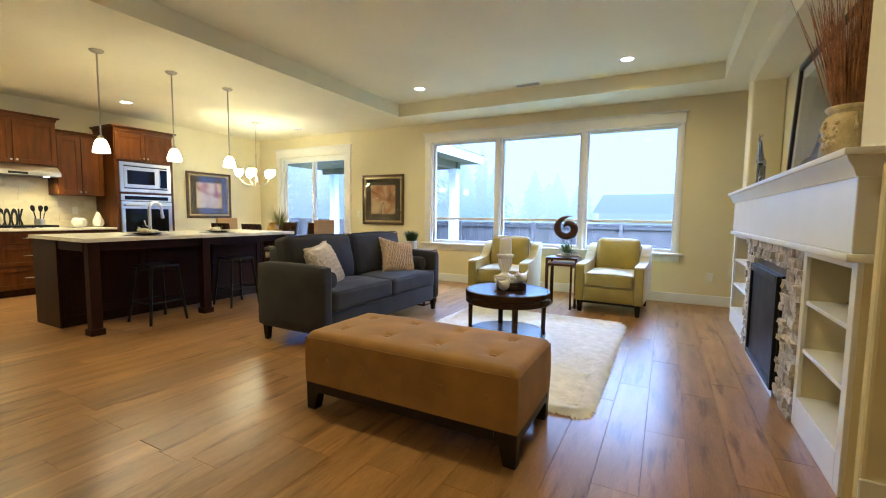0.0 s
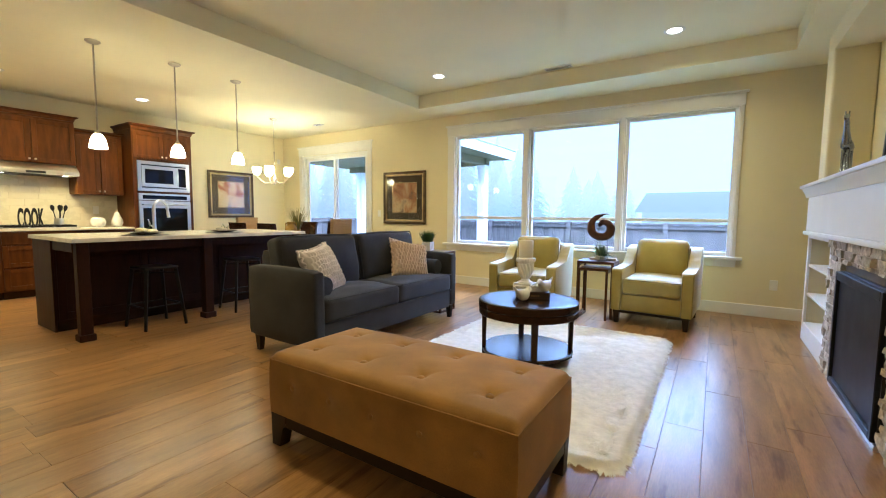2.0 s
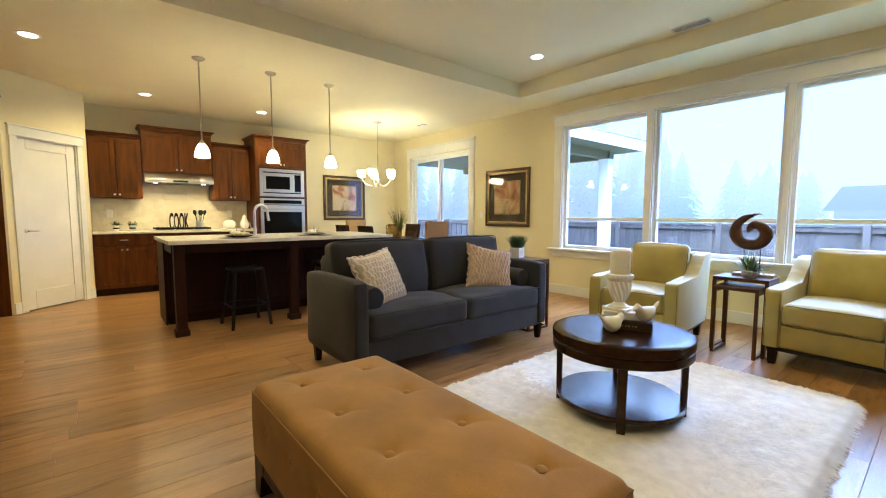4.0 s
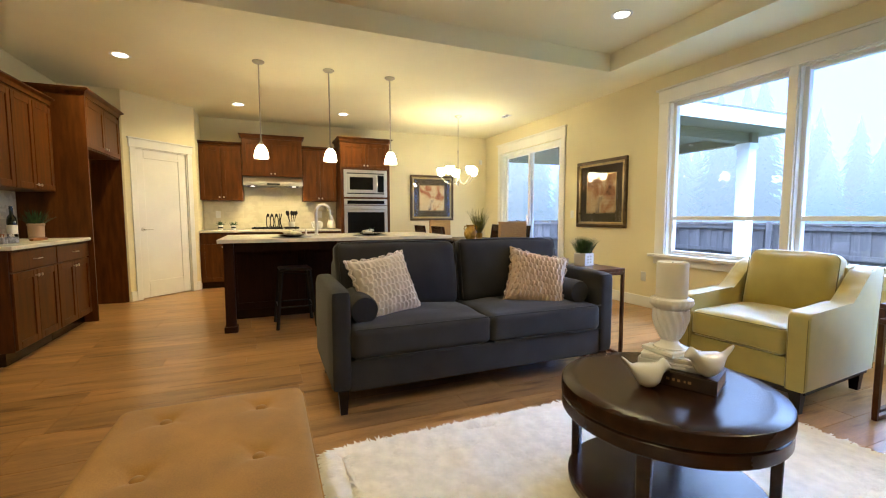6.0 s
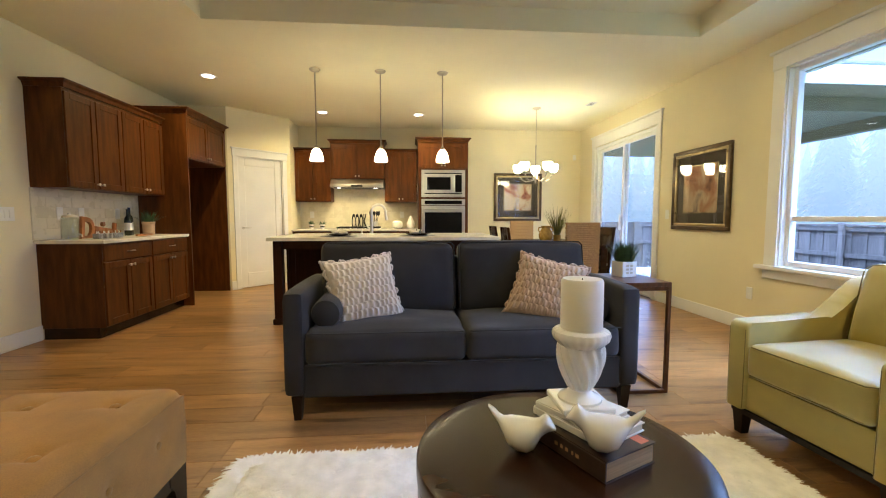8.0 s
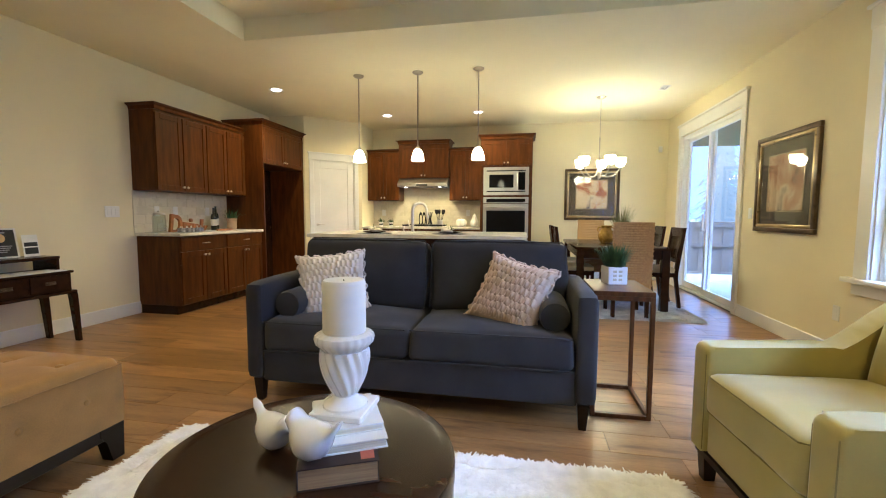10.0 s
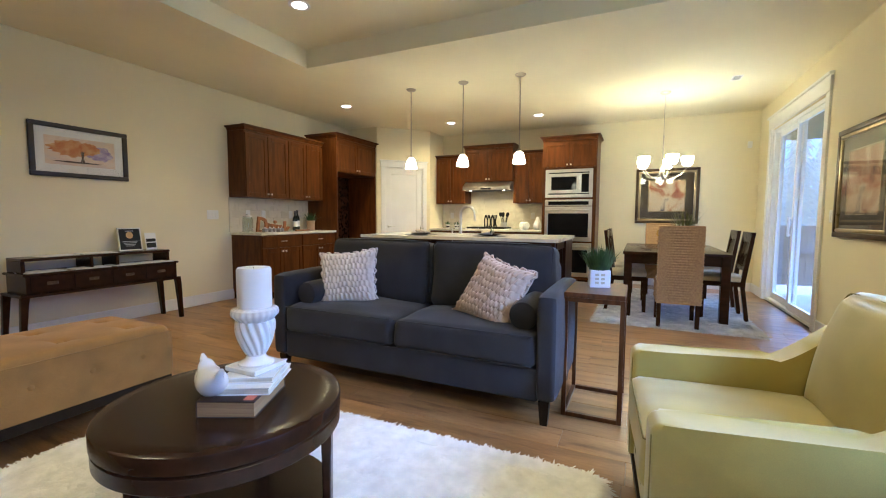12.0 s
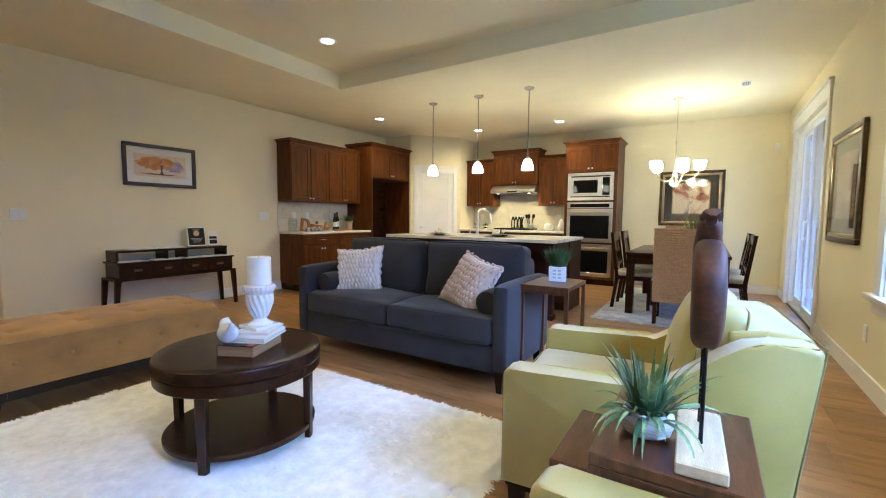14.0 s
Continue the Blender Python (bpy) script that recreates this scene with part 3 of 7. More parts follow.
for ya, yb in ((FP_Y0 + .06, SY0), (SY1, FP_Y1 - .02)):
    c = bmesh.new()
    box(c, FX, ya, 0, FX + .02, ya + .06, 0.995, 0.002)
    box(c, FX, yb - .06, 0, FX + .02, yb, 0.995, 0.002)
    box(c, FX, ya + .06, 0, FX + .02, yb - .06, 0.17, 0.002)
    box(c, FX, ya + .06, 0.965, FX + .02, yb - .06, 0.995, 0.002)
    part("bookcase_frame", c, TRIM, fp)
    part("side_lining", block(FX + .02, ya, 0, N_BACK, ya + .04, 0.995), WALL, fp, "cream painted lining", 0)
    part("side_lining", block(FX + .02, yb - .04, 0, N_BACK, yb, 0.995), WALL, fp, "cream painted lining", 0)
    part("back_lining", block(N_BACK - .02, ya + .04, 0, N_BACK, yb - .04, 0.995), WALL, fp, "cream painted lining", 0)
    for z in (0.17, 0.45, 0.72):
        part("shelf", block(FX + .012, ya + .042, z - .022, N_BACK - .02, yb - .042, z, 0.002), TRIM, fp)
ins = part("gas_insert", block(FX - .015, FBY0, 0.03, FX + .2, FBY1, FBZ, 0.004), BLACK, fp, "black gas fireplace insert")
fr = bmesh.new()
for a in ((FBY0 + .005, 0.035, FBY0 + .045, FBZ - .005), (FBY1 - .045, 0.035, FBY1 - .005, FBZ - .005), (FBY0 + .045, 0.035, FBY1 - .045, 0.075), (FBY0 + .045, FBZ - .06, FBY1 - .045, FBZ - .005)):
    box(fr, FX - .04, a[0], a[1], FX - .015, a[2], a[3], 0.004)
part("insert_frame", fr, BLACK, ins)
part("insert_screen", block(FX - .022, FBY0 + .045, 0.075, FX - .016, FBY1 - .045, FBZ - .06), BLACK, ins)
part("sill_strip", block(FX - .03, FBY0 - .02, 0.0, FX - .005, FBY1 + .02, 0.03, 0.003), STEEL, fp)

# ---- ceiling fittings ----
for (x, y, z, w) in [(-3.16, 6.49, TRAY_Z, CAN), (-0.41, 6.54, TRAY_Z, CAN), (-3.14, 3.34, TRAY_Z, CAN), (-0.41, 3.34, TRAY_Z, CAN),
                     (-5.42, 2.08, CEIL_Z, KITCHEN_CAN), (-7.06, 3.07, CEIL_Z, KITCHEN_CAN), (-7.10, 4.59, CEIL_Z, KITCHEN_CAN), (0.2, -0.6, CEIL_Z, CAN)]:
    c = thing("recessed_light", "lit recessed ceiling can with a white trim ring", "ceiling light", x, y, z, group="recessed cans")
    ring = bmesh.new()
    lathe(ring, [(0.066, 0), (0.066, -.003), (0.088, -.007), (0.095, -.003), (0.095, 0)], 28)
    part("trim_ring", ring, TRIM, c)
    part("lens", turned([(0.064, -.001), (0.064, -.004)], 28), LENS, c)
    can_lamp(x, y, z - .012, w)


def vent(x, y, z, sx, sy, label):
    v = thing("ceiling_vent", label, "vent", x, y, z)
    f = bmesh.new()
    for a in ((-sx / 2, -sy / 2, sx / 2, -sy / 2 + .012), (-sx / 2, sy / 2 - .012, sx / 2, sy / 2), (-sx / 2, -sy / 2, -sx / 2 + .012, sy / 2), (sx / 2 - .012, -sy / 2, sx / 2, sy / 2)):
        box(f, a[0], a[1], -.008, a[2], a[3], 0.0, 0.002)
    part("frame", f, TRIM, v)
    part("backing", block(-sx / 2 + .01, -sy / 2 + .01, -.002, sx / 2 - .01, sy / 2 - .01, 0.0), BLACK, v)
    along = sx > sy
    n = int((sy if along else sx) / .022)
    for i in range(1, n):
        o = -(sy if along else sx) / 2 + i * .022
        part("slat", block(-sx / 2 + .012, o - .004, -.0035, sx / 2 - .012, o + .004, -.0025) if along else block(o - .004, -sy / 2 + .012, -.0035, o + .004, sy / 2 - .012, -.0025), PLASTIC, v)


vent(-1.71, 6.98, TRAY_Z, 0.34, 0.12, "white slatted ceiling register in the tray")
vent(-6.22, 7.09, CEIL_Z, 0.20, 0.11, "white slatted ceiling register by the sliding door")

# ---- living room ----
def sofa(x, y):
    """A two-seat sofa that faces +x: x is its front, y its middle."""
    s = thing("sofa", "charcoal fabric two-seat sofa with tapered dark feet", "sofa", x, y)
    L, D = 2.02, 0.82
    h = L / 2
    part("base", block(-D + .03, -h + .10, 0.125, -.02, h - .10, 0.315, 0.02, 3), CHARCOAL, s)
    for sd in (-1, 1):
        part("arm", pad(-D / 2, sd * (h - .06), 0.43, D, 0.12, 0.58, 0.035, 8, (0, 0.008, 0.012)), CHARCOAL, s)
    part("back_frame", pad(-D + .10, 0, 0.50, 0.16, L - .22, 0.70, 0.05, 8), CHARCOAL, s)
    w = (L - .24) / 2
    for sd in (-1, 1):
        part("seat_cushion", pad(-.345, sd * (w / 2 + .002), 0.405, 0.70, w - .004, 0.185, 0.040, 20, (0.012, 0, 0.03), 0.0, 0.010), CHARCOAL, s)
        bc = pad(0, sd * .01, 0, 0.19, w - .004, 0.47, 0.05, 20, (0.045, 0, 0.012), 0.0, 0.014)
        part("back_cushion", turn(bc, pose(-.60, sd * (w / 2 + .002), 0.715, 0, -10, 0)), CHARCOAL, s)
        part("bolster", turn(turned([(0.05, -.22), (0.078, -.215), (0.085, -.19), (0.087, 0), (0.085, .19), (0.078, .215), (0.05, .22)], 24), pose(-.33, sd * (h - .215), 0.575, 0, 90, 0)), CHARCOAL, s)
        for fx in (-.05, -D + .06):
            f = bmesh.new()
            lathe(f, [(0.027, 0), (0.042, 0.14)], 4)
            part("foot", turn(turn(f, pose(0, 0, 0, 0, 0, 45)), pose(fx, sd * (h - .07), 0)), EBONY, s)
    for sd in (-1, 1):
        t = bmesh.new()
        yy0, yy1 = sd * .012, sd * (w - .01)
        tube(t, [(0.012, yy0, 0.495), (0.012, yy1, 0.495)], 0.004, 6)
        tube(t, [(0.012, yy0, 0.325), (0.012, yy1, 0.325)], 0.004, 6)
        part("piping", t, CHARCOAL, s)
        b = bmesh.new()
        y0, y1 = sd * .018, sd * (w - .012)
        ring = [(.092, y0, -.215), (.092, y0, .205), (.088, y0 + sd * .02, .228), (.088, y1 - sd * .02, .228), (.092, y1, .205), (.092, y1, -.215)]
        tube(b, [(q[0] * .9, q[1], q[2]) for q in ring], 0.005, 6)
        part("back_piping", turn(b, pose(-.60, 0, 0.715, 0, -10, 0)), CHARCOAL, s)
    return s


sofa(-2.40, 4.735)


def ruffled_pillow(x, y, z, rx, ry, rz, spin, label, cloth):
    """A square scatter pillow with rows of gathered ruffles."""
    p = thing("throw_pillow", label, "pillow")
    p.matrix_basis = pose(x, y, z, rx, ry, rz) @ pose(0, 0, 0, 0, 0, spin)
    S = 0.44
    bm = bmesh.new()
    n = 130
    grids = []
    for side in (1, -1):
        g = []
        for i in range(n + 1):
            row = []
            for j in range(n + 1):
                u, v = -1 + 2 * i / n, -1 + 2 * j / n
                pu, pv = u * (1 - .10 * (1 - v * v)), v * (1 - .10 * (1 - u * u))
                t = 0.085 * (max(0, 1 - u ** 4) * max(0, 1 - v ** 4)) ** 0.5
                edge = max(0.0, min(1.0, (1 - max(abs(u), abs(v))) * 6))
                rank = u * 4.5 + 0.30 * noise.noise((v * 2.4, u * 2, 1.0)) + 0.10 * math.sin(v * 9 + u * 3)
                row_at = math.floor(rank)
                lap = rank - row_at
                loop = math.sin(v * 40 + 2.3 * row_at + 2.2 * noise.noise((v * 3, row_at * 1.7, 2.0)) + 2.4 * (lap - .5) ** 2)
                wave = 0.013 * max(0.0, loop) ** .7 * math.sin(math.pi * lap) ** .5 - 0.004 * max(0.0, -loop) + 0.007 * noise.noise((u * 4, v * 4, 4.0))
                row.append(bm.verts.new((pu * S / 2, pv * S / 2, side * (t + wave * edge))))
            g.append(row)
        grids.append(g)
    for g in grids:
        for i in range(n):
            for j in range(n):
                bm.faces.new((g[i][j], g[i + 1][j], g[i + 1][j + 1], g[i][j + 1]))
    bmesh.ops.remove_doubles(bm, verts=bm.verts[:], dist=0.0008)
    part("cover", bm, cloth, p, "", 60)
    fr = bmesh.new()
    rnd = random.Random(5)
    hem, fat = [], []
    for k in range(193):
        a = (k % 192) / 48
        e, o = int(a), (a - int(a)) * 2 - 1
        u, v = ((o, -1), (1, o), (-o, 1), (-1, -o))[e]
        su, sv = u * (1 - .10 * (1 - v * v)) * S / 2, v * (1 - .10 * (1 - u * u)) * S / 2
        hem.append((su * (1.012 + .03 * math.sin(k * .82) + rnd.uniform(-.01, .02)), sv * (1.012 + .03 * math.sin(k * .82) + rnd.uniform(-.01, .02)), .010 * math.sin(k * 1.1) + rnd.uniform(-.003, .003)))
        fat.append(rnd.uniform(.006, .013))
    tube(fr, hem, fat, 6)
    part("ruffled_edge", fr, cloth, p)
    return p


ruffled_pillow(-2.76, 4.13, 0.665, 4, 66, 22, 5, "taupe ruffled pillow leaning at the sofa's bolster", PILLOW)
ruffled_pillow(-2.72, 5.29, 0.655, -9, 60, -30, -8, "rose taupe ruffled pillow slumped on the sofa", PILLOW_ROSE)


def armchair(x, y, turned_by, label):
    """A low-armed club chair; x, y is the middle of its front, and it faces -y."""
    a = thing("armchair", label, "armchair", x, y, 0, turned_by, "chartreuse armchairs")
    W, D = 0.78, 0.94
    h = W / 2
    AT = 0.11
    part("seat_base", block(-h + AT - .01, 0.02, 0.14, h - AT + .01, D - .10, 0.315, 0.012, 2), LIME, a)
    rail = bmesh.new()
    box(rail, -h + .03, 0.012, 0.115, h - .03, 0.045, 0.14)
    box(rail, -h + .03, D - .10, 0.115, h - .03, D - .07, 0.14)
    for sd in (-1, 1):
        box(rail, sd * (h - .045), 0.045, 0.115, sd * (h - .02), D - .10, 0.14)
    part("plinth_rail", rail, EBONY, a)
    for sd in (-1, 1):
        side = []
        for i in range(13):
            t = i / 12
            yy = 0.44 + t * 0.38
            side.append((yy, 0.585 + 0.215 * (3 * t * t - 2 * t ** 3)))
        nose = [(0.032 * (1 - math.sin(radians(q))), 0.558 + 0.032 * (math.cos(radians(q)))) for q in (90, 65, 40, 20, 0)]
        outline = [(0.0, 0.14)] + nose + [(0.12, 0.592)] + side[1:] + [(D - .04, 0.805), (D - .012, 0.795), (D - .001, 0.77), (D - .075, 0.14)]
        ar = slab(bmesh.new(), outline, "x", sd * (h - AT), sd * h)
        rim = [e for e in ar.edges if abs(e.verts[0].co.x - e.verts[1].co.x) < 1e-6]
        bmesh.ops.bevel(ar, geom=rim, offset=0.018, segments=3, profile=0.5, affect="EDGES", clamp_overlap=True)
        part("arm", ar, LIME, a, "", 60)
        cord = bmesh.new()
        for xx in (sd * (h - AT + .010), sd * (h - .010)):
            tube(cord, [(xx, 0.004, 0.15), (xx, 0.004, 0.555), (xx, 0.013, 0.576), (xx, 0.034, 0.585), (xx, 0.12, 0.588)] + [(xx, q, r - .004) for q, r in side[1:]] + [(xx, D - .02, 0.800)], 0.0030, 6)
        part("piping", cord, LIME_CORD, a)
        for fy, lean in ((0.05, 1), (D - .14, -1)):
            f = bmesh.new()
            lathe(f, [(0.030, 0), (0.043, 0.12)], 4)
            turn(f, pose(0, 0, 0, 0, 0, 45))
            part("leg", turn(f, pose(sd * (h - .06), fy, 0)), EBONY, a)
    bk = slab(bmesh.new(), [(D - .17, 0.14), (D - .22, 0.80), (D - .12, 0.815), (D - .01, 0.805), (D, 0.79), (D - .075, 0.14)], "x", -h + AT, h - AT)
    ease(bk, 0.012, 2)
    part("back_frame", bk, LIME, a, "", 18)
    part("seat_cushion", pad(0, 0.345, 0.405, W - 2 * AT - .006, 0.70, 0.175, 0.035, 16, (0, 0.008, 0.026), 0.0, 0.007), LIME, a)
    cord = bmesh.new()
    cw = h - AT - .012
    for z in (0.335, 0.478):
        tube(cord, [(-cw, 0.03, z), (-cw + .02, -.002, z), (cw - .02, -.002, z), (cw, 0.03, z)], 0.0028, 6)
    part("cushion_piping", cord, LIME_CORD, a)
    bc = pad(0, 0, 0, W - 2 * AT - .02, 0.17, 0.45, 0.06, 16, (0, 0.05, 0.01), 0.0, 0.009)
    part("back_cushion", turn(bc, pose(0, 0.68, 0.655, -12, 0, 0)), LIME, a)
    cord = bmesh.new()
    bw = h - AT - .016
    for yy in (-.055, .055):
        arc = [(bw - .05 + .05 * math.cos(radians(q)), .168 + .05 * math.sin(radians(q))) for q in range(0, 91, 15)]
        tube(cord, [(-bw, yy, -.18)] + [(-px, yy, pz) for px, pz in arc] + [(px, yy, pz) for px, pz in arc[::-1]] + [(bw, yy, -.18)], 0.0030, 6)
    part("back_piping", turn(cord, pose(0, 0.68, 0.655, -12, 0, 0)), LIME_CORD, a)
    rim = bmesh.new()
    for sd in (-1, 1):
        tube(rim, [(sd * (h - .004), D - .006, 0.795), (sd * (h - .004), D - .076, 0.145)], 0.0030, 6)
    tube(rim, [(-h + .01, D - .004, 0.80), (h - .01, D - .004, 0.80)], 0.0030, 6)
    part("rear_piping", rim, LIME_CORD, a)
    return a


armchair(-1.785, 6.125, 4.5, "chartreuse upholstered armchair with dark piping beside the sofa")
armchair(-0.505, 6.475, -3.0, "chartreuse upholstered armchair with dark piping by the window")


def ottoman():
    o = thing("ottoman", "tan microsuede tufted bench ottoman on dark legs", "ottoman", -1.13, 3.235)
    L, W, Z0, Z1 = 1.31, 0.60, 0.165, 0.468
    bm = bmesh.new()
    nx, ny = 120, 56
    tufts = [(-.505 + i * .325, yy) for i in range(4) for yy in (-.135, .15)]
    top = []
    for i in range(nx + 1):
        row = []
        for j in range(ny + 1):
            u, v = -1 + 2 * i / nx, -1 + 2 * j / ny
            px, py = u * L / 2, v * W / 2
            z = Z1 + 0.02 * (1 - u ** 6) * (1 - v ** 4)
            edge = max(abs(u) - .945, 0) / .055, max(abs(v) - .88, 0) / .12
            z -= 0.034 * (1 - math.sqrt(max(0.0, 1 - min(1.0, math.hypot(*edge)) ** 2)))
            for tx, ty in tufts:
                d2 = (px - tx) ** 2 + (py - ty) ** 2
                z -= 0.018 * math.exp(-d2 / 0.0009) + 0.010 * math.exp(-d2 / 0.008)
                dx, dy = abs(px - tx), abs(py - ty)
                if d2 < .012:
                    z -= 0.005 * math.exp(-((dx - dy) / .012) ** 2) * math.exp(-d2 / .006)
            row.append(bm.verts.new((px, py, z)))
        top.append(row)
    for i in range(nx):
        for j in range(ny):
            bm.faces.new((top[i][j], top[i + 1][j], top[i + 1][j + 1], top[i][j + 1]))
    ring = [top[i][0] for i in range(nx + 1)] + [top[nx][j] for j in range(1, ny + 1)] + [top[i][ny] for i in range(nx - 1, -1, -1)] + [top[0][j] for j in range(ny - 1, 0, -1)]
    prev = ring
    side_z = 0.315
    for step in range(1, 15):
        z = Z1 - .034 - (Z1 - .034 - Z0) * step / 14
        swell = 0.006 * math.sin(math.pi * step / 14)
        cur = []
        for v in ring:
            px, py = v.co.x, v.co.y
            q = Vector((px * (1 + swell), py * (1 + swell * 1.5), z))
            if abs(abs(py) - W / 2) < 1e-4:
                for i in range(5):
                    d2 = (px + .5 - .25 * i) ** 2 + (z - side_z) ** 2
                    q.y -= math.copysign(0.010 * math.exp(-d2 / .0008) + .006 * math.exp(-d2 / .005), py)
            cur.append(bm.verts.new(q))
        for k in range(len(ring)):
            q = (k + 1) % len(ring)
            bm.faces.new((prev[k], prev[q], cur[q], cur[k]))
        prev = cur
    bm.faces.new(prev)
    part("upholstered_top", bm, SUEDE, o, "", 50)
    pip = bmesh.new()
    c = [(-L / 2, -W / 2), (L / 2, -W / 2), (L / 2, W / 2), (-L / 2, W / 2), (-L / 2, -W / 2)]
    tube(pip, [(x, y, Z1 - .034) for x, y in c], 0.003, 6)
    part("welt", pip, SUEDE, o)
    for tx, ty in tufts:
        part("button", turned([(0.015, 0), (0.018, 0.005), (0.013, 0.010), (0.004, 0.012)], 14, (tx, ty, Z1 - .010)), SUEDE, o)
    for yy in (-1, 1):
        for i in range(5):
            part("button", turn(turned([(0.012, 0), (0.014, 0.004), (0.009, 0.007)], 12), pose(-.5 + .25 * i, yy * (W / 2 - .012), side_z, -90 * yy, 0, 0)), SUEDE, o)
    fr = bmesh.new()
    e = 0.003
    box(fr, -L / 2 + e, -W / 2 + e, 0.108, L / 2 - e, -W / 2 + .045, Z0, 0.004)
    box(fr, -L / 2 + e, W / 2 - .045, 0.108, L / 2 - e, W / 2 - e, Z0, 0.004)
    box(fr, -L / 2 + e, -W / 2 + .045, 0.108, -L / 2 + .045, W / 2 - .045, Z0, 0.004)
    box(fr, L / 2 - .045, -W / 2 + .045, 0.108, L / 2 - e, W / 2 - .045, Z0, 0.004)
    part("rail", fr, EBONY, o)
    for sx in (-1, 1):
        for sy in (-1, 1):
            lg = bmesh.new()
            k = [(0, 0.165), (0.115, 0.165), (0.115, 0.13), (0.085, 0.10), (0.066, 0.0), (0.006, 0.0)]
            slab(lg, [(sx * (L / 2 - a), z) for a, z in k], "y", sy * W / 2, sy * (W / 2 - .06))
            ease(lg, 0.003, 1)
            part("leg", lg, EBONY, o)
    return o


ottoman()


def shag_rug(name, label, x0, y0, x1, y1, high, tufts, blade, seed, material, wide=1.0):
    """A deep pile: a backing with uneven edges and thousands of bent tufts."""
    rnd = random.Random(seed)
    r = thing(name, label, "rug", (x0 + x1) / 2, (y0 + y1) / 2)
    hx, hy = (x1 - x0) / 2, (y1 - y0) / 2
    bm = bmesh.new()
    nx, ny = int(hx * 36), int(hy * 36)
    g = []
    for i in range(nx + 1):
        row = []
        for j in range(ny + 1):
            px, py = -hx + 2 * hx * i / nx, -hy + 2 * hy * j / ny
            e = min(i, nx - i, j, ny - j)
            z = high * (0.15 if e == 0 else 0.62 if e == 1 else 0.8) + 0.012 * noise.noise((px * 9, py * 6, seed)) * min(1, e) + 0.006 * noise.noise((px * 23, py * 23, seed))
            if e == 0:
                px += rnd.uniform(-.018, .018)
                py += rnd.uniform(-.018, .018)
            row.append(bm.verts.new((px, py, max(0.004, z))))
        g.append(row)
    for i in range(nx):
        for j in range(ny):
            bm.faces.new((g[i][j], g[i + 1][j], g[i + 1][j + 1], g[i][j + 1]))
    part("backing", bm, material, r, "", 180)
    vs, fs = [], []
    for k in range(tufts):
        px, py = rnd.uniform(-hx - .01, hx + .01), rnd.uniform(-hy - .01, hy + .01)
        if k % 5 == 0:
            if rnd.random() < hx / (hx + hy):
                py = rnd.choice((-1, 1)) * (hy + rnd.uniform(-.03, .012))
            else:
                px = rnd.choice((-1, 1)) * (hx + rnd.uniform(-.03, .012))
        swirl = 2.2 * noise.noise((px * 2.6, py * 2.6, seed + 9)) * math.pi
        a = swirl + rnd.uniform(-.9, .9)
        out = min(hx - abs(px), hy - abs(py))
        if out < .03:
            a = math.atan2(py if hy - abs(py) < .03 else 0, px if hx - abs(px) < .03 else 0) + rnd.uniform(-.7, .7)
        ln = blade * rnd.uniform(.6, 1.2)
        w = rnd.uniform(.004, .009) * wide
        z0 = high * (.55 if out > .02 else .1)
        ca, sa = math.cos(a), math.sin(a)
        b = len(vs)
        for t, ww, zz in ((0, w, 0), (.45, w, high * .38), (1, w * .15, high * rnd.uniform(.12, .45) if out > .02 else -.3 * high)):
            cx, cy = px + ca * ln * t, py + sa * ln * t
            z = max(.002, z0 + zz)
            vs += [(cx - sa * ww, cy + ca * ww, z), (cx + sa * ww, cy - ca * ww, z)]
        fs += [(b, b + 1, b + 3, b + 2), (b + 2, b + 3, b + 5, b + 4)]
    me = bpy.data.meshes.new("shag")
    me.from_pydata(vs, [], fs)
    me.materials.append(material)
    me.shade_smooth()
    t = new("shag", me)
    t.parent = r
    tagged(t, kind="stuff")
    return r


shag_rug("area_rug", "ivory long-pile shag rug on the wood floor", -2.00, 3.68, -0.33, 5.97, 0.035, 60000, 0.085, 3, SHAG, 1.35)


def coffee_table(x, y):
    c = thing("coffee_table", "round espresso wood coffee table with a lower shelf", "coffee table", x, y, 0.0)
    R = 0.385
    part("tabletop", turned([(R - .012, 0.437), (R - .003, 0.439), (R, 0.443), (R, 0.483), (R - .003, 0.491), (R - .012, 0.496), (R - .06, 0.497), (0.1, 0.497)], 72), ESPRESSO, c)
    ap = bmesh.new()
    lathe(ap, [(R - .018, 0.382), (R - .006, 0.384), (R - .003, 0.388), (R - .003, 0.430), (R - .007, 0.434), (R - .012, 0.437)], 72)
    part("apron", ap, ESPRESSO, c)
    part("lower_shelf", turned([(0.34, 0.085), (0.352, 0.09), (0.352, 0.108), (0.345, 0.113), (0.1, 0.114)], 64), ESPRESSO, c)
    for k in range(4):
        a = radians(30 + 90 * k)
        lg = bmesh.new()
        vs = bmesh.ops.create_cube(lg, size=1.0, matrix=Matrix.Translation((0, 0, 0.191)) @ Matrix.Diagonal((0.036, 0.05, 0.382, 1)))["verts"]
        for v in vs:
            if v.co.z < 0.1:
                v.co.x *= .8
                v.co.y *= .8
        ease(lg, 0.004, 1)
        part("leg", turn(lg, pose((R - .045) * math.cos(a), (R - .045) * math.sin(a), 0.0, 0, 0, math.degrees(a))), ESPRESSO, c)
    return c


coffee_table(-1.183, 4.812)


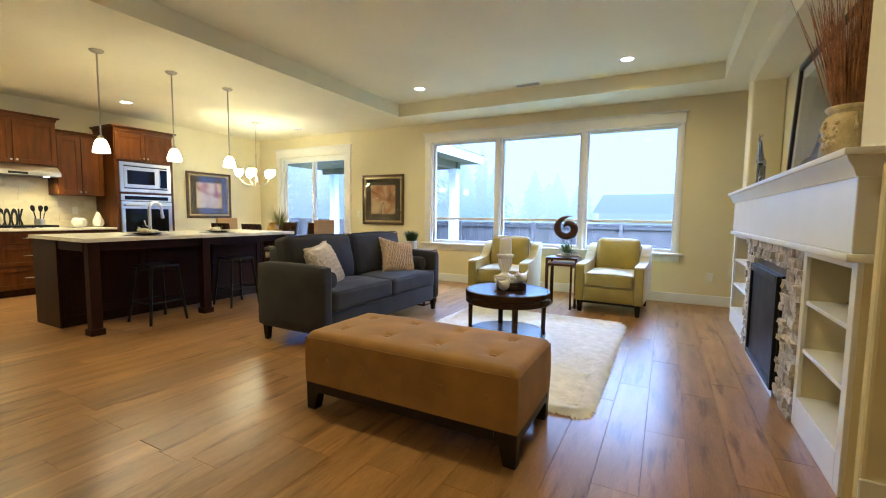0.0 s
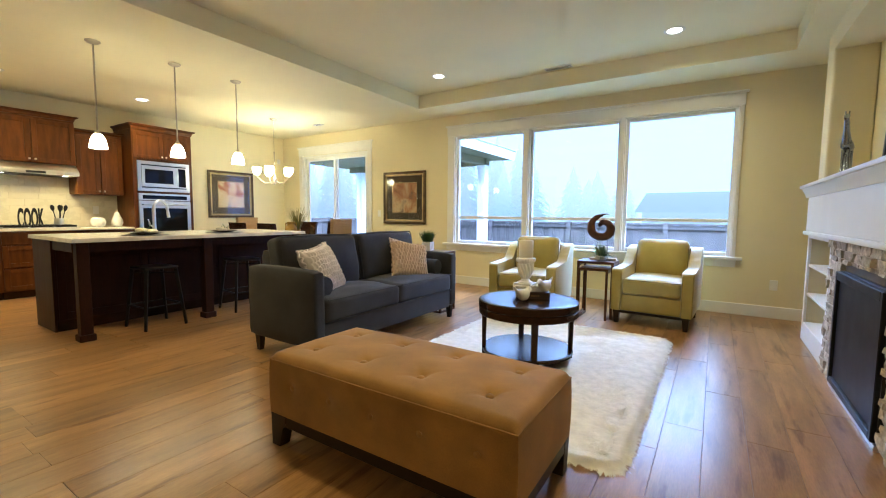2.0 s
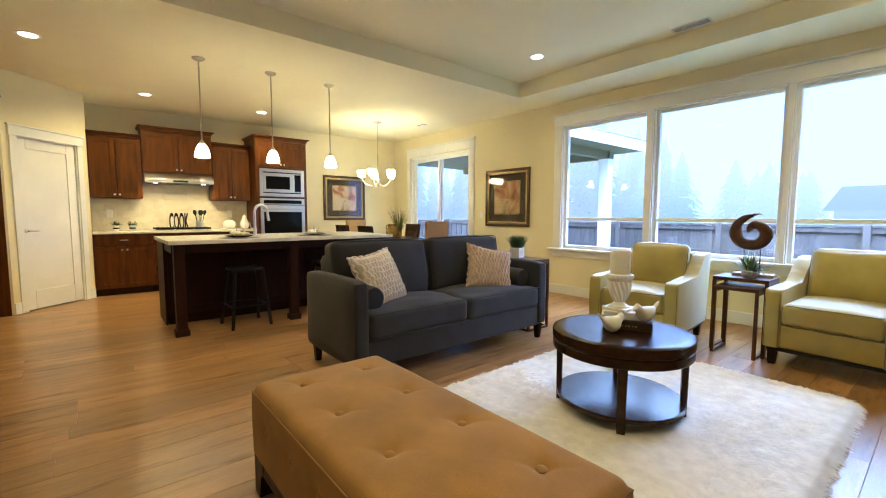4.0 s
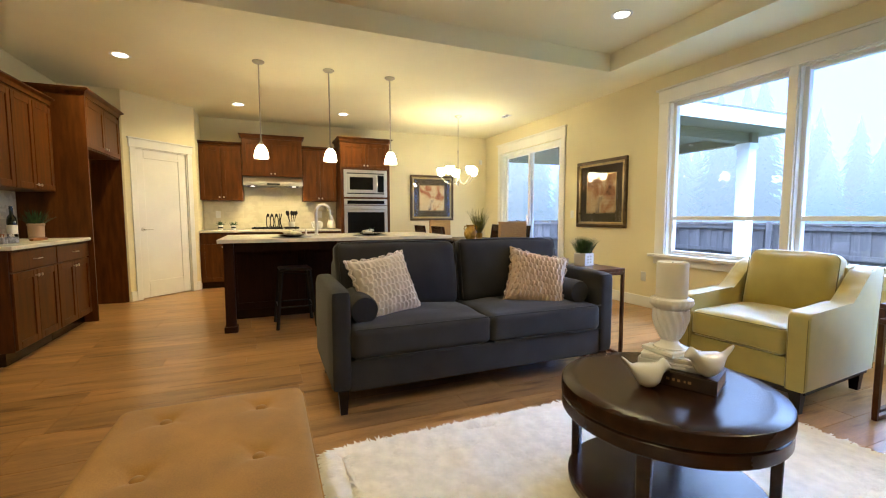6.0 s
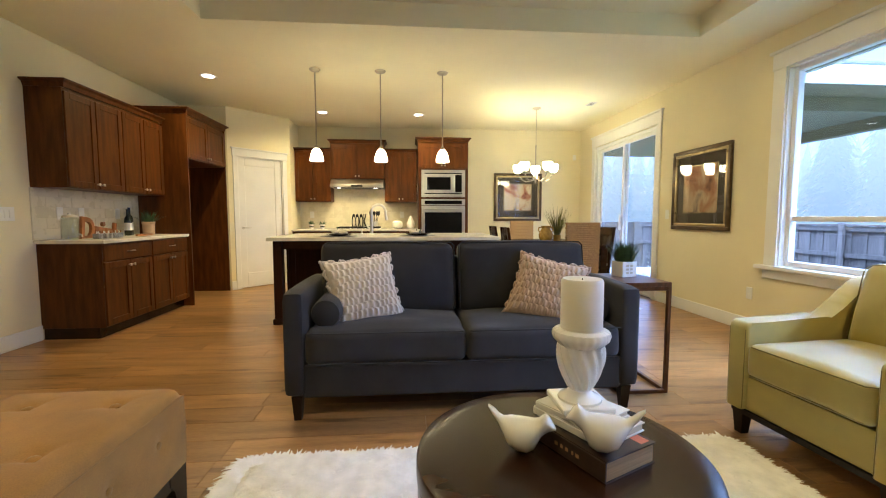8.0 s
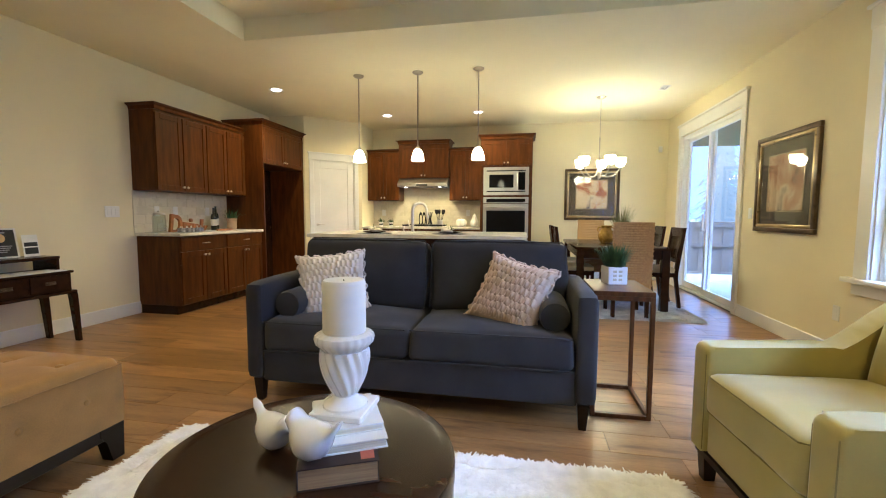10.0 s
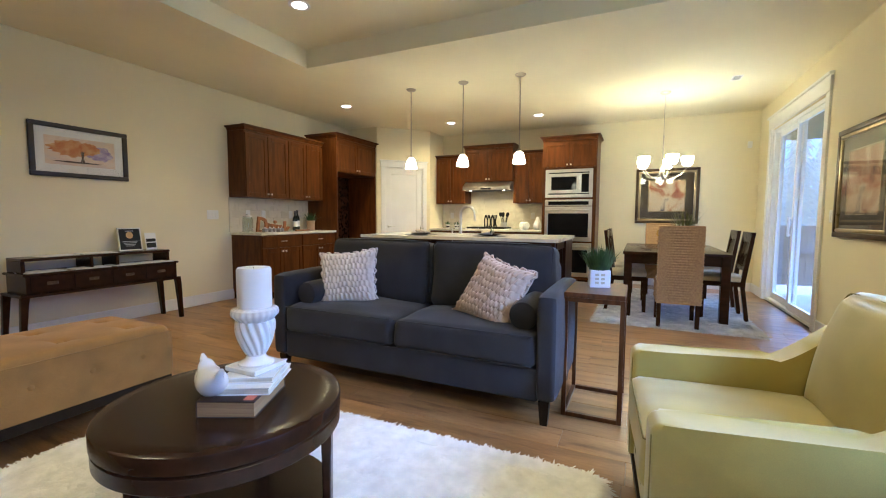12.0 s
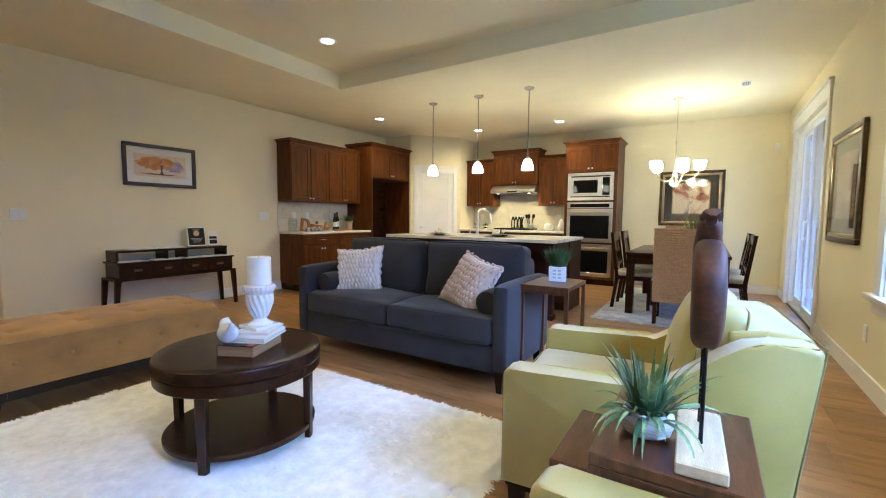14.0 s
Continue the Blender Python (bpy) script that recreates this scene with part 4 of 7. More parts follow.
def frame_table(name, label, x, y, sx, sy, h, bar, floor_bars, material, group="", turned_by=0):
    """A light table of square bars under a thin top."""
    t = thing(name, label, "side table", x, y, 0, turned_by, group)
    part("tabletop", block(-sx / 2, -sy / 2, h - .028, sx / 2, sy / 2, h, 0.003), material, t)
    for ax in (-1, 1):
        for ay in (-1, 1):
            part("leg", block(ax * sx / 2, ay * sy / 2, 0, ax * (sx / 2 - bar), ay * (sy / 2 - bar), h - .028, 0.002), material, t)
    for ax in (-1, 1):
        part("top_rail", block(ax * sx / 2, -sy / 2 + bar, h - .028 - bar, ax * (sx / 2 - bar), sy / 2 - bar, h - .028, 0.002), material, t)
    if floor_bars == "loop":
        for ay in (-1, 1):
            part("floor_bar", block(-sx / 2 + bar, ay * sy / 2, 0.0, sx / 2 - bar, ay * (sy / 2 - bar), bar, 0.002), material, t)
        for ax in (-1, 1):
            part("floor_bar", block(ax * sx / 2, -sy / 2 + bar, 0.0, ax * (sx / 2 - bar), sy / 2 - bar, bar, 0.002), material, t)
    else:
        for ax in (-1, 1):
            part("floor_bar", block(ax * sx / 2, -sy / 2 + bar, 0.0, ax * (sx / 2 - bar), sy / 2 - bar, bar, 0.002), material, t)
    return t


frame_table("nesting_table", "walnut nesting side table with square bars", -1.09, 6.75, 0.40, 0.32, 0.64, 0.028, "sides", WALNUT, "nesting tables")
frame_table("nesting_table", "smaller walnut nesting table half pulled out", -1.09, 6.65, 0.32, 0.32, 0.572, 0.024, "sides", WALNUT, "nesting tables")
frame_table("end_table", "walnut end table with a bar frame beside the sofa", -2.835, 5.90, 0.45, 0.32, 0.715, 0.024, "loop", WALNUT)


def console(x0, x1, y0, y1):
    c = thing("console_table", "espresso console table with four drawers and a raised open shelf", "console table", (x0 + x1) / 2, (y0 + y1) / 2)
    hx, hy = (x1 - x0) / 2, (y1 - y0) / 2
    part("body", block(-hx + .04, -hy + .01, 0.46, hx - .04, hy - .01, 0.615, 0.004), ESPRESSO, c)
    part("lower_board", block(-hx, -hy, 0.435, hx, hy, 0.46, 0.004), ESPRESSO, c)
    part("desk_board", block(-hx + .02, -hy, 0.615, hx - .02, hy, 0.635, 0.004), ESPRESSO, c)
    part("top_board", block(-hx + .05, -hy, 0.735, hx - .05, hy - .10, 0.76, 0.004), ESPRESSO, c)
    for px in (-hx + .065, -.11, .11, hx - .065):
        part("divider", block(px - .014, -hy, 0.635, px + .014, hy - .11, 0.735, 0.003), ESPRESSO, c)
    w = (2 * hx - .12) / 4
    for i in range(4):
        d = part("drawer", block(-hx + .06 + i * w + .008, hy - .012, 0.475, -hx + .06 + (i + 1) * w - .008, hy + .004, 0.605, 0.003), ESPRESSO, c)
        pl = bmesh.new()
        cx = -hx + .06 + (i + .5) * w
        tube(pl, [(cx - .035, hy + .004, 0.545), (cx - .03, hy + .018, 0.54), (cx + .03, hy + .018, 0.54), (cx + .035, hy + .004, 0.545)], 0.004, 6)
        box(pl, cx - .04, hy + .004, 0.53, cx + .04, hy + .006, 0.56, 0.001)
        part("drawer_pull", pl, FRAME_BRONZE, d, "dark bronze drawer pull")
    for ax in (-1, 1):
        for ay in (-1, 1):
            lg = bmesh.new()
            slab(lg, [(ax * hx, 0.435), (ax * (hx - .06), 0.435), (ax * (hx - .045), 0.38), (ax * (hx - .015), 0.0), (ax * (hx + .018), 0.0), (ax * (hx + .004), 0.35)], "y", ay * hy, ay * (hy - .045))
            ease(lg, 0.003, 1)
            part("leg", lg, ESPRESSO, c)
    return c


console(-3.20, -1.85, 1.12, 1.49)

# ---- kitchen ----
def knob(x, z, y):
    return turn(turned([(0.005, 0), (0.005, 0.012), (0.013, 0.018), (0.014, 0.024), (0.008, 0.028)], 14), pose(x, y, z, 90, 0, 0))


def bar_pull(x, z, y):
    b = bmesh.new()
    tube(b, [(x - .045, y, z), (x - .045, y - .026, z), (x + .045, y - .026, z), (x + .045, y, z)], 0.0045, 7)
    return b


def shaker(parent, name, x0, x1, z0, z1, y, material, knob_at=None, pull=False, rail=0.058):
    """A framed door or drawer front in the plane y, that faces -y."""
    d = bmesh.new()
    t = 0.020
    g = 0.002
    x0, x1, z0, z1 = x0 + g, x1 - g, z0 + g, z1 - g
    if z1 - z0 < .2:
        box(d, x0, y - t, z0, x1, y, z1, 0.003)
    else:
        box(d, x0, y - t, z0, x0 + rail, y, z1, 0.0025)
        box(d, x1 - rail, y - t, z0, x1, y, z1, 0.0025)
        box(d, x0 + rail, y - t, z0, x1 - rail, y, z0 + rail, 0.0025)
        box(d, x0 + rail, y - t, z1 - rail, x1 - rail, y, z1, 0.0025)
        box(d, x0 + rail, y - .010, z0 + rail, x1 - rail, y - .002, z1 - rail)
    ob = part(name, d, material, parent)
    if knob_at:
        part("knob", knob(knob_at[0], knob_at[1], y - t), NICKEL, ob, "satin nickel knob")
    if pull:
        part("pull", bar_pull((x0 + x1) / 2, (z0 + z1) / 2, y - t), NICKEL, ob, "satin nickel bar pull")
    return ob


def crown(parent, x0, x1, y0, y1, z, out=0.045, high=0.07):
    """A flared cap round the top of a cabinet, open to the wall behind (y1)."""
    c = bmesh.new()
    lo = [(x0, y1), (x0, y0), (x1, y0), (x1, y1)]
    hi = [(x0 - out, y1), (x0 - out, y0 - out), (x1 + out, y0 - out), (x1 + out, y1)]
    a = [c.verts.new((x, y, z)) for x, y in lo]
    m = [c.verts.new((x + (X - x) * .25, y + (Y - y) * .25, z + high * .55)) for (x, y), (X, Y) in zip(lo, hi)]
    b = [c.verts.new((x, y, z + high * .8)) for x, y in hi]
    d = [c.verts.new((x, y, z + high)) for x, y in hi]
    for p, q in ((a, m), (m, b), (b, d)):
        for i in range(4):
            j = (i + 1) % 4
            c.faces.new((p[i], p[j], q[j], q[i]))
    c.faces.new(d)
    c.faces.new(a[::-1])
    part("crown_moulding", c, CHERRY, parent)


def wall_cabinet(label, m, x0, x1, z0, z1, depth, doors=2, crown_high=0.07, group="", ends=None):
    """Hung with its back on y = 0, facing -y."""
    c = thing("wall_cabinet", label, "cabinet", group=group)
    c.matrix_basis = m
    part("body", block(x0, -depth + .021, z0, x1, -.001, z1, 0.002), CHERRY, c)
    w = (x1 - x0) / doors
    for i in range(doors):
        a = x0 + i * w
        kx = a + w - .03 if i % 2 == 0 else a + .03
        shaker(c, "door", a + .004, a + w - .004, z0 + .004, z1 - .03, -depth + .02, CHERRY, (kx, z0 + .05))
    crown(c, x0, x1, -depth, -.001, z1, 0.04, crown_high)
    return c


def base_cabinet(label, m, x0, x1, depth, fronts, group="", top=0.88):
    """Stands with its back on y = 0; fronts: 'doors' (a drawer over two doors) or 'drawers'."""
    c = thing("base_cabinet", label, "cabinet", group=group)
    c.matrix_basis = m
    part("body", block(x0, -depth + .021, 0.10, x1, -.001, top, 0.002), CHERRY, c)
    part("toe_kick", block(x0 + .004, -depth + .075, 0, x1 - .004, -.02, 0.10), ESPRESSO, c)
    y = -depth + .02
    if fronts == "doors":
        shaker(c, "drawer", x0 + .006, x1 - .006, 0.715, top - .01, y, CHERRY, pull=True)
        mid = (x0 + x1) / 2
        shaker(c, "door", x0 + .006, mid, 0.11, 0.705, y, CHERRY, (mid - .03, 0.655))
        shaker(c, "door", mid, x1 - .006, 0.11, 0.705, y, CHERRY, (mid + .03, 0.655))
    else:
        for z0, z1 in ((0.11, 0.40), (0.41, 0.70), (0.71, top - .01)):
            shaker(c, "drawer", x0 + .006, x1 - .006, z0, z1, y, CHERRY, pull=True)
    return c


# the drinks bar on the south wall: seen from the room, its own -y looks to +y
BAR = pose(0, BACK_Y, 0, 0, 0, 180)          # local x runs to -x
BX0, BX1 = 4.20, 5.675
mid = (BX0 + BX1) / 2
for a, b in ((BX0, mid), (mid, BX1)):
    base_cabinet("cherry shaker base cabinet of the drinks bar", BAR, a, b, 0.575, "doors", "drinks bar cabinets")
    wall_cabinet("cherry shaker wall cabinet over the drinks bar", BAR, a + (-.02 if a == BX0 else 0), b, 1.39, 2.27, 0.335, 2, 0.065, "drinks bar cabinets")
ct = thing("bar_countertop", "pale quartz countertop on the drinks bar", "countertop")
ct.matrix_basis = BAR
part("slab", block(BX0 - .03, -.60, 0.882, BX1 - .002, -.001, 0.915, 0.004), QUARTZ, ct)

# refrigerator surround, empty
fs = thing("fridge_surround", "tall cherry refrigerator surround, its bay empty", "cabinet")
fs.matrix_basis = BAR
part("side_panel", block(5.675, -.62, 0, 5.70, -.001, 2.40, 0.002), CHERRY, fs)
part("side_panel", block(6.765, -.62, 0, 6.79, -.001, 2.40, 0.002), CHERRY, fs)
# dark sheet over the wall, added for the shade inside the bay
part("back_panel", block(5.70, -.02, 0, 6.765, -.001, 1.86), ESPRESSO, fs)
part("upper_box", block(5.70, -.60, 1.86, 6.765, -.001, 2.40), CHERRY, fs)
fm = (5.70 + 6.765) / 2
shaker(fs, "door", 5.70, fm, 1.87, 2.37, -.60, CHERRY, (fm - .03, 1.92))
shaker(fs, "door", fm, 6.765, 1.87, 2.37, -.60, CHERRY, (fm + .03, 1.92))
crown(fs, 5.675, 6.79, -.62, -.001, 2.40, 0.045, 0.075)

# the range wall: local -y looks to +x, local x runs along +y
RANGE = pose(KIT_X, 0, 0, 0, 0, 90)
GR = "range wall cabinets"
wall_cabinet("cherry shaker wall cabinet beside the hood", RANGE, 2.425, 3.045, 1.40, 2.29, 0.335, 2, 0.05, GR)
wall_cabinet("taller cherry shaker wall cabinet above the hood", RANGE, 3.05, 3.99, 1.80, 2.42, 0.375, 2, 0.065, GR)
wall_cabinet("cherry shaker wall cabinet beside the oven tower", RANGE, 3.995, 4.575, 1.40, 2.29, 0.335, 2, 0.05, GR)
base_cabinet("cherry base cabinet with drawers beside the cooktop", RANGE, 2.425, 3.12, 0.60, "doors", GR)
base_cabinet("cherry drawer base cabinet under the cooktop", RANGE, 3.12, 3.95, 0.60, "drawers", GR)
base_cabinet("cherry base cabinet beside the oven tower", RANGE, 3.95, 4.585, 0.60, "drawers", GR)
ct = thing("range_countertop", "pale quartz countertop along the range wall", "countertop")
ct.matrix_basis = RANGE
part("slab", block(2.423, -.635, 0.882, 4.585, -.001, 0.915, 0.004), QUARTZ, ct)

hood = thing("range_hood", "brushed steel under-cabinet range hood, its lamp lit", "range hood")
hood.matrix_basis = RANGE
hb = bmesh.new()
slab(hb, [(-.001, 1.80), (-.36, 1.80), (-.50, 1.70), (-.50, 1.645), (-.001, 1.645)], "x", 3.06, 3.98)
ease(hb, 0.004, 1)
part("canopy", hb, STEEL, hood)
part("filter", block(3.12, -.46, 1.638, 3.92, -.08, 1.647), BLACK_METAL, hood)
for x in (3.2, 3.84):
    part("hood_lamp", turned([(0.03, 0), (0.03, -.006)], 16, (x, -.42, 1.640)), LENS, hood)
for x in (3.2, 3.84):
    lamp = can_lamp(KIT_X + .42, x, 1.628, HOOD)
    lamp.data.size = 0.05
part("control_strip", block(3.42, -.503, 1.655, 3.62, -.499, 1.685), BLACK, hood)

cook = thing("cooktop", "black gas cooktop with cast iron grates", "cooktop")
cook.matrix_basis = RANGE
part("plate", block(3.15, -.56, 0.915, 3.92, -.07, 0.927, 0.004), STEEL, cook)
for x in (3.28, 3.535, 3.79):
    g = bmesh.new()
    for o in (-.10, -.033, .033, .10):
        box(g, x + o - .006, -.53, 0.945, x + o + .006, -.10, 0.957)
    for yy in (-.53, -.32, -.11):
        box(g, x - .115, yy - .006, 0.927, x + .115, yy + .006, 0.957)
    part("grate", g, BLACK_METAL, cook)
    for yy in (-.43, -.21):
        part("burner", turned([(0.045, 0), (0.045, 0.012), (0.02, 0.015)], 18, (x, yy, 0.927)), BLACK, cook)
for i in range(5):
    part("control_knob", turned([(0.017, 0), (0.015, 0.02)], 12, (3.35 + i * .09, -.585 + .03, 0.927)), BLACK, cook)

# the oven tower
ov = thing("oven_tower", "tall cherry cabinet with a microwave and a double oven", "cabinet")
ov.matrix_basis = RANGE
part("body", block(4.59, -.62, 0.10, 5.465, -.001, 2.42, 0.002), CHERRY, ov)
part("toe_kick", block(4.60, -.56, 0, 5.455, -.02, 0.10), ESPRESSO, ov)
om = (4.59 + 5.465) / 2
shaker(ov, "door", 4.60, om, 1.975, 2.39, -.62, CHERRY, (om - .03, 2.02))
shaker(ov, "door", om, 5.455, 1.975, 2.39, -.62, CHERRY, (om + .03, 2.02))
crown(ov, 4.59, 5.465, -.64, -.001, 2.42, 0.045, 0.075)
mw = thing("microwave", "built-in stainless microwave with a black window", "microwave")
mw.matrix_basis = RANGE
b = bmesh.new()
for q in ((4.645, 1.475, 5.41, 1.52), (4.645, 1.90, 5.41, 1.945), (4.645, 1.52, 4.69, 1.90), (5.365, 1.52, 5.41, 1.90)):
    box(b, q[0], -.645, q[1], q[2], -.621, q[3], 0.003)
part("trim_frame", b, STEEL, mw)
part("body", block(4.69, -.640, 1.52, 5.365, -.621, 1.90), STEEL, mw)
part("vent_slot", block(4.70, -.643, 1.875, 5.355, -.640, 1.893), BLACK, mw)
part("vent_slot", block(4.70, -.643, 1.527, 5.355, -.640, 1.545), BLACK, mw)
b = bmesh.new()
for q in ((4.70, 1.555, 5.20, 1.60), (4.70, 1.82, 5.20, 1.865), (4.70, 1.60, 4.745, 1.82), (5.155, 1.60, 5.20, 1.82)):
    box(b, q[0], -.652, q[1], q[2], -.640, q[3], 0.002)
md = part("door", b, STEEL, mw)
part("door_window", block(4.745, -.648, 1.60, 5.155, -.642, 1.82), BLACK_GLASS, md)
part("control_panel", block(5.235, -.646, 1.56, 5.35, -.640, 1.86), BLACK_GLASS, mw)
hd = bmesh.new()
tube(hd, [(5.215, -.648, 1.59), (5.215, -.675, 1.60), (5.215, -.675, 1.82), (5.215, -.648, 1.83)], 0.008, 8)
part("handle", hd, STEEL, mw)
dov = thing("double_oven", "stainless double wall oven with black glass doors", "oven")
dov.matrix_basis = RANGE
part("control_panel", block(4.645, -.645, 1.335, 5.41, -.621, 1.44, 0.003), STEEL, dov)
part("display", block(4.70, -.648, 1.352, 5.355, -.645, 1.412), BLACK_GLASS, dov)
for z0, z1 in ((0.745, 1.325), (0.15, 0.715)):
    b = bmesh.new()
    for q in ((4.645, z0, 5.41, z0 + .07), (4.645, z1 - .115, 5.41, z1), (4.645, z0 + .07, 4.70, z1 - .115), (5.355, z0 + .07, 5.41, z1 - .115)):
        box(b, q[0], -.650, q[1], q[2], -.621, q[3], 0.004)
    od = part("oven_door", b, STEEL, dov)
    part("window", block(4.70, -.645, z0 + .07, 5.355, -.630, z1 - .115), BLACK_GLASS, od)
    h = bmesh.new()
    tube(h, [(4.69, -.650, z1 - .06), (4.69, -.695, z1 - .06), (5.365, -.695, z1 - .06), (5.365, -.650, z1 - .06)], 0.010, 8)
    part("handle", h, STEEL, od)

# the island
IX0, IX1, IY0, IY1 = -5.72, -4.52, 2.97, 5.38
isl = thing("kitchen_island", "cherry kitchen island, shade put in its colour, on posts with a seating overhang", "island")
body = bmesh.new()
box(body, -5.68, IY0 + .04, 0.10, -5.17, IY1 - .04, 0.878, 0.003)
part("body", body, SHADED_CHERRY, isl)
part("toe_kick", block(-5.62, IY0 + .05, 0, -5.18, IY1 - .05, 0.10), ESPRESSO, isl)
part("end_panel", block(-5.69, IY0 + .02, 0, -5.16, IY0 + .04, 0.878, 0.002), SHADED_CHERRY, isl)
part("end_panel", block(-5.69, IY1 - .04, 0, -5.16, IY1 - .02, 0.878, 0.002), SHADED_CHERRY, isl)
part("apron", block(-4.64, IY0 + .09, 0.79, -4.615, IY1 - .09, 0.878, 0.002), SHADED_CHERRY, isl)
for yy in (IY0 + .035, IY1 - .06):
    part("apron", block(-5.16, yy, 0.79, -4.66, yy + .025, 0.878, 0.002), SHADED_CHERRY, isl)
for py in (3.06, 4.14, IY1 - .09):
    p = bmesh.new()
    box(p, -4.675, py - .045, 0.06, -4.585, py + .045, 0.878, 0.004)
    box(p, -4.69, py - .06, 0, -4.57, py + .06, 0.06, 0.005)
    part("post", p, SHADED_CHERRY, isl)
for i in range(3):
    w = (IY1 - IY0 - .1) / 3
    y0 = IY0 + .05 + i * w
    f = bmesh.new()
    box(f, -5.171, y0 + .006, 0.11, -5.158, y0 + .07, 0.78, 0.002)
    box(f, -5.171, y0 + w - .07, 0.11, -5.158, y0 + w - .006, 0.78, 0.002)
    box(f, -5.171, y0 + .07, 0.11, -5.158, y0 + w - .07, 0.18, 0.002)
    box(f, -5.171, y0 + .07, 0.71, -5.158, y0 + w - .07, 0.78, 0.002)
    part("back_panel", f, SHADED_CHERRY, isl)
ct = thing("island_countertop", "pale quartz island countertop with an undermount sink", "countertop")
t = bmesh.new()
SX0, SX1, SY_0, SY_1 = -5.64, -5.44, 3.68, 4.30
for q in ((IX0, IY0, IX1, SY_0), (IX0, SY_1, IX1, IY1), (IX0, SY_0, SX0, SY_1), (SX1, SY_0, IX1, SY_1)):
    box(t, q[0], q[1], 0.880, q[2], q[3], 0.915, 0.0)
part("slab", t, QUARTZ, ct)
s = bmesh.new()
box(s, SX0 - .01, SY_0 - .01, 0.70, SX1 + .01, SY_1 + .01, 0.71)
for q in ((SX0 - .01, SY_0 - .01, SX0, SY_1 + .01), (SX1, SY_0 - .01, SX1 + .01, SY_1 + .01), (SX0, SY_0 - .01, SX1, SY_0), (SX0, SY_1, SX1, SY_1 + .01)):
    box(s, q[0], q[1], 0.71, q[2], q[3], 0.879)
part("sink_basin", s, STEEL, ct)

fa = thing("kitchen_faucet", "satin nickel gooseneck faucet with a pull-down spout", "faucet", -5.38, 3.96, 0.915)
part("base", turned([(0.028, 0), (0.028, 0.008), (0.020, 0.014), (0.018, 0.10), (0.014, 0.12)], 18), NICKEL, fa)
pts = [(0, 0, 0.10), (0, 0, 0.27)] + [(-.03 * (1 - math.cos(radians(a))), .085 * (1 - math.cos(radians(a))), 0.27 + .095 * math.sin(radians(a))) for a in range(15, 181, 15)]
part("gooseneck", tube(bmesh.new(), pts, 0.018, 12), NICKEL, fa)
e = pts[-1]
part("spray_head", tube(bmesh.new(), [e, (e[0], e[1] + .003, e[2] - .03), (e[0], e[1] + .012, e[2] - .10)], [.013, .016, .018], 12), NICKEL, fa)
part("lever", tube(bmesh.new(), [(0, -.015, 0.07), (0, -.045, 0.085), (0, -.06, 0.15)], [.009, .008, .006], 8), NICKEL, fa)
sd = thing("soap_dispenser", "satin nickel soap dispenser on the island", "soap dispenser", -5.38, 3.84, 0.915)
part("pump", turned([(0.018, 0), (0.018, 0.006), (0.009, 0.012), (0.009, 0.05), (0.013, 0.055), (0.013, 0.07)], 14), NICKEL, sd)


def stool(x, y, turned_by):
    s = thing("counter_stool", "black metal counter stool with splayed legs", "stool", x, y, 0, turned_by, "island stools")
    H = 0.61
    st = bmesh.new()
    box(st, -.155, -.155, H - .028, .155, .155, H, 0.02, 3)
    part("seat", st, BLACK_METAL, s)
    for sx in (-1, 1):
        for sy in (-1, 1):
            lg = bmesh.new()
            pts = [(sx * .19, sy * .19, 0), (sx * .135, sy * .135, H - .03)]
            tube(lg, pts, [.016, .020], 4)
            part("leg", lg, BLACK_METAL, s)
    z = 0.22
    r = .19 - .055 * z / H
    for a, b in (((-r, -r), (r, -r)), ((r, -r), (r, r)), ((r, r), (-r, r)), ((-r, r), (-r, -r))):
        part("footrest_bar", tube(bmesh.new(), [(*a, z), (*b, z)], 0.008, 6), BLACK_METAL, s)
    part("under_brace", tube(bmesh.new(), [(-.14, -.14, H - .07), (.14, .14, H - .07)], 0.007, 6), BLACK_METAL, s)
    return s


stool(-4.71, 3.66, 3)
stool(-4.74, 4.62, -4)


def pendant(x, y):
    p = thing("pendant_lamp", "lit frosted bell pendant on a nickel stem", "pendant lamp", x, y, CEIL_Z, group="island pendants")
    part("canopy", turned([(0.062, 0), (0.062, -.008), (0.045, -.022), (0.012, -.030)], 24), STEM, p)
    part("stem", turned([(0.0075, -.03), (0.0075, -.86)], 10), STEM, p)
    part("socket_cap", turned([(0.012, -.84), (0.026, -.86), (0.030, -.885)], 18), STEM, p)
    sh = bmesh.new()
    lathe(sh, [(0.028, -.878), (0.046, -.900), (0.062, -.940), (0.071, -.985), (0.074, -1.015), (0.070, -1.015), (0.058, -.940), (0.042, -.905), (0.018, -.89)], 32)
    part("shade", sh, SHADE, p, "frosted white glass shade")
    return p


for yy in (3.377, 4.105, 4.815):
    pendant(-5.083, yy)

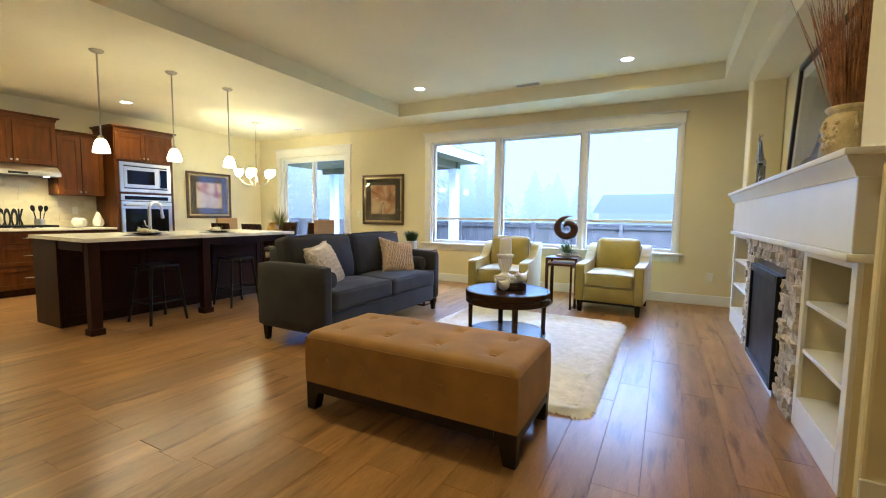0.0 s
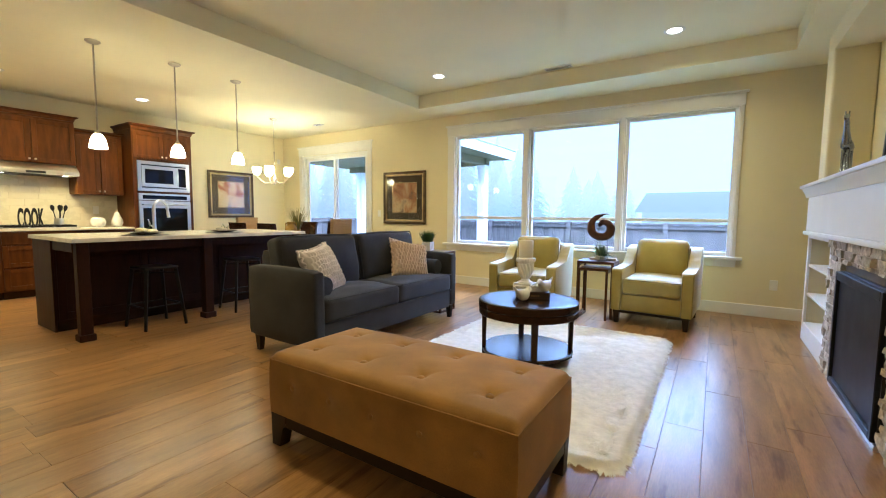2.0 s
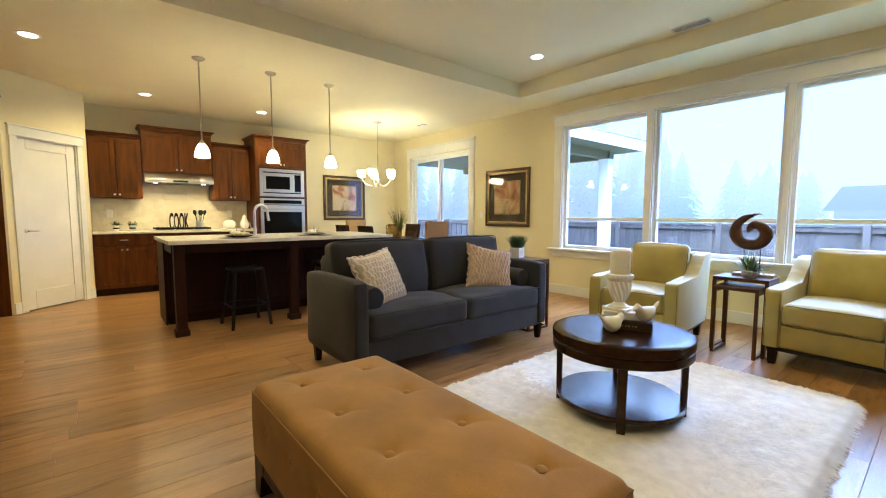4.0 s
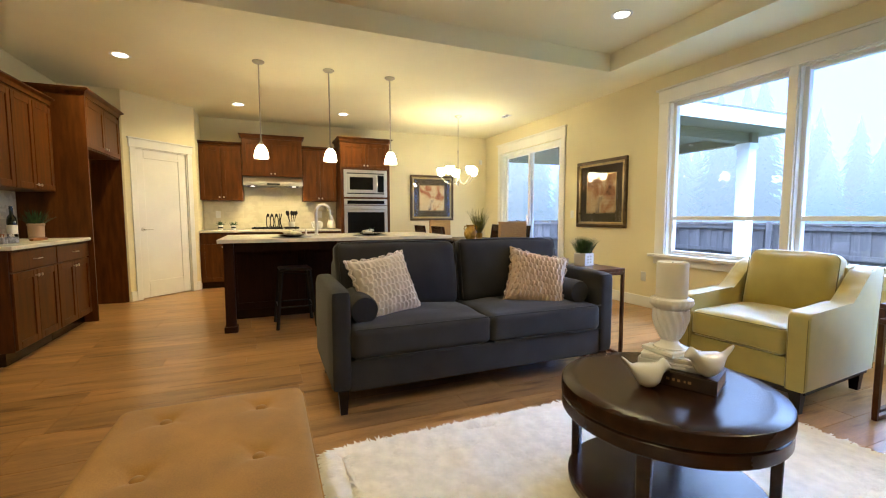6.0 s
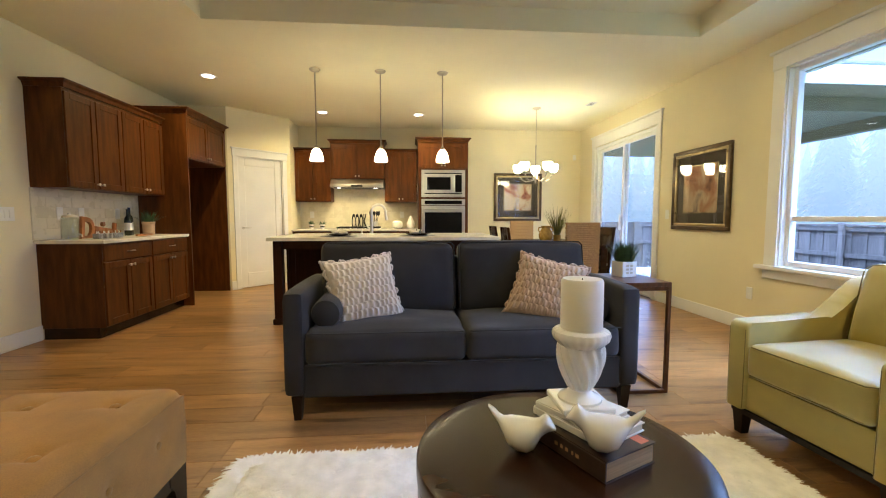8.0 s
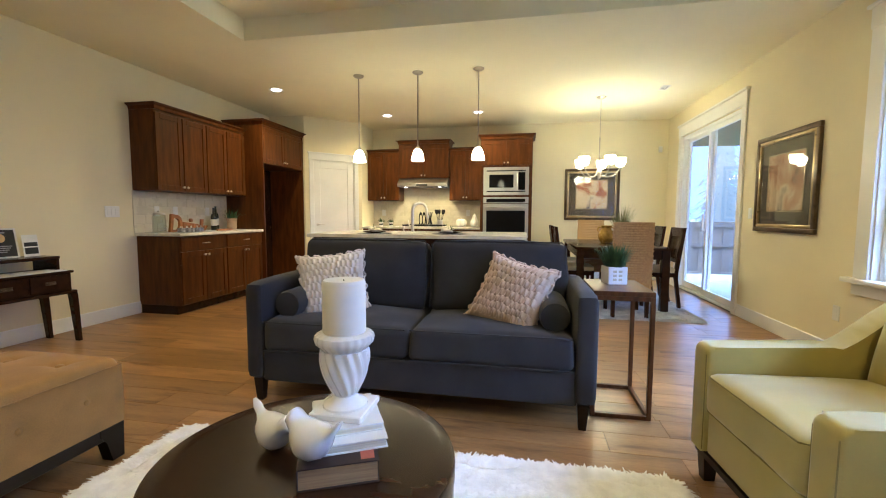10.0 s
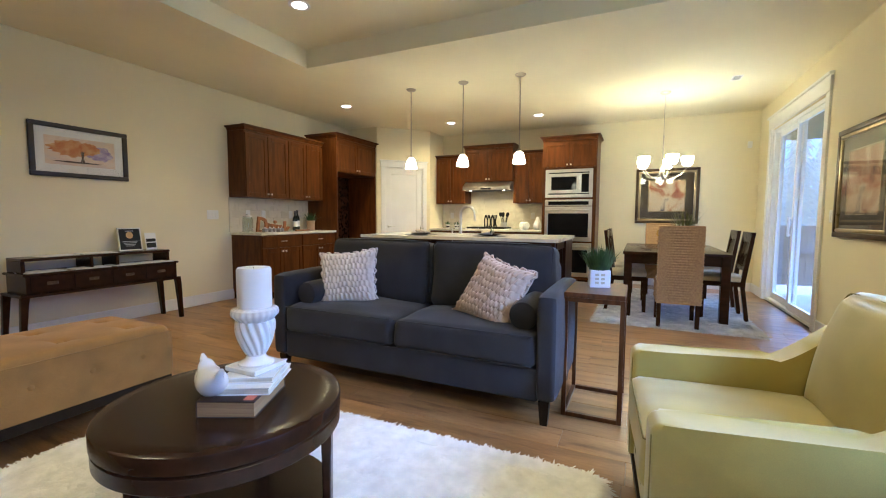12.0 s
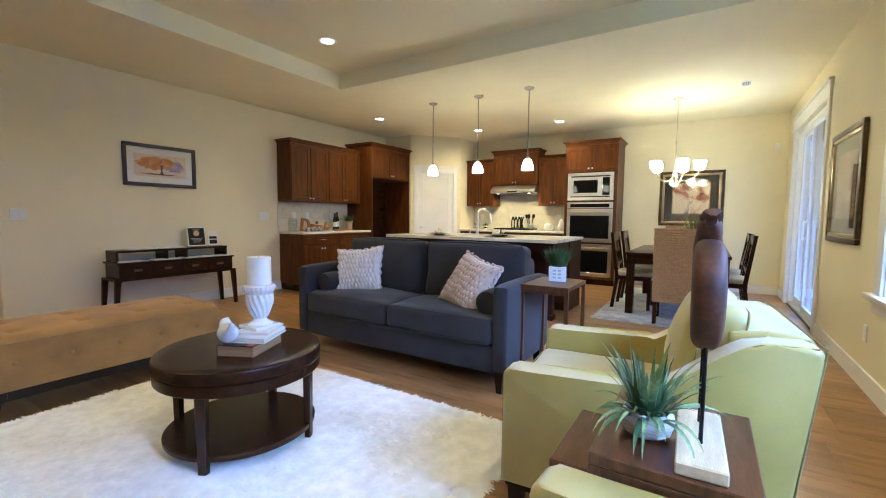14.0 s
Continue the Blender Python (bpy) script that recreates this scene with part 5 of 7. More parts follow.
ch = thing("chandelier", "nickel chandelier with five lit frosted glass bowls", "chandelier", -6.53, 6.37, CEIL_Z)
part("canopy", turned([(0.065, 0), (0.065, -.010), (0.04, -.026), (0.010, -.034)], 24), STEM, ch)
part("stem", turned([(0.004, -.03), (0.004, -.55), (0.012, -.57), (0.008, -.62), (0.008, -.95), (0.022, -.99), (0.034, -1.03), (0.030, -1.07), (0.012, -1.10), (0.010, -1.13), (0.003, -1.14)], 16), STEM, ch)
for k in range(5):
    a = radians(20 + 72 * k)
    ca, sa = math.cos(a), math.sin(a)
    arm = tube(bmesh.new(), [(ca * r, sa * r, z) for r, z in ((.02, -1.04), (.08, -1.10), (.15, -1.11), (.22, -1.07), (.275, -1.00), (.285, -.985))], 0.0055, 8)
    ap = part("arm", arm, STEM, ch)
    part("cup", turned([(0.012, -.99), (0.026, -.975), (0.028, -.965)], 16, (ca * .285, sa * .285, 0)), STEM, ap)
    part("shade", turned([(0.026, -.968), (0.048, -.955), (0.066, -.915), (0.072, -.865), (0.070, -.845), (0.064, -.862), (0.05, -.92), (0.02, -.945)], 28, (ca * .285, sa * .285, 0)), SHADE_UP, ap, "frosted white glass bowl")


# ---- dining corner ----
shag_rug("dining_rug", "pale grey shag rug under the dining table", -7.55, 5.70, -5.02, 7.24, 0.022, 16000, 0.045, 8, DINING_SHAG)

dt = thing("dining_table", "espresso wood dining table with square legs", "dining table", -6.25, 6.49)
part("tabletop", block(-.86, -.53, 0.725, .86, .53, 0.76, 0.006, 2), ESPRESSO, dt)
ap = bmesh.new()
for q in ((-.80, -.49, .80, -.465), (-.80, .465, .80, .49), (-.80, -.465, -.775, .465), (.775, -.465, .80, .465)):
    box(ap, q[0], q[1], 0.62, q[2], q[3], 0.725)
part("apron", ap, ESPRESSO, dt)
for sx in (-1, 1):
    for sy in (-1, 1):
        part("leg", block(sx * .84, sy * .515, 0, sx * .755, sy * .43, 0.725, 0.004), ESPRESSO, dt)


def side_chair(x, y, turned_by):
    """A dark wood chair that faces local +y."""
    c = thing("dining_chair", "dark espresso panel-back dining chair with a cream seat", "chair", x, y, 0, turned_by, "dining side chairs")
    part("seat", pad(0, .21, 0.465, 0.44, 0.42, 0.06, 0.02, 6, (0, 0, 0.012)), SEAT_CLOTH, c)
    fr = bmesh.new()
    for q in ((-.22, .0, .22, .025), (-.22, .395, .22, .42), (-.22, .025, -.195, .395), (.195, .025, .22, .395)):
        box(fr, q[0], q[1], 0.385, q[2], q[3], 0.437)
    part("seat_frame", fr, ESPRESSO, c)
    for sx in (-1, 1):
        part("leg", block(sx * .22, .42, 0, sx * .18, .38, 0.385, 0.003), ESPRESSO, c)
        bl = bmesh.new()
        slab(bl, [(.0, 0.44), (.045, 0.44), (.045, 0.40), (-.01, 0.0), (-.05, 0.0), (.0, 0.36)], "x", sx * .22, sx * .18)
        slab(bl, [(.0, 0.44), (.045, 0.44), (-.035, 0.985), (-.07, 0.985)], "x", sx * .22, sx * .18)
        part("back_leg", bl, ESPRESSO, c)
    for z0, z1, o in ((0.87, 0.985, -.042), (0.56, 0.61, .008)):
        part("back_rail", block(-.18, o - .013, z0, .18, o + .013, z1, 0.004), ESPRESSO, c)
    bp = bmesh.new()
    for i in range(9):
        xa, xb = -.18 + i * .04, -.18 + (i + 1) * .04
        oa, ob = -.022 * math.cos(math.pi * xa / .36), -.022 * math.cos(math.pi * xb / .36)
        lo = [(xa, .002 + oa, .60), (xb, .002 + ob, .60), (xb, .018 + ob, .60), (xa, .018 + oa, .60)]
        hi = [(px, py - .052, .875) for px, py, pz in lo]
        v = [bp.verts.new(q) for q in lo + hi]
        for q in ((0, 1, 5, 4), (2, 3, 7, 6), (0, 3, 2, 1), (4, 5, 6, 7)) + (((0, 4, 7, 3),) if i == 0 else ()) + (((1, 2, 6, 5),) if i == 8 else ()):
            bp.faces.new([v[j] for j in q])
    bmesh.ops.remove_doubles(bp, verts=bp.verts[:], dist=1e-5)
    part("back_panel", bp, ESPRESSO, c)
    return c


ch1 = side_chair(-5.90, 5.80, 0)
for x, y, r in ((-6.68, 5.79, 0), (-5.92, 7.19, 180), (-6.70, 7.20, 180)):
    copy_thing(ch1, pose(x, y, 0, 0, 0, r))


def woven_chair(x, y, turned_by):
    """A parsons chair with a woven sleeve; faces local +y."""
    c = thing("woven_chair", "tall woven seagrass parsons chair at the table's end", "chair", x, y, 0, turned_by, "woven end chairs")

    def weave(x0, y0, z0, x1, y1, z1, lean):
        bm = bmesh.new()
        nz, nx = int((z1 - z0) / .026), max(2, int((x1 - x0) / .027))
        ny = max(2, int((y1 - y0) / .03))
        loop = [(x0 + (x1 - x0) * i / nx, y0) for i in range(nx)] + [(x1, y0 + (y1 - y0) * i / ny) for i in range(ny)] + [(x1 - (x1 - x0) * i / nx, y1) for i in range(nx)] + [(x0, y1 - (y1 - y0) * i / ny) for i in range(ny)]
        cx, cy = (x0 + x1) / 2, (y0 + y1) / 2
        rings = []
        for j in range(nz * 2 + 1):
            z = z0 + (z1 - z0) * j / (nz * 2)
            ring = []
            for i, (px, py) in enumerate(loop):
                o = 0.006 if (i + j // 2) % 2 else -.003
                if j % 2 == 0:
                    o = -.006
                d = Vector((px - cx, py - cy, 0))
                k = 1 + o / max(.05, max(abs(d.x) / ((x1 - x0) / 2) * (x1 - x0) / 2, abs(d.y)))
                ring.append(bm.verts.new((cx + d.x * k, cy + d.y * k - lean * (z - z0), z)))
            rings.append(ring)
        n = len(loop)
        for p, q in zip(rings, rings[1:]):
            for i in range(n):
                bm.faces.new((p[i], p[(i + 1) % n], q[(i + 1) % n], q[i]))
        bm.faces.new(rings[-1])
        bm.faces.new(rings[0][::-1])
        return bm
    part("backrest", weave(-.205, .0, 0.26, .205, .07, 1.06, 0.05), WICKER, c, "", 15)
    part("seat", weave(-.205, .075, 0.26, .205, .47, 0.46, 0.0), WICKER, c, "", 15)
    part("cushion", pad(0, .27, 0.48, 0.39, 0.38, 0.05, 0.02, 6, (0, 0, 0.01)), SEAT_CLOTH, c)
    for sx in (-1, 1):
        for yy in (.02, .42):
            part("leg", block(sx * .195, yy, 0, sx * .155, yy + .04, 0.262, 0.003), ESPRESSO, c)
    return c


w1 = woven_chair(-5.03, 6.505, 91)
copy_thing(w1, pose(-7.47, 6.42, 0, 0, 0, -90))

# ---- pictures ----
def painted(name, stops, scale, stretch=(1, 1, 1), detail=3.0, distort=0.6):
    """A print: soft patches of colour."""
    m = bpy.data.materials.new(name)
    m.use_nodes = True
    n, k = m.node_tree.nodes, m.node_tree.links
    co, mp, tx, rp = n.new("ShaderNodeTexCoord"), n.new("ShaderNodeMapping"), n.new("ShaderNodeTexNoise"), n.new("ShaderNodeValToRGB")
    mp.inputs["Scale"].default_value = stretch
    tx.inputs["Scale"].default_value, tx.inputs["Detail"].default_value, tx.inputs["Distortion"].default_value = scale, detail, distort
    e = rp.color_ramp.elements
    while len(e) < len(stops):
        e.new(0.5)
    for el, (pos, col) in zip(e, stops):
        el.position, el.color = pos, (*col, 1)
    k.new(co.outputs["Object"], mp.inputs[0])
    k.new(mp.outputs[0], tx.inputs["Vector"])
    k.new(tx.outputs["Fac"], rp.inputs[0])
    p = n["Principled BSDF"]
    k.new(rp.outputs[0], p.inputs["Base Color"])
    p.inputs["Roughness"].default_value = 0.6
    return m


PRINT_A = painted("warm_abstract_print", [(0.30, (0.06, 0.035, 0.02)), (0.42, (0.35, 0.15, 0.06)), (0.50, (0.42, 0.23, 0.11)), (0.58, (0.52, 0.38, 0.22)), (0.68, (0.20, 0.15, 0.11))], 3.2)
PRINT_B = painted("cream_and_red_abstract_print", [(0.32, (0.22, 0.035, 0.02)), (0.42, (0.40, 0.16, 0.08)), (0.50, (0.58, 0.45, 0.28)), (0.60, (0.60, 0.50, 0.34)), (0.70, (0.10, 0.09, 0.12))], 3.6)
PRINT_C = painted("autumn_tree_print", [(0.33, (0.60, 0.52, 0.48)), (0.50, (0.68, 0.52, 0.38)), (0.66, (0.72, 0.62, 0.50))], 7.0, (1, 1, 1.4), 6.0)
PRINT_D = painted("dim_misty_print", [(0.30, (0.03, 0.035, 0.04)), (0.50, (0.10, 0.12, 0.15)), (0.70, (0.22, 0.25, 0.30))], 2.0, (1, 1, 0.6))


def picture(label, m, w, h, border, mat, materials, group="", bead=True, fill=None):
    """Hung with its back on local y = 0, facing -y, its middle at the origin. materials: frame, bead, mat, print."""
    p = thing("framed_picture", label, "picture", group=group)
    p.matrix_basis = m
    outer, lip, board, art = materials
    f = bmesh.new()
    for x0, z0, x1, z1 in ((-w / 2, -h / 2, w / 2, -h / 2 + border), (-w / 2, h / 2 - border, w / 2, h / 2), (-w / 2, -h / 2 + border, -w / 2 + border, h / 2 - border), (w / 2 - border, -h / 2 + border, w / 2, h / 2 - border)):
        box(f, x0, -.034, z0, x1, -.002, z1, 0.006, 2)
    part("frame", f, outer, p)
    w2, h2 = w - 2 * border, h - 2 * border
    if bead:
        g = bmesh.new()
        b = 0.032
        for x0, z0, x1, z1 in ((-w2 / 2, -h2 / 2, w2 / 2, -h2 / 2 + b), (-w2 / 2, h2 / 2 - b, w2 / 2, h2 / 2), (-w2 / 2, -h2 / 2 + b, -w2 / 2 + b, h2 / 2 - b), (w2 / 2 - b, -h2 / 2 + b, w2 / 2, h2 / 2 - b)):
            box(g, x0, -.030, z0, x1, -.004, z1, 0.008, 2)
        part("gilt_lip", g, lip, p)
        w2, h2 = w2 - 2 * b, h2 - 2 * b
    part("mat_board", block(-w2 / 2, -.010, -h2 / 2, w2 / 2, -.004, h2 / 2), board, p, "", 0)
    pr = part("print", block(-w2 / 2 + mat, -.013, -h2 / 2 + mat, w2 / 2 - mat, -.0105, h2 / 2 - mat), art, p, "", 0)
    if bead:
        g = bmesh.new()
        a, c, b = w2 / 2 - mat + .012, h2 / 2 - mat + .012, 0.008
        for x0, z0, x1, z1 in ((-a, -c, a, -c + b), (-a, c - b, a, c), (-a, -c + b, -a + b, c - b), (a - b, -c + b, a, c - b)):
            box(g, x0, -.014, z0, x1, -.010, z1)
        part("inner_fillet", g, lip, p)
    gl = part("glazing", block(-w2 / 2, -.020, -h2 / 2, w2 / 2, -.018, h2 / 2), GLASS, p, "clear glazing", 0)
    gl.visible_shadow = False
    return p


BRONZE_SET = (FRAME_BRONZE, FRAME_GOLD, MAT_DARK, PRINT_A)
picture("bronze-framed warm abstract print on the window wall", pose(-4.715, WIN_Y, 1.445), 0.955, 0.94, 0.045, 0.13, BRONZE_SET, "abstract prints")
picture("bronze-framed cream and red abstract print in the dining corner", pose(KIT_X, 6.515, 1.505, 0, 0, 90), 0.935, 0.91, 0.045, 0.13, (FRAME_BRONZE, FRAME_GOLD, MAT_DARK, PRINT_B), "abstract prints")
tree_pic = picture("dark-framed print of an autumn tree in a white mat", pose(-2.525, BACK_Y, 1.75, 0, 0, 180), 0.815, 0.50, 0.042, 0.075, (FRAME_DARK, FRAME_DARK, MAT_WHITE, PRINT_C), bead=False)
picture("large black-framed misty print leaning in the niche", pose(N_BACK - .035, 5.32, 1.455 + .53, 0, 0, -90) @ pose(0, 0, 0, -2.5, 0, 0), 1.40, 1.06, 0.05, 0.10, (FRAME_DARK, FRAME_DARK, MAT_WHITE, PRINT_D), bead=False)



def ink_patch(name, cx, cz, rx, rz, seed, ink, layer):
    """A flat printed patch with a ragged outline."""
    rg = random.Random(seed)
    o = [(cx + rx * k * math.cos(q), cz + rz * k * math.sin(q)) for q, k in ((2 * math.pi * i / 40, rg.uniform(.82, 1.12)) for i in range(40))]
    part(name, slab(bmesh.new(), o, "y", -.0132 - .0003 * layer, -.0130), ink, tree_pic, "", 0)


ORANGE_INK = painted("russet_leaf_ink", [(0.30, (0.42, 0.10, 0.02)), (0.50, (0.52, 0.20, 0.05)), (0.70, (0.62, 0.38, 0.16))], 22.0, detail=6.0)
VIOLET_INK = painted("violet_leaf_ink", [(0.30, (0.22, 0.15, 0.33)), (0.50, (0.34, 0.26, 0.42)), (0.70, (0.52, 0.44, 0.52))], 22.0, detail=6.0)
DARK_INK = surface("dark_trunk_ink", (0.06, 0.03, 0.02), 0.7, bump=0)
ink_patch("violet_crown", .155, .005, .115, .072, 4, VIOLET_INK, 1)
ink_patch("russet_crown", -.085, .030, .185, .078, 5, ORANGE_INK, 2)
ink_patch("russet_crown", .055, .040, .10, .060, 6, ORANGE_INK, 3)
part("trunk", slab(bmesh.new(), [(-.012, -.095), (.026, -.095), (.013, -.05), (.022, .01), (-.01, .01), (.0, -.05)], "y", -.0146, -.0130), DARK_INK, tree_pic, "", 0)
ink_patch("ground_shadow", -.03, -.100, .20, .009, 7, DARK_INK, 5)

# ---- coffee table set ----
def book(label, x, y, z, sx, sy, sz, turned_by, cover, paper=PAPER):
    b = thing("book", label, "book", x, y, z, turned_by, "stacked books")
    part("page_block", block(-sx / 2 + .004, -sy / 2 + .004, .003, sx / 2 - .004, sy / 2 - .001, sz - .003), paper, b)
    c = bmesh.new()
    box(c, -sx / 2, -sy / 2, 0, sx / 2, sy / 2, .003)
    box(c, -sx / 2, -sy / 2, sz - .003, sx / 2, sy / 2, sz)
    box(c, -sx / 2, sy / 2 - .001, .003, sx / 2, sy / 2 + .003, sz - .003, 0.0008)
    part("cover", c, cover, b)
    return b


KRAFT = surface("brown_page_edge", (0.38, 0.23, 0.105), 0.8, vary=0.15, scale=4, stretch=(1, 1, 60), fine=40, bump=0.15)
b0 = book("thick dark brown hardback book with pale spine lettering", -1.183, 4.896, 0.497, 0.262, 0.184, 0.054, 25 + 180, BOOK_BROWN, KRAFT)
sp = bmesh.new()
for i, w in enumerate((.018, .010, .016, .014, .018)):
    box(sp, -.05 + i * .018, .0952, .022, -.05 + i * .018 + w * .6, .0956, .032)
cl = bmesh.new()
box(cl, -.120, -.082, .0542, -.085, -.050, .0548)
part("cover_patch", cl, surface("coral_ink", (0.55, 0.16, 0.10), 0.6, bump=0), b0, "plain coral patch")
cl = bmesh.new()
box(cl, -.080, -.082, .0542, .03, .075, .0546)
part("cover_print", cl, surface("charcoal_ink", (0.03, 0.03, 0.035), 0.5, bump=0), b0, "plain dark printed panel")
part("spine_lettering", sp, KRAFT, b0, "plain pale bars of lettering")
book("white hardback book with plain cloth cover", -1.222, 4.905, 0.551, 0.235, 0.175, 0.024, 28 + 180, BOOK_WHITE)
book("small white hardback book", -1.235, 4.895, 0.575, 0.19, 0.165, 0.019, 31 + 180, BOOK_WHITE)
cs = thing("candle_holder", "white glazed fluted urn candle holder", "candle holder", -1.24, 4.89, 0.594)
part("plinth", block(-.072, -.072, 0, .072, .072, 0.018, 0.003), CERAMIC, cs)
part("foot", turned([(0.060, 0.018), (0.059, 0.024), (0.048, 0.030), (0.036, 0.038), (0.031, 0.048), (0.032, 0.054)], 48), CERAMIC, cs)
bowl_line = [(0.054 + 0.120 * i / 22, 0.030 + 0.034 * math.sin(radians(8 + 100 * i / 22))) for i in range(23)]
part("urn", turned([(r, z) for z, r in bowl_line], 112, flute=14, depth=0.06, twist=70), CERAMIC, cs)
part("rim", turned([(0.058, 0.172), (0.066, 0.182), (0.076, 0.192), (0.079, 0.202), (0.076, 0.213), (0.066, 0.219), (0.057, 0.219)], 110, flute=22, depth=0.02), CERAMIC, cs)
cn = thing("pillar_candle", "thick ivory pillar candle", "candle", -1.24, 4.89, 0.811)
part("wax", turned([(0.055, 0), (0.057, 0.006), (0.057, 0.135), (0.053, 0.142), (0.030, 0.140), (0.006, 0.138)], 40), WAX, cn)
part("wick", turned([(0.0015, 0.136), (0.001, 0.143)], 6), BLACK, cn)


def bird(label, x, y, z, turned_by):
    """A smooth ceramic bird; its beak points along local +x."""
    bm = bmesh.new()
    rings = [(-.094, .112, .004), (-.080, .098, .009), (-.066, .082, .013), (-.052, .066, .022), (-.034, .053, .039), (-.010, .047, .047), (.014, .047, .047), (.032, .053, .040), (.043, .067, .031), (.050, .078, .028), (.059, .085, .026), (.068, .085, .020), (.076, .080, .011), (.086, .074, .003)]
    loops = []
    for px, pz, r in rings:
        loops.append([bm.verts.new((px, r * math.cos(2 * math.pi * k / 18) * (1.0 if r > .011 else 1.5), pz + r * math.sin(2 * math.pi * k / 18) * (.95 if pz < .05 else 1))) for k in range(18)])
    for p, q in zip(loops, loops[1:]):
        for i in range(18):
            bm.faces.new((p[i], p[(i + 1) % 18], q[(i + 1) % 18], q[i]))
    bm.faces.new(loops[0][::-1])
    bm.faces.new(loops[-1])
    ob = part("ceramic_bird", bm, CERAMIC, None, "", 60)
    ob.matrix_basis = pose(x, y, z, 0, 0, turned_by)
    return tagged(ob, label, "figurine", "ceramic birds")


bird("white glazed ceramic bird on the coffee table", -1.185, 4.712, 0.497, 66)
bird("white glazed ceramic bird perched on a book", -1.075, 4.880, 0.551, 250)


# ---- plants ----
def blades(n, length, width, spread, seed, droop=1.0, base=0.02, rise=0.0, segs=5):
    """A tuft of strap leaves that arch outwards."""
    rnd = random.Random(seed)
    bm = bmesh.new()
    for _ in range(n):
        a = rnd.uniform(0, 2 * math.pi)
        ln = length * rnd.uniform(.6, 1.1)
        tilt = rnd.uniform(.05, spread)
        w = width * rnd.uniform(.7, 1.2)
        r0 = base * rnd.random() ** .5
        ca, sa = math.cos(a), math.sin(a)
        x, y, z = ca * r0, sa * r0, rise
        prev = None
        tw = rnd.uniform(-.5, .5)
        for i in range(segs + 1):
            t = i / segs
            ww = w * (1 - t ** 2.2) * (.65 + .35 * min(1, t * 4)) + .0004
            sx, sy = -sa * math.cos(tw * t), ca * math.cos(tw * t)
            mid = bm.verts.new((x, y, z - ww * .35))
            pair = (bm.verts.new((x - sx * ww, y - sy * ww, z)), mid, bm.verts.new((x + sx * ww, y + sy * ww, z)))
            if prev:
                bm.faces.new((prev[0], prev[1], pair[1], pair[0]))
                bm.faces.new((prev[1], prev[2], pair[2], pair[1]))
            prev = pair
            ang = tilt + droop * t * t * tilt * 1.3
            x += ca * math.sin(ang) * ln / segs
            y += sa * math.sin(ang) * ln / segs
            z += math.cos(ang) * ln / segs
    return bm


pl = thing("spider_plant", "arching variegated plant in a grey whorled pot", "plant", -1.05, 6.69, 0.64)
part("pot", turned([(0.034, 0), (0.052, 0.012), (0.060, 0.035), (0.056, 0.058), (0.050, 0.064), (0.046, 0.060), (0.044, 0.045)], 40, flute=9, depth=0.03, twist=60), surface("grey_whorled_glaze", (0.55, 0.54, 0.53), 0.5, vary=0.35, scale=12, stretch=(1, 1, 9), fine=40, bump=0.4, depth=0.003), pl)
part("foliage", blades(48, 0.18, 0.0090, 1.45, 4, 1.2, 0.03, 0.05, 7), LEAF_PALE, pl, "", 180)
part("inner_foliage", blades(34, 0.145, 0.0085, 1.0, 14, 0.8, 0.03, 0.05, 6), LEAF, pl, "", 180)

gp = thing("grass_plant", "clipped green grass in a white square planter", "plant", -2.91, 5.90, 0.715, 12)
part("planter", block(-.058, -.058, 0, .058, .058, 0.105, 0.003), CERAMIC, gp)
mk = bmesh.new()
for i in range(3):
    for j in range(2):
        box(mk, .0582, -.03 + j * .034, .022 + i * .024, .0590, -.008 + j * .034, .036 + i * .024)
part("surface_mark", mk, SEAT_CLOTH, gp, "faint grey marks")
part("grass_tuft", blades(420, 0.15, 0.0032, 0.55, 6, 0.7, 0.055, 0.09, 4), LEAF, gp, "", 180)

# ---- spiral sculpture ----
def between(t, keys):
    """A value read off (place, value) pairs, eased from one to the next."""
    for (a, u), (b, v) in zip(keys, keys[1:]):
        if t <= b:
            q = (t - a) / (b - a)
            return u + (v - u) * q * q * (3 - 2 * q)
    return keys[-1][1]


sc = thing("spiral_sculpture", "carved dark wood spiral on twin rods over a pale wood base", "sculpture", -1.05, 6.80, 0.64, 2)
part("base", block(-.147, -.047, 0, .147, .047, 0.028, 0.003), PALE_WOOD, sc)
for dx in (-.075, .04):
    part("rod", turned([(0.0046, 0.026), (0.0046, 0.285)], 10, (dx, 0, 0)), BLACK_METAL, sc)
MIDDLE = ((90, .150), (135, .140), (180, .124), (270, .097), (360, .092), (450, .074), (500, .058))
BREADTH = ((90, .012), (120, .030), (180, .047), (270, .045), (360, .047), (440, .034), (500, .012))
sp = bmesh.new()
rings = []
for i in range(83):
    g = 90 + i * 5
    a, mid_r, half = radians(g), between(g, MIDDLE), between(g, BREADTH)
    deep = min(.031, half * .9)
    ring = []
    for k in range(16):
        q = 2 * math.pi * k / 16
        c, w = math.cos(q), math.sin(q)
        rr = mid_r + half * math.copysign(abs(c) ** .7, c)
        ring.append(sp.verts.new((-.02 + rr * math.cos(a), deep * math.copysign(abs(w) ** .7, w), 0.368 + rr * math.sin(a))))
    rings.append(ring)
for p, q in zip(rings, rings[1:]):
    for i in range(16):
        sp.faces.new((p[i], p[(i + 1) % 16], q[(i + 1) % 16], q[i]))
sp.faces.new(rings[0][::-1])
sp.faces.new(rings[-1])
part("spiral", sp, CARVED, sc, "carved dark wood spiral", 50)
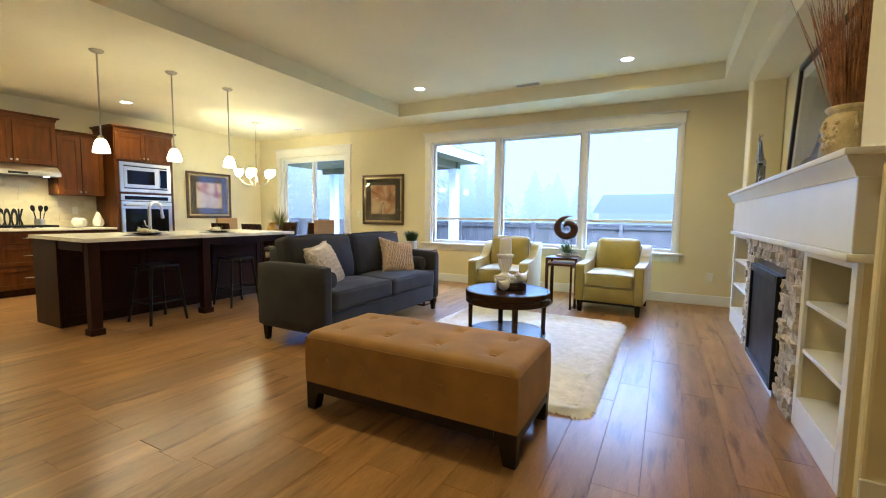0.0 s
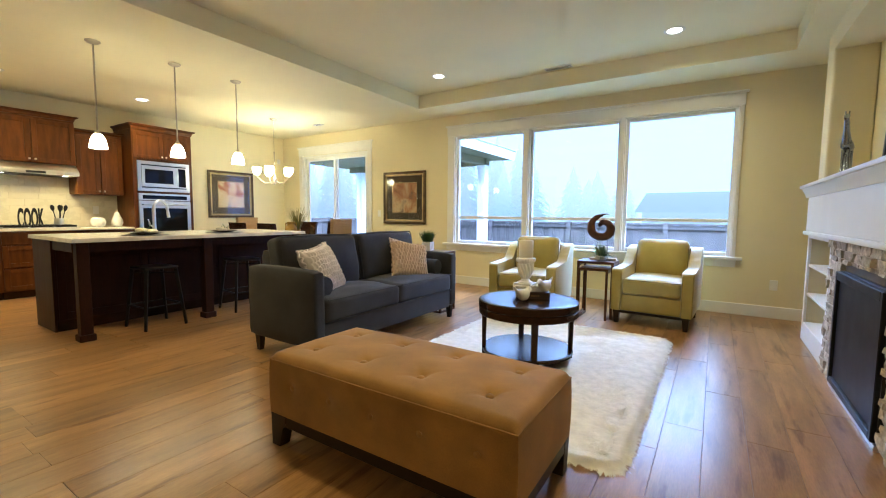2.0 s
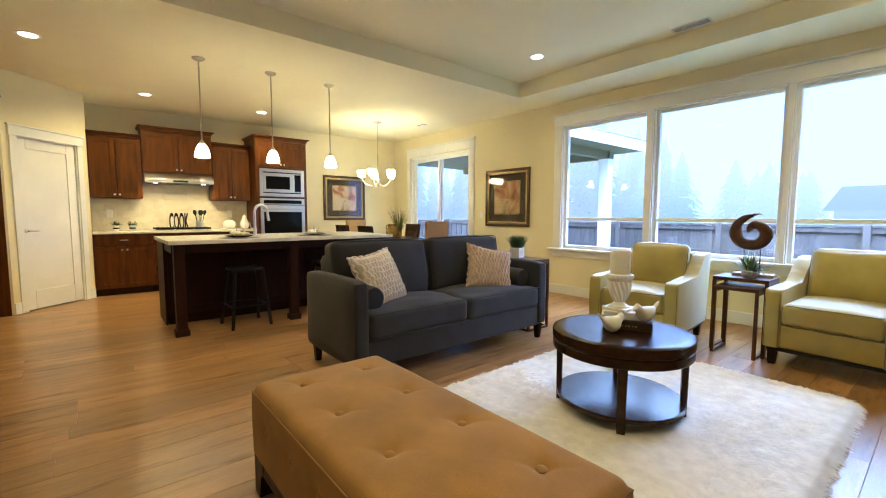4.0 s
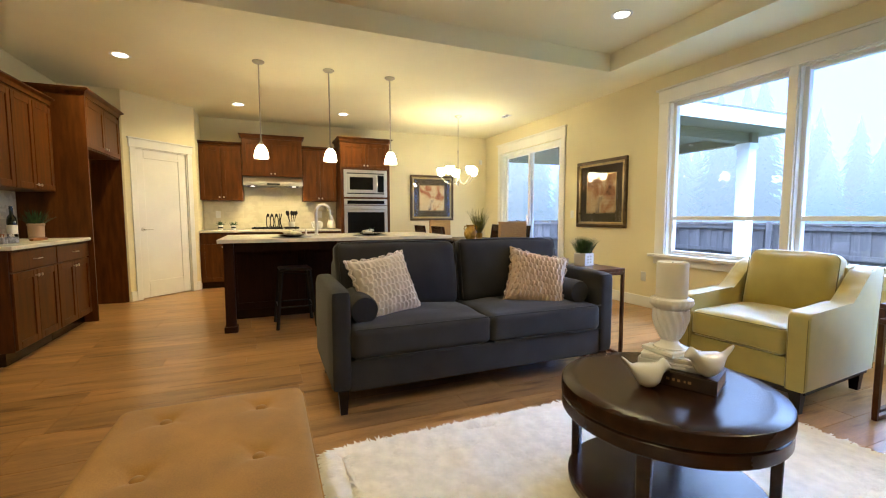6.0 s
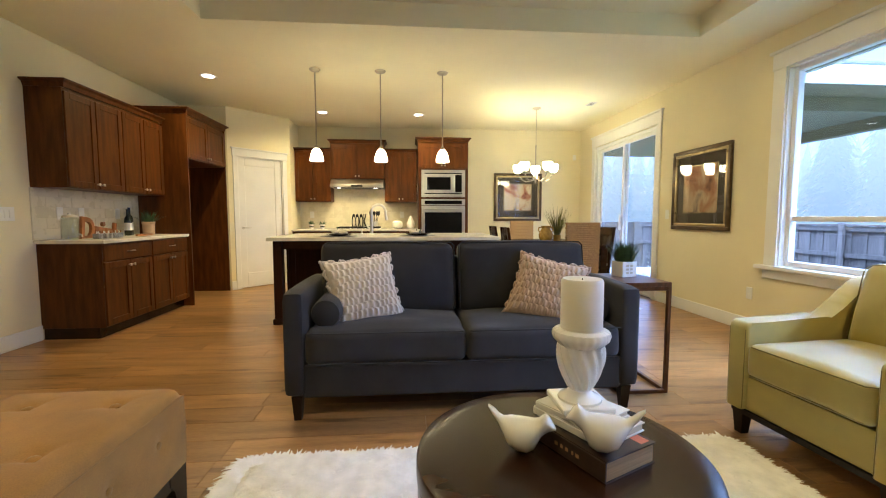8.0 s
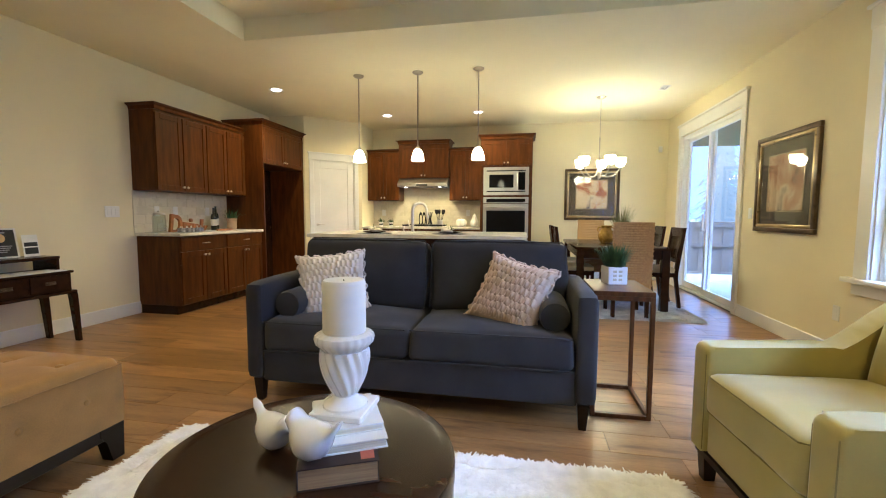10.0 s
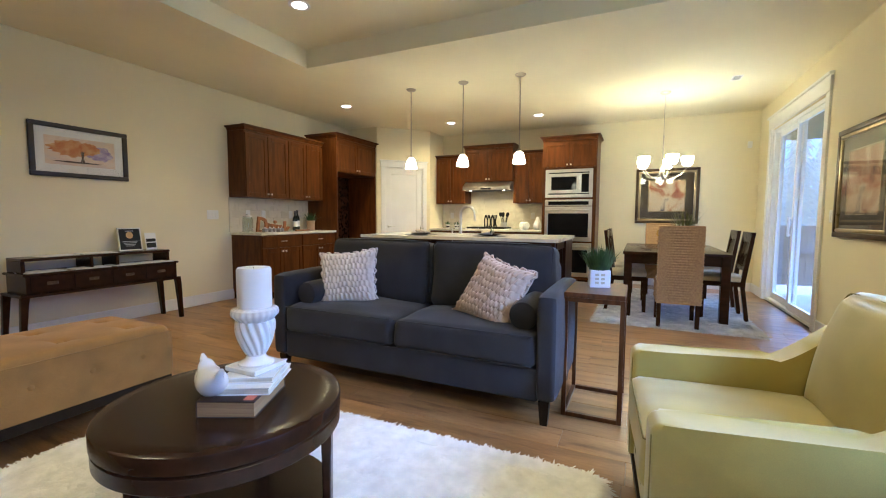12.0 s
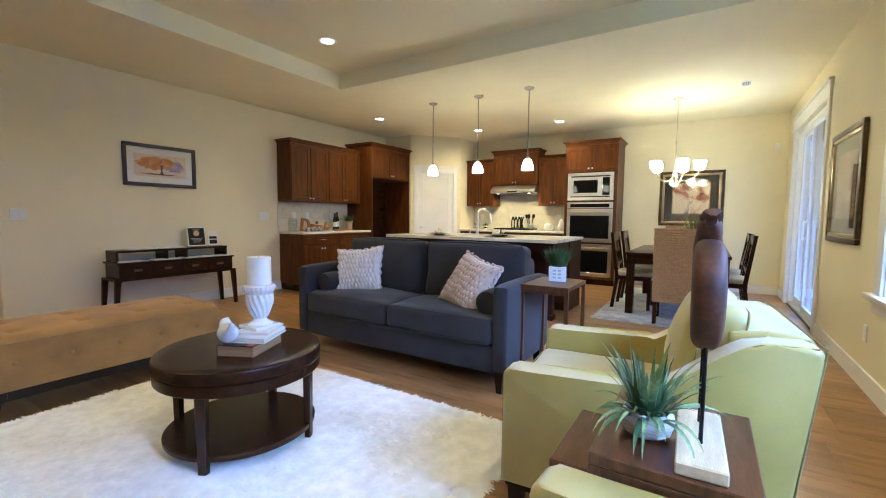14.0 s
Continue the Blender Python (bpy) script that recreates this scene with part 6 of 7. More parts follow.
for i in range(5):
    a0 = radians(140 - i * 13)
    r0 = .140 + .004 * i
    root = (-.02 + r0 * math.cos(a0), 0, 0.368 + r0 * math.sin(a0))
    tip = (root[0] + .075 - .004 * i, 0, root[2] + .050 - .012 * i)
    part("carved_fin", turn(tube(bmesh.new(), [root, ((root[0] + tip[0]) / 2, 0, (root[2] + tip[2]) / 2 + .012), tip], [.007, .0055, .0015], 8), Matrix.Diagonal((1, 3.2, 1, 1))), CARVED, sc)
for i in range(4):
    a0 = radians(486 - i * 12)
    root = (-.02 + .060 * math.cos(a0), 0, 0.368 + .060 * math.sin(a0))
    part("carved_fin", turn(tube(bmesh.new(), [root, (root[0] - .004, 0, root[2] - .022), (root[0] + .006, 0, root[2] - .046 + .004 * i)], [.011, .008, .002], 8), Matrix.Diagonal((1, 2.4, 1, 1))), CARVED, sc)

# ---- console table pieces ----
fr = thing("display_card", "black display card with an orange disc in a white frame", "picture")
fr.matrix_basis = pose(-2.86, 1.20, 0.76, 0, 0, 180) @ pose(0, 0, 0, -9, 0, 0)
b = bmesh.new()
for q in ((-.115, 0, .115, .012), (-.115, .233, .115, .245), (-.115, .012, -.103, .233), (.103, .012, .115, .233)):
    box(b, q[0], -.014, q[1], q[2], 0, q[3], 0.002)
part("frame", b, TRIM, fr)
part("card", block(-.103, -.008, .012, .103, -.002, .233), BLACK, fr)
part("disc", turn(turned([(0.036, 0), (0.036, 0.001)], 28), pose(0, -.0082, .165, 90, 0, 0)), surface("pale_orange_ink", (0.62, 0.38, 0.16), 0.6, bump=0), fr, "plain orange disc")
bars = bmesh.new()
for i in range(4):
    box(bars, -.075 + .01 * i, -.0092, .095 - i * .016, .075 - .012 * i, -.0082, .101 - i * .016)
box(bars, -.04, -.0092, .205, .04, -.0082, .213)
part("text_bars", bars, surface("grey_ink", (0.35, 0.35, 0.36), 0.6, bump=0), fr, "plain grey bars of small print")
br = thing("brochure", "small black and white brochure standing on the console", "brochure")
br.matrix_basis = pose(-3.07, 1.20, 0.76, 0, 0, 180) @ pose(0, 0, 0, -8, 0, 0)
part("sheet", block(-.058, -.006, 0, .058, 0, .185), BOOK_WHITE, br)
bb = bmesh.new()
box(bb, -.05, -.0072, .02, .05, -.0062, .075)
box(bb, -.05, -.0072, .085, .05, -.0062, .12)
part("picture_blocks", bb, BLACK, br, "plain dark picture blocks")
for x, y, z, a in ((-2.20, 1.24, 0.76, 4), (-2.52, 1.24, 0.76, -3), (-2.05, 1.34, 0.635, 6), (-2.40, 1.36, 0.635, -4), (-2.72, 1.36, 0.635, 3), (-3.00, 1.37, 0.635, -6)):
    ob = part("leaflet", block(-.14, -.10, 0, .14, .10, 0.006, 0.001), BOOK_WHITE)
    ob.matrix_basis = pose(x, y, z, 0, 0, a)
    tagged(ob, "white printed leaflet lying on the console", "leaflet", "leaflets on the console")

# ---- mantel ----
urn = thing("mantel_urn", "cream crackle-glazed urn with a grape relief and dried reeds", "vase", 0.86, 3.99, 1.455)
urn.matrix_basis = urn.matrix_basis @ Matrix.Diagonal((0.90, 0.90, 1.12, 1))
part("body", turned([(0.055, 0), (0.075, 0.008), (0.098, 0.06), (0.112, 0.12), (0.112, 0.165), (0.098, 0.20), (0.086, 0.212), (0.088, 0.222), (0.100, 0.230), (0.104, 0.240), (0.098, 0.246), (0.080, 0.240)], 40), CREAM_POT, urn)
rnd = random.Random(2)
for i in range(26):
    a = radians(205 + rnd.uniform(-26, 26))
    z = 0.10 + rnd.uniform(-.055, .075)
    g = bmesh.new()
    bmesh.ops.create_icosphere(g, subdivisions=1, radius=rnd.uniform(.010, .015))
    part("grape", turn(g, pose(.113 * math.cos(a), .113 * math.sin(a), z)), CREAM_POT, urn, "", 60)
for sd in (-1, 1):
    part("lug", tube(bmesh.new(), [(0, sd * .10, 0.20), (0, sd * .125, 0.195), (0, sd * .125, 0.15), (0, sd * .11, 0.14)], 0.009, 8), CREAM_POT, urn)
rd = bmesh.new()
for i in range(300):
    a, t = rnd.uniform(0, 2 * math.pi), rnd.random() ** .7 * .38
    ln = rnd.uniform(.40, .60)
    r0 = .07 * rnd.random()
    p0 = Vector((r0 * math.cos(a), r0 * math.sin(a), 0.20))
    dirv = Vector((math.sin(t) * math.cos(a), math.sin(t) * math.sin(a), math.cos(t)))
    p1 = p0 + dirv * ln * .6
    tube(rd, [p0, p1, p1 + (dirv + Vector((rnd.uniform(-.12, .12), rnd.uniform(-.12, .12), 0))) * ln * .4], [.0022, .0017, .0008], 4)
part("reeds", rd, REED, urn, "red-brown dried reeds", 60)

gi = bmesh.new()
for x, y in ((-.03, -.045), (-.03, .045), (.03, -.045), (.03, .045)):
    tube(gi, [(x * .6, y, 0), (x * .5, y * 1.0, .10), (x * .4, y * .9, .20)], [.007, .008, .013], 8)
tube(gi, [(0, -.06, .205), (0, -.02, .222), (0, .03, .235), (0, .055, .25)], [.022, .034, .036, .028], 12)
tube(gi, [(0, .04, .24), (0, .065, .32), (0, .085, .40), (0, .09, .42)], [.028, .018, .013, .013], 10)
tube(gi, [(0, .075, .425), (0, .105, .418), (0, .14, .395)], [.014, .016, .008], 10)
for x in (-.008, .008):
    tube(gi, [(x, .085, .43), (x * 1.3, .082, .455)], [.003, .004], 6)
go = part("giraffe_figurine", gi, surface("polished_gunmetal", (0.30, 0.33, 0.38), 0.14, 0.9, vary=0.2, bump=0.05), None, "", 60)
go.matrix_basis = pose(0.86, 6.20, 1.455, 0, 0, 160) @ Matrix.Scale(1.12, 4)
tagged(go, "polished gunmetal giraffe figurine on the mantel", "figurine")
bowl = thing("wooden_bowl", "small dark wooden bowl on the bookcase shelf", "bowl", 0.95, 3.80, 0.72)
part("bowl", turned([(0.03, 0), (0.06, 0.012), (0.085, 0.04), (0.088, 0.05), (0.08, 0.045), (0.05, 0.016), (0.01, 0.012)], 28), CARVED, bowl)

# ---- kitchen pieces ----
def lettered(text, size, thick, material, name, label, m):
    """A standing word in the built-in letters."""
    cu = bpy.data.curves.new(name, "FONT")
    cu.offset = 0.006
    cu.body, cu.size, cu.extrude, cu.align_x, cu.bevel_depth = text, size, thick, "LEFT", 0.0015
    tmp = new(name, cu)
    bpy.context.view_layer.update()
    me = bpy.data.meshes.new_from_object(tmp.evaluated_get(bpy.context.evaluated_depsgraph_get()))
    bpy.data.objects.remove(tmp)
    me.materials.clear()
    me.materials.append(material)
    ob = new(name, me)
    ob.matrix_basis = m
    return tagged(ob, label, "sign")


lettered("Drink", 0.30, 0.012, CORK, "word_sign", "orange-brown wooden word sign reading Drink", pose(-4.42, 1.27, 0.916, 90, 0, 180) @ Matrix(((1, 0.25, 0, 0), (0, 1, 0, 0), (0, 0, 1, 0), (0, 0, 0, 1))))
lettered("COOK", 0.27, 0.010, BLACK, "word_sign", "black word sign reading COOK behind the cooktop", pose(-7.98, 3.38, 0.916, 90, 0, 90) @ Matrix.Diagonal((0.33, 1.40, 1, 1)))
jar = thing("glass_jar", "clear glass drinks jar with a tap", "jar", -4.24, 1.33, 0.915)
part("vessel", turned([(0.055, 0), (0.065, 0.006), (0.068, 0.02), (0.068, 0.18), (0.060, 0.20), (0.055, 0.205), (0.052, 0.20), (0.060, 0.17), (0.062, 0.02), (0.02, 0.012)], 28), clear_glass("jar_glass", (0.93, 0.96, 0.95)), jar)
part("lid", turned([(0.057, 0.205), (0.06, 0.212), (0.05, 0.225), (0.012, 0.232), (0.012, 0.25)], 24), NICKEL, jar)
part("tap", tube(bmesh.new(), [(0, .066, .05), (0, .095, .05), (0, .10, .03)], .008, 8), NICKEL, jar)
for i, (dx, dy) in enumerate(((0, 0), (.075, .01), (.15, 0), (.225, .015), (.30, 0))):
    w = thing("wrapped_favor", "small grey foil-wrapped box on the drinks bar", "box", -4.45 - dx, 1.42 + dy, 0.915, 12 * i, "foil-wrapped boxes")
    part("box", block(-.03, -.03, 0, .03, .03, .05, 0.006, 2), GREY_FOIL, w)
    part("bow", tube(bmesh.new(), [(-.02, 0, .05), (-.012, 0, .07), (0, 0, .055), (.012, 0, .07), (.02, 0, .05)], .004, 6), BOOK_WHITE, w)
for i, (x, y, h) in enumerate(((-5.22, 1.22, .30), (-5.31, 1.18, .32))):
    w = thing("wine_bottle", "dark glass wine bottle with a white label", "bottle", x, y, 0.915, 0, "wine bottles")
    part("glass", turned([(0.034, 0), (0.037, 0.005), (0.037, h * .58), (0.030, h * .68), (0.014, h * .76), (0.013, h * .97), (0.016, h * .975), (0.016, h)], 24), BOTTLE, w)
    part("paper_label", turned([(0.0375, h * .2), (0.0378, h * .2), (0.0378, h * .48), (0.0375, h * .48)], 24), BOOK_WHITE, w)
bd = thing("serving_board", "curved wooden serving board on the drinks bar", "board", -5.17, 1.42, 0.915, 8)
o = [(-.17, -.03), (-.08, -.06), (.05, -.05), (.16, -.02), (.17, .01), (.06, .045), (-.06, .055), (-.16, .03)]
part("board", ease(prism(bmesh.new(), o, 0, .022), .004, 1), CORK, bd)
hp = thing("herb_crock", "green herbs in a pale terracotta crock", "plant", -5.50, 1.28, 0.915)
part("crock", turned([(0.058, 0), (0.062, 0.01), (0.064, 0.13), (0.070, 0.135), (0.070, 0.155), (0.062, 0.155), (0.058, 0.12)], 28), TERRACOTTA, hp)
part("foliage", blades(110, 0.17, 0.006, 0.9, 9, 0.6, 0.05, 0.13), LEAF, hp, "", 180)
for y in (2.70, 2.89):
    h = thing("potted_herb", "small green herb in a striped black and white pot", "plant", -7.78, y, 0.915, 0, "herb pots")
    part("pot", turned([(0.032, 0), (0.034, 0.006), (0.040, 0.085), (0.036, 0.085), (0.033, 0.07)], 24), CERAMIC, h)
    part("stripe", turned([(0.0365, 0.03), (0.0372, 0.03), (0.0385, 0.052), (0.0378, 0.052)], 24), BLACK, h)
    part("foliage", blades(60, 0.085, 0.006, 1.3, int(y * 100), 0.7, 0.03, 0.07), LEAF, h, "", 180)
pu = thing("ceramic_apple", "white ceramic apple on the range counter", "figurine", -7.80, 4.22, 0.915)
part("body", turned([(0.03, 0.004), (0.055, 0), (0.085, 0.03), (0.096, 0.075), (0.086, 0.12), (0.055, 0.145), (0.025, 0.138), (0.008, 0.128)], 40, flute=8, depth=0.03), CERAMIC, pu)
part("stalk", tube(bmesh.new(), [(0, 0, .128), (.006, 0, .15), (.014, 0, .165)], [.007, .006, .007], 8), CERAMIC, pu)
pe = thing("ceramic_pear", "white ceramic pear on the range counter", "figurine", -7.80, 4.46, 0.915)
part("body", turned([(0.025, 0), (0.055, 0.012), (0.076, 0.055), (0.072, 0.10), (0.050, 0.15), (0.034, 0.19), (0.028, 0.215), (0.015, 0.23), (0.005, 0.232)], 32), CERAMIC, pe)
part("stalk", tube(bmesh.new(), [(0, 0, .228), (.004, 0, .25)], .004, 6), CERAMIC, pe)
ut = thing("utensil_crock", "steel crock of black cooking utensils", "utensils", -7.93, 3.80, 0.915)
part("crock", turned([(0.05, 0), (0.055, 0.005), (0.055, 0.13), (0.05, 0.13), (0.048, 0.01)], 24), STEEL, ut)
for i in range(5):
    a = i * 1.3
    tx, ty = .05 * math.cos(a), .07 * math.sin(a)
    u = bmesh.new()
    tube(u, [(tx * .3, ty * .3, .02), (tx, ty, .24)], .005, 6)
    tube(u, [(tx, ty, .23), (tx * 1.05, ty * 1.1, .26), (tx * 1.15, ty * 1.2, .30), (tx * 1.2, ty * 1.25, .32)], [.006, .022, .024, .008], 10, .35)
    part("utensil", u, BLACK, ut)


def place_setting(x, y):
    p = thing("place_setting", "dark plate with a folded cream napkin on a placemat", "place setting", x, y, 0.915, 90, "island place settings")
    part("placemat", turned([(0.20, 0), (0.20, 0.003)], 40), BLACK, p)
    part("plate", turned([(0.07, 0.003), (0.08, 0.006), (0.135, 0.020), (0.140, 0.023), (0.13, 0.020), (0.075, 0.010), (0.02, 0.009)], 40), BOTTLE, p)
    n = bmesh.new()
    rnd = random.Random(int(y * 10))
    for i in range(5):
        o = pad(rnd.uniform(-.05, .05), rnd.uniform(-.04, .04), .030 + .006 * i, .10, .06, .022, .01, 4, (0, 0, .008))
        me = bpy.data.meshes.new("t")
        turn(o, pose(0, 0, 0, rnd.uniform(-8, 8), rnd.uniform(-8, 8), rnd.uniform(-50, 50)))
        o.to_mesh(me)
        o.free()
        n.from_mesh(me)
        bpy.data.meshes.remove(me)
    part("napkin", n, SEAT_CLOTH, p)
    part("sprig", blades(14, 0.08, 0.006, 1.4, int(y * 7), .6, .03, .03), LEAF, p, "", 180)
    return p


place_setting(-4.84, 3.65)
place_setting(-4.92, 4.52)

# ---- dining table pieces ----
jg = thing("ceramic_jug", "mustard glazed two-handled jug", "jug", -6.20, 6.44, 0.76)
part("body", turned([(0.05, 0), (0.07, 0.01), (0.098, 0.06), (0.105, 0.10), (0.092, 0.15), (0.065, 0.185), (0.060, 0.21), (0.072, 0.235), (0.068, 0.238), (0.05, 0.21)], 36), JUG_GLAZE, jg)
for sd in (-1, 1):
    part("handle", tube(bmesh.new(), [(0, sd * .06, .215), (0, sd * .105, .215), (0, sd * .115, .17), (0, sd * .088, .145)], .010, 8), JUG_GLAZE, jg)
dp = thing("dried_grass", "tall yellow-green grass in a small mustard pot", "plant", -6.28, 6.64, 0.76)
part("pot", turned([(0.04, 0), (0.05, 0.01), (0.056, 0.10), (0.050, 0.10), (0.045, 0.08)], 24), JUG_GLAZE, dp)
part("grass_tuft", blades(130, 0.46, 0.0045, 0.5, 21, 0.8, 0.035, 0.08), LEAF_DRY, dp, "", 180)


# ---- switches and outlets ----
def wall_plate(name, label, m, w=0.075, h=0.118, gangs=1, outlet=False):
    s = thing(name, label, "switch" if not outlet else "outlet")
    s.matrix_basis = m
    part("plate", block(-w / 2, -.007, -h / 2, w / 2, 0, h / 2, 0.003), PLASTIC, s)
    for g in range(gangs):
        x = (g - (gangs - 1) / 2) * .046
        if outlet:
            for z in (-.02, .02):
                part("socket", block(x - .016, -.009, z - .013, x + .016, -.007, z + .013, 0.001), PLASTIC, s)
        else:
            part("rocker", block(x - .016, -.011, -.033, x + .016, -.007, .033, 0.001), PLASTIC, s)


wall_plate("light_switch", "white double rocker switch plate", pose(-1.23, BACK_Y, 1.15, 0, 0, 180), .118, .118, 2)
wall_plate("light_switch", "white triple rocker switch plate by the drinks bar", pose(-3.93, BACK_Y, 1.15, 0, 0, 180), .165, .118, 3)
wall_plate("light_switch", "white rocker switch plate by the sliding door", pose(-5.32, WIN_Y, 1.16), .075, .118, 1)
wall_plate("power_outlet", "white outlet plate under the window", pose(-3.95, WIN_Y, 0.38), outlet=True)
wall_plate("power_outlet", "white outlet plate on the window wall", pose(0.62, WIN_Y, 0.38), outlet=True)
for x in (4.47, 4.74, 5.28):
    wall_plate("power_outlet", "white outlet plate on the bar backsplash", pose(-x, BACK_Y + .012, 1.16, 0, 0, 180), outlet=True)
for y in (2.64, 4.30):
    wall_plate("power_outlet", "white outlet plate on the range backsplash", pose(KIT_X + .012, y, 1.17, 0, 0, 90), outlet=True)
sn = thing("alarm_sensor", "small white alarm sensor high on the wall", "sensor", KIT_X, 7.62, 2.27, 90)
part("housing", block(-.03, -.035, -.05, .03, 0, .05, 0.01, 2), PLASTIC, sn)

# ---- outdoors ----
GZ = -0.75
gr = bmesh.new()
box(gr, -400, -150, GZ - 1, 400, 600, GZ)
structure("ground", gr, LAWN, "wet winter lawn", "ground")
structure("patio", block(-9.6, WIN_Y + .15, GZ, -3.9, 11.6, -0.05, 0.01), CONCRETE, "pale concrete patio slab", "patio")
structure("outer_wall", block(KIT_X - .4, HALL_Y - .4, GZ, KIT_X - .2, WIN_Y + .15, 3.3), CONCRETE, "outside face of the house", "wall")
structure("foundation", block(KIT_X - .15, WIN_Y + .14, GZ, RIGHT_X + .15, WIN_Y + .16, -.02), CONCRETE, "concrete foundation under the wall", "wall")
pc = thing("patio_cover", "covered patio roof with a tan soffit and white fascia", "patio roof")
EX, EY = -4.25, 11.45
part("soffit", block(-9.6, WIN_Y + .16, 2.52, EX, EY, 2.56), SOFFIT, pc)
for q in ((-9.6, EY, EX + .03, EY + .03), (EX, WIN_Y + .16, EX + .03, EY)):
    part("fascia", block(q[0], q[1], 2.50, q[2], q[3], 2.72, 0.003), VINYL, pc)
for q in ((-9.3, 10.92, EX - .45, 11.08), (-4.91, WIN_Y + .16, -4.75, 10.92)):
    part("beam", block(q[0], q[1], 2.36, q[2], q[3], 2.52), SOFFIT, pc)
for x in (-4.83, -8.9):
    po = bmesh.new()
    box(po, x - .10, 10.90, -.05, x + .10, 11.10, 2.36, 0.006)
    box(po, x - .12, 10.88, 2.26, x + .12, 11.12, 2.355, 0.004)
    box(po, x - .12, 10.88, -.05, x + .12, 11.12, 0.12, 0.004)
    part("post", po, VINYL, pc)
for i in range(14):
    o0, o1 = i * .20, (i + 1) * .20 + .03
    z0, z1 = 2.72 + i * .075, 2.72 + (i + 1) * .075 + .012
    s = bmesh.new()
    a = [(-9.6, EY + .05 - o0, z0), (EX + .05 - o0, EY + .05 - o0, z0), (EX + .05 - o0, WIN_Y + .16, z0)]
    b = [(-9.6, EY + .05 - o1, z1), (EX + .05 - o1, EY + .05 - o1, z1), (EX + .05 - o1, WIN_Y + .16, z1)]
    va, vb = [s.verts.new(p) for p in a], [s.verts.new(p) for p in b]
    vc = [s.verts.new((p[0], p[1], p[2] - .018)) for p in a]
    for j in range(2):
        s.faces.new((va[j], va[j + 1], vb[j + 1], vb[j]))
        s.faces.new((vc[j], vc[j + 1], va[j + 1], va[j]))
    part("shingle_course", s, SHINGLE, pc, "", 0)


ev = thing("house_eave", "deep roof eave over the windows with a white fascia", "eave")
part("soffit", block(EX + .04, WIN_Y + .16, 2.60, RIGHT_X + .6, WIN_Y + .72, 2.64), SOFFIT, ev)
part("fascia", block(EX + .04, WIN_Y + .72, 2.585, RIGHT_X + .6, WIN_Y + .75, 2.78, 0.003), VINYL, ev)
part("roof_deck", slab(bmesh.new(), [(WIN_Y + .10, 3.05), (WIN_Y + .80, 2.785), (WIN_Y + .80, 2.80), (WIN_Y + .10, 3.07)], "x", EX + .04, RIGHT_X + .6), SHINGLE, ev, "", 0)


def fence(x0, y0, x1, y1, top):
    f = thing("wood_fence", "weathered cedar board fence with rails and posts", "fence", x0, y0, GZ, math.degrees(math.atan2(y1 - y0, x1 - x0)), "yard fences")
    ln = math.hypot(x1 - x0, y1 - y0)
    h = top - GZ
    n = int(ln / .15)
    bm = block(-.079, 0, 0.03, .079, .018, h - .06)
    first = part("board", bm, CEDAR, f, "", 0)
    first.location = (.075, 0, 0)
    for i in range(1, n):
        ob = new("board", first.data)
        ob.parent = f
        ob.location = (.075 + i * .15, .019 * (i % 2), 0.008 * math.sin(i * 2.3))
    for z in (0.30, h * .62, h - .12):
        part("rail", block(0, -.04, z - .045, ln, 0, z + .045), CEDAR, f, "", 0)
    part("cap_rail", block(0, -.06, h - .06, ln, .06, h - .02), CEDAR, f, "", 0)
    for i in range(int(ln / 2.4) + 1):
        part("post", block(i * 2.4 - .05, -.10, 0, i * 2.4 + .05, -.03, h), CEDAR, f, "", 0)


fence(-13.0, 13.5, 9.0, 13.5, 1.0)
fence(-13.0, 2.0, -13.0, 13.5, 1.0)


def conifer(name, high, wide, seed, material):
    rnd = random.Random(seed)
    c = thing(name, "tall conifer with fog haze painted as glow", "tree", group="foggy conifers")
    part("trunk", turned([(high * .018, 0), (high * .012, high * .5), (high * .002, high * .98)], 7), material, c)
    bm = bmesh.new()
    levels = 64
    for l in range(levels):
        t = l / (levels - 1)
        z = high * (.08 + .9 * t)
        r = wide * (1 - t) ** .85 * rnd.uniform(.7, 1.15) + .08
        for b in range(20):
            a = 2 * math.pi * (b + rnd.random()) / 20
            rr = r * rnd.uniform(.35, 1.15)
            w = rr * .10 + .05
            ca, sa = math.cos(a), math.sin(a)
            prev = None
            for k, (f, dz, ww) in enumerate(((0, .04, .5), (.45, 0.0, 1), (.8, -.05, .8), (1, -.13, .08))):
                zz = z + dz * high * .35 + rnd.uniform(-.16, .16)
                p = (bm.verts.new((ca * rr * f - sa * w * ww, sa * rr * f + ca * w * ww, zz - .06 * w)), bm.verts.new((ca * rr * f + sa * w * ww, sa * rr * f - ca * w * ww, zz - .06 * w)))
                if prev:
                    bm.faces.new((prev[0], prev[1], p[1], p[0]))
                prev = p
    part("crown", bm, material, c, "", 0)
    return c


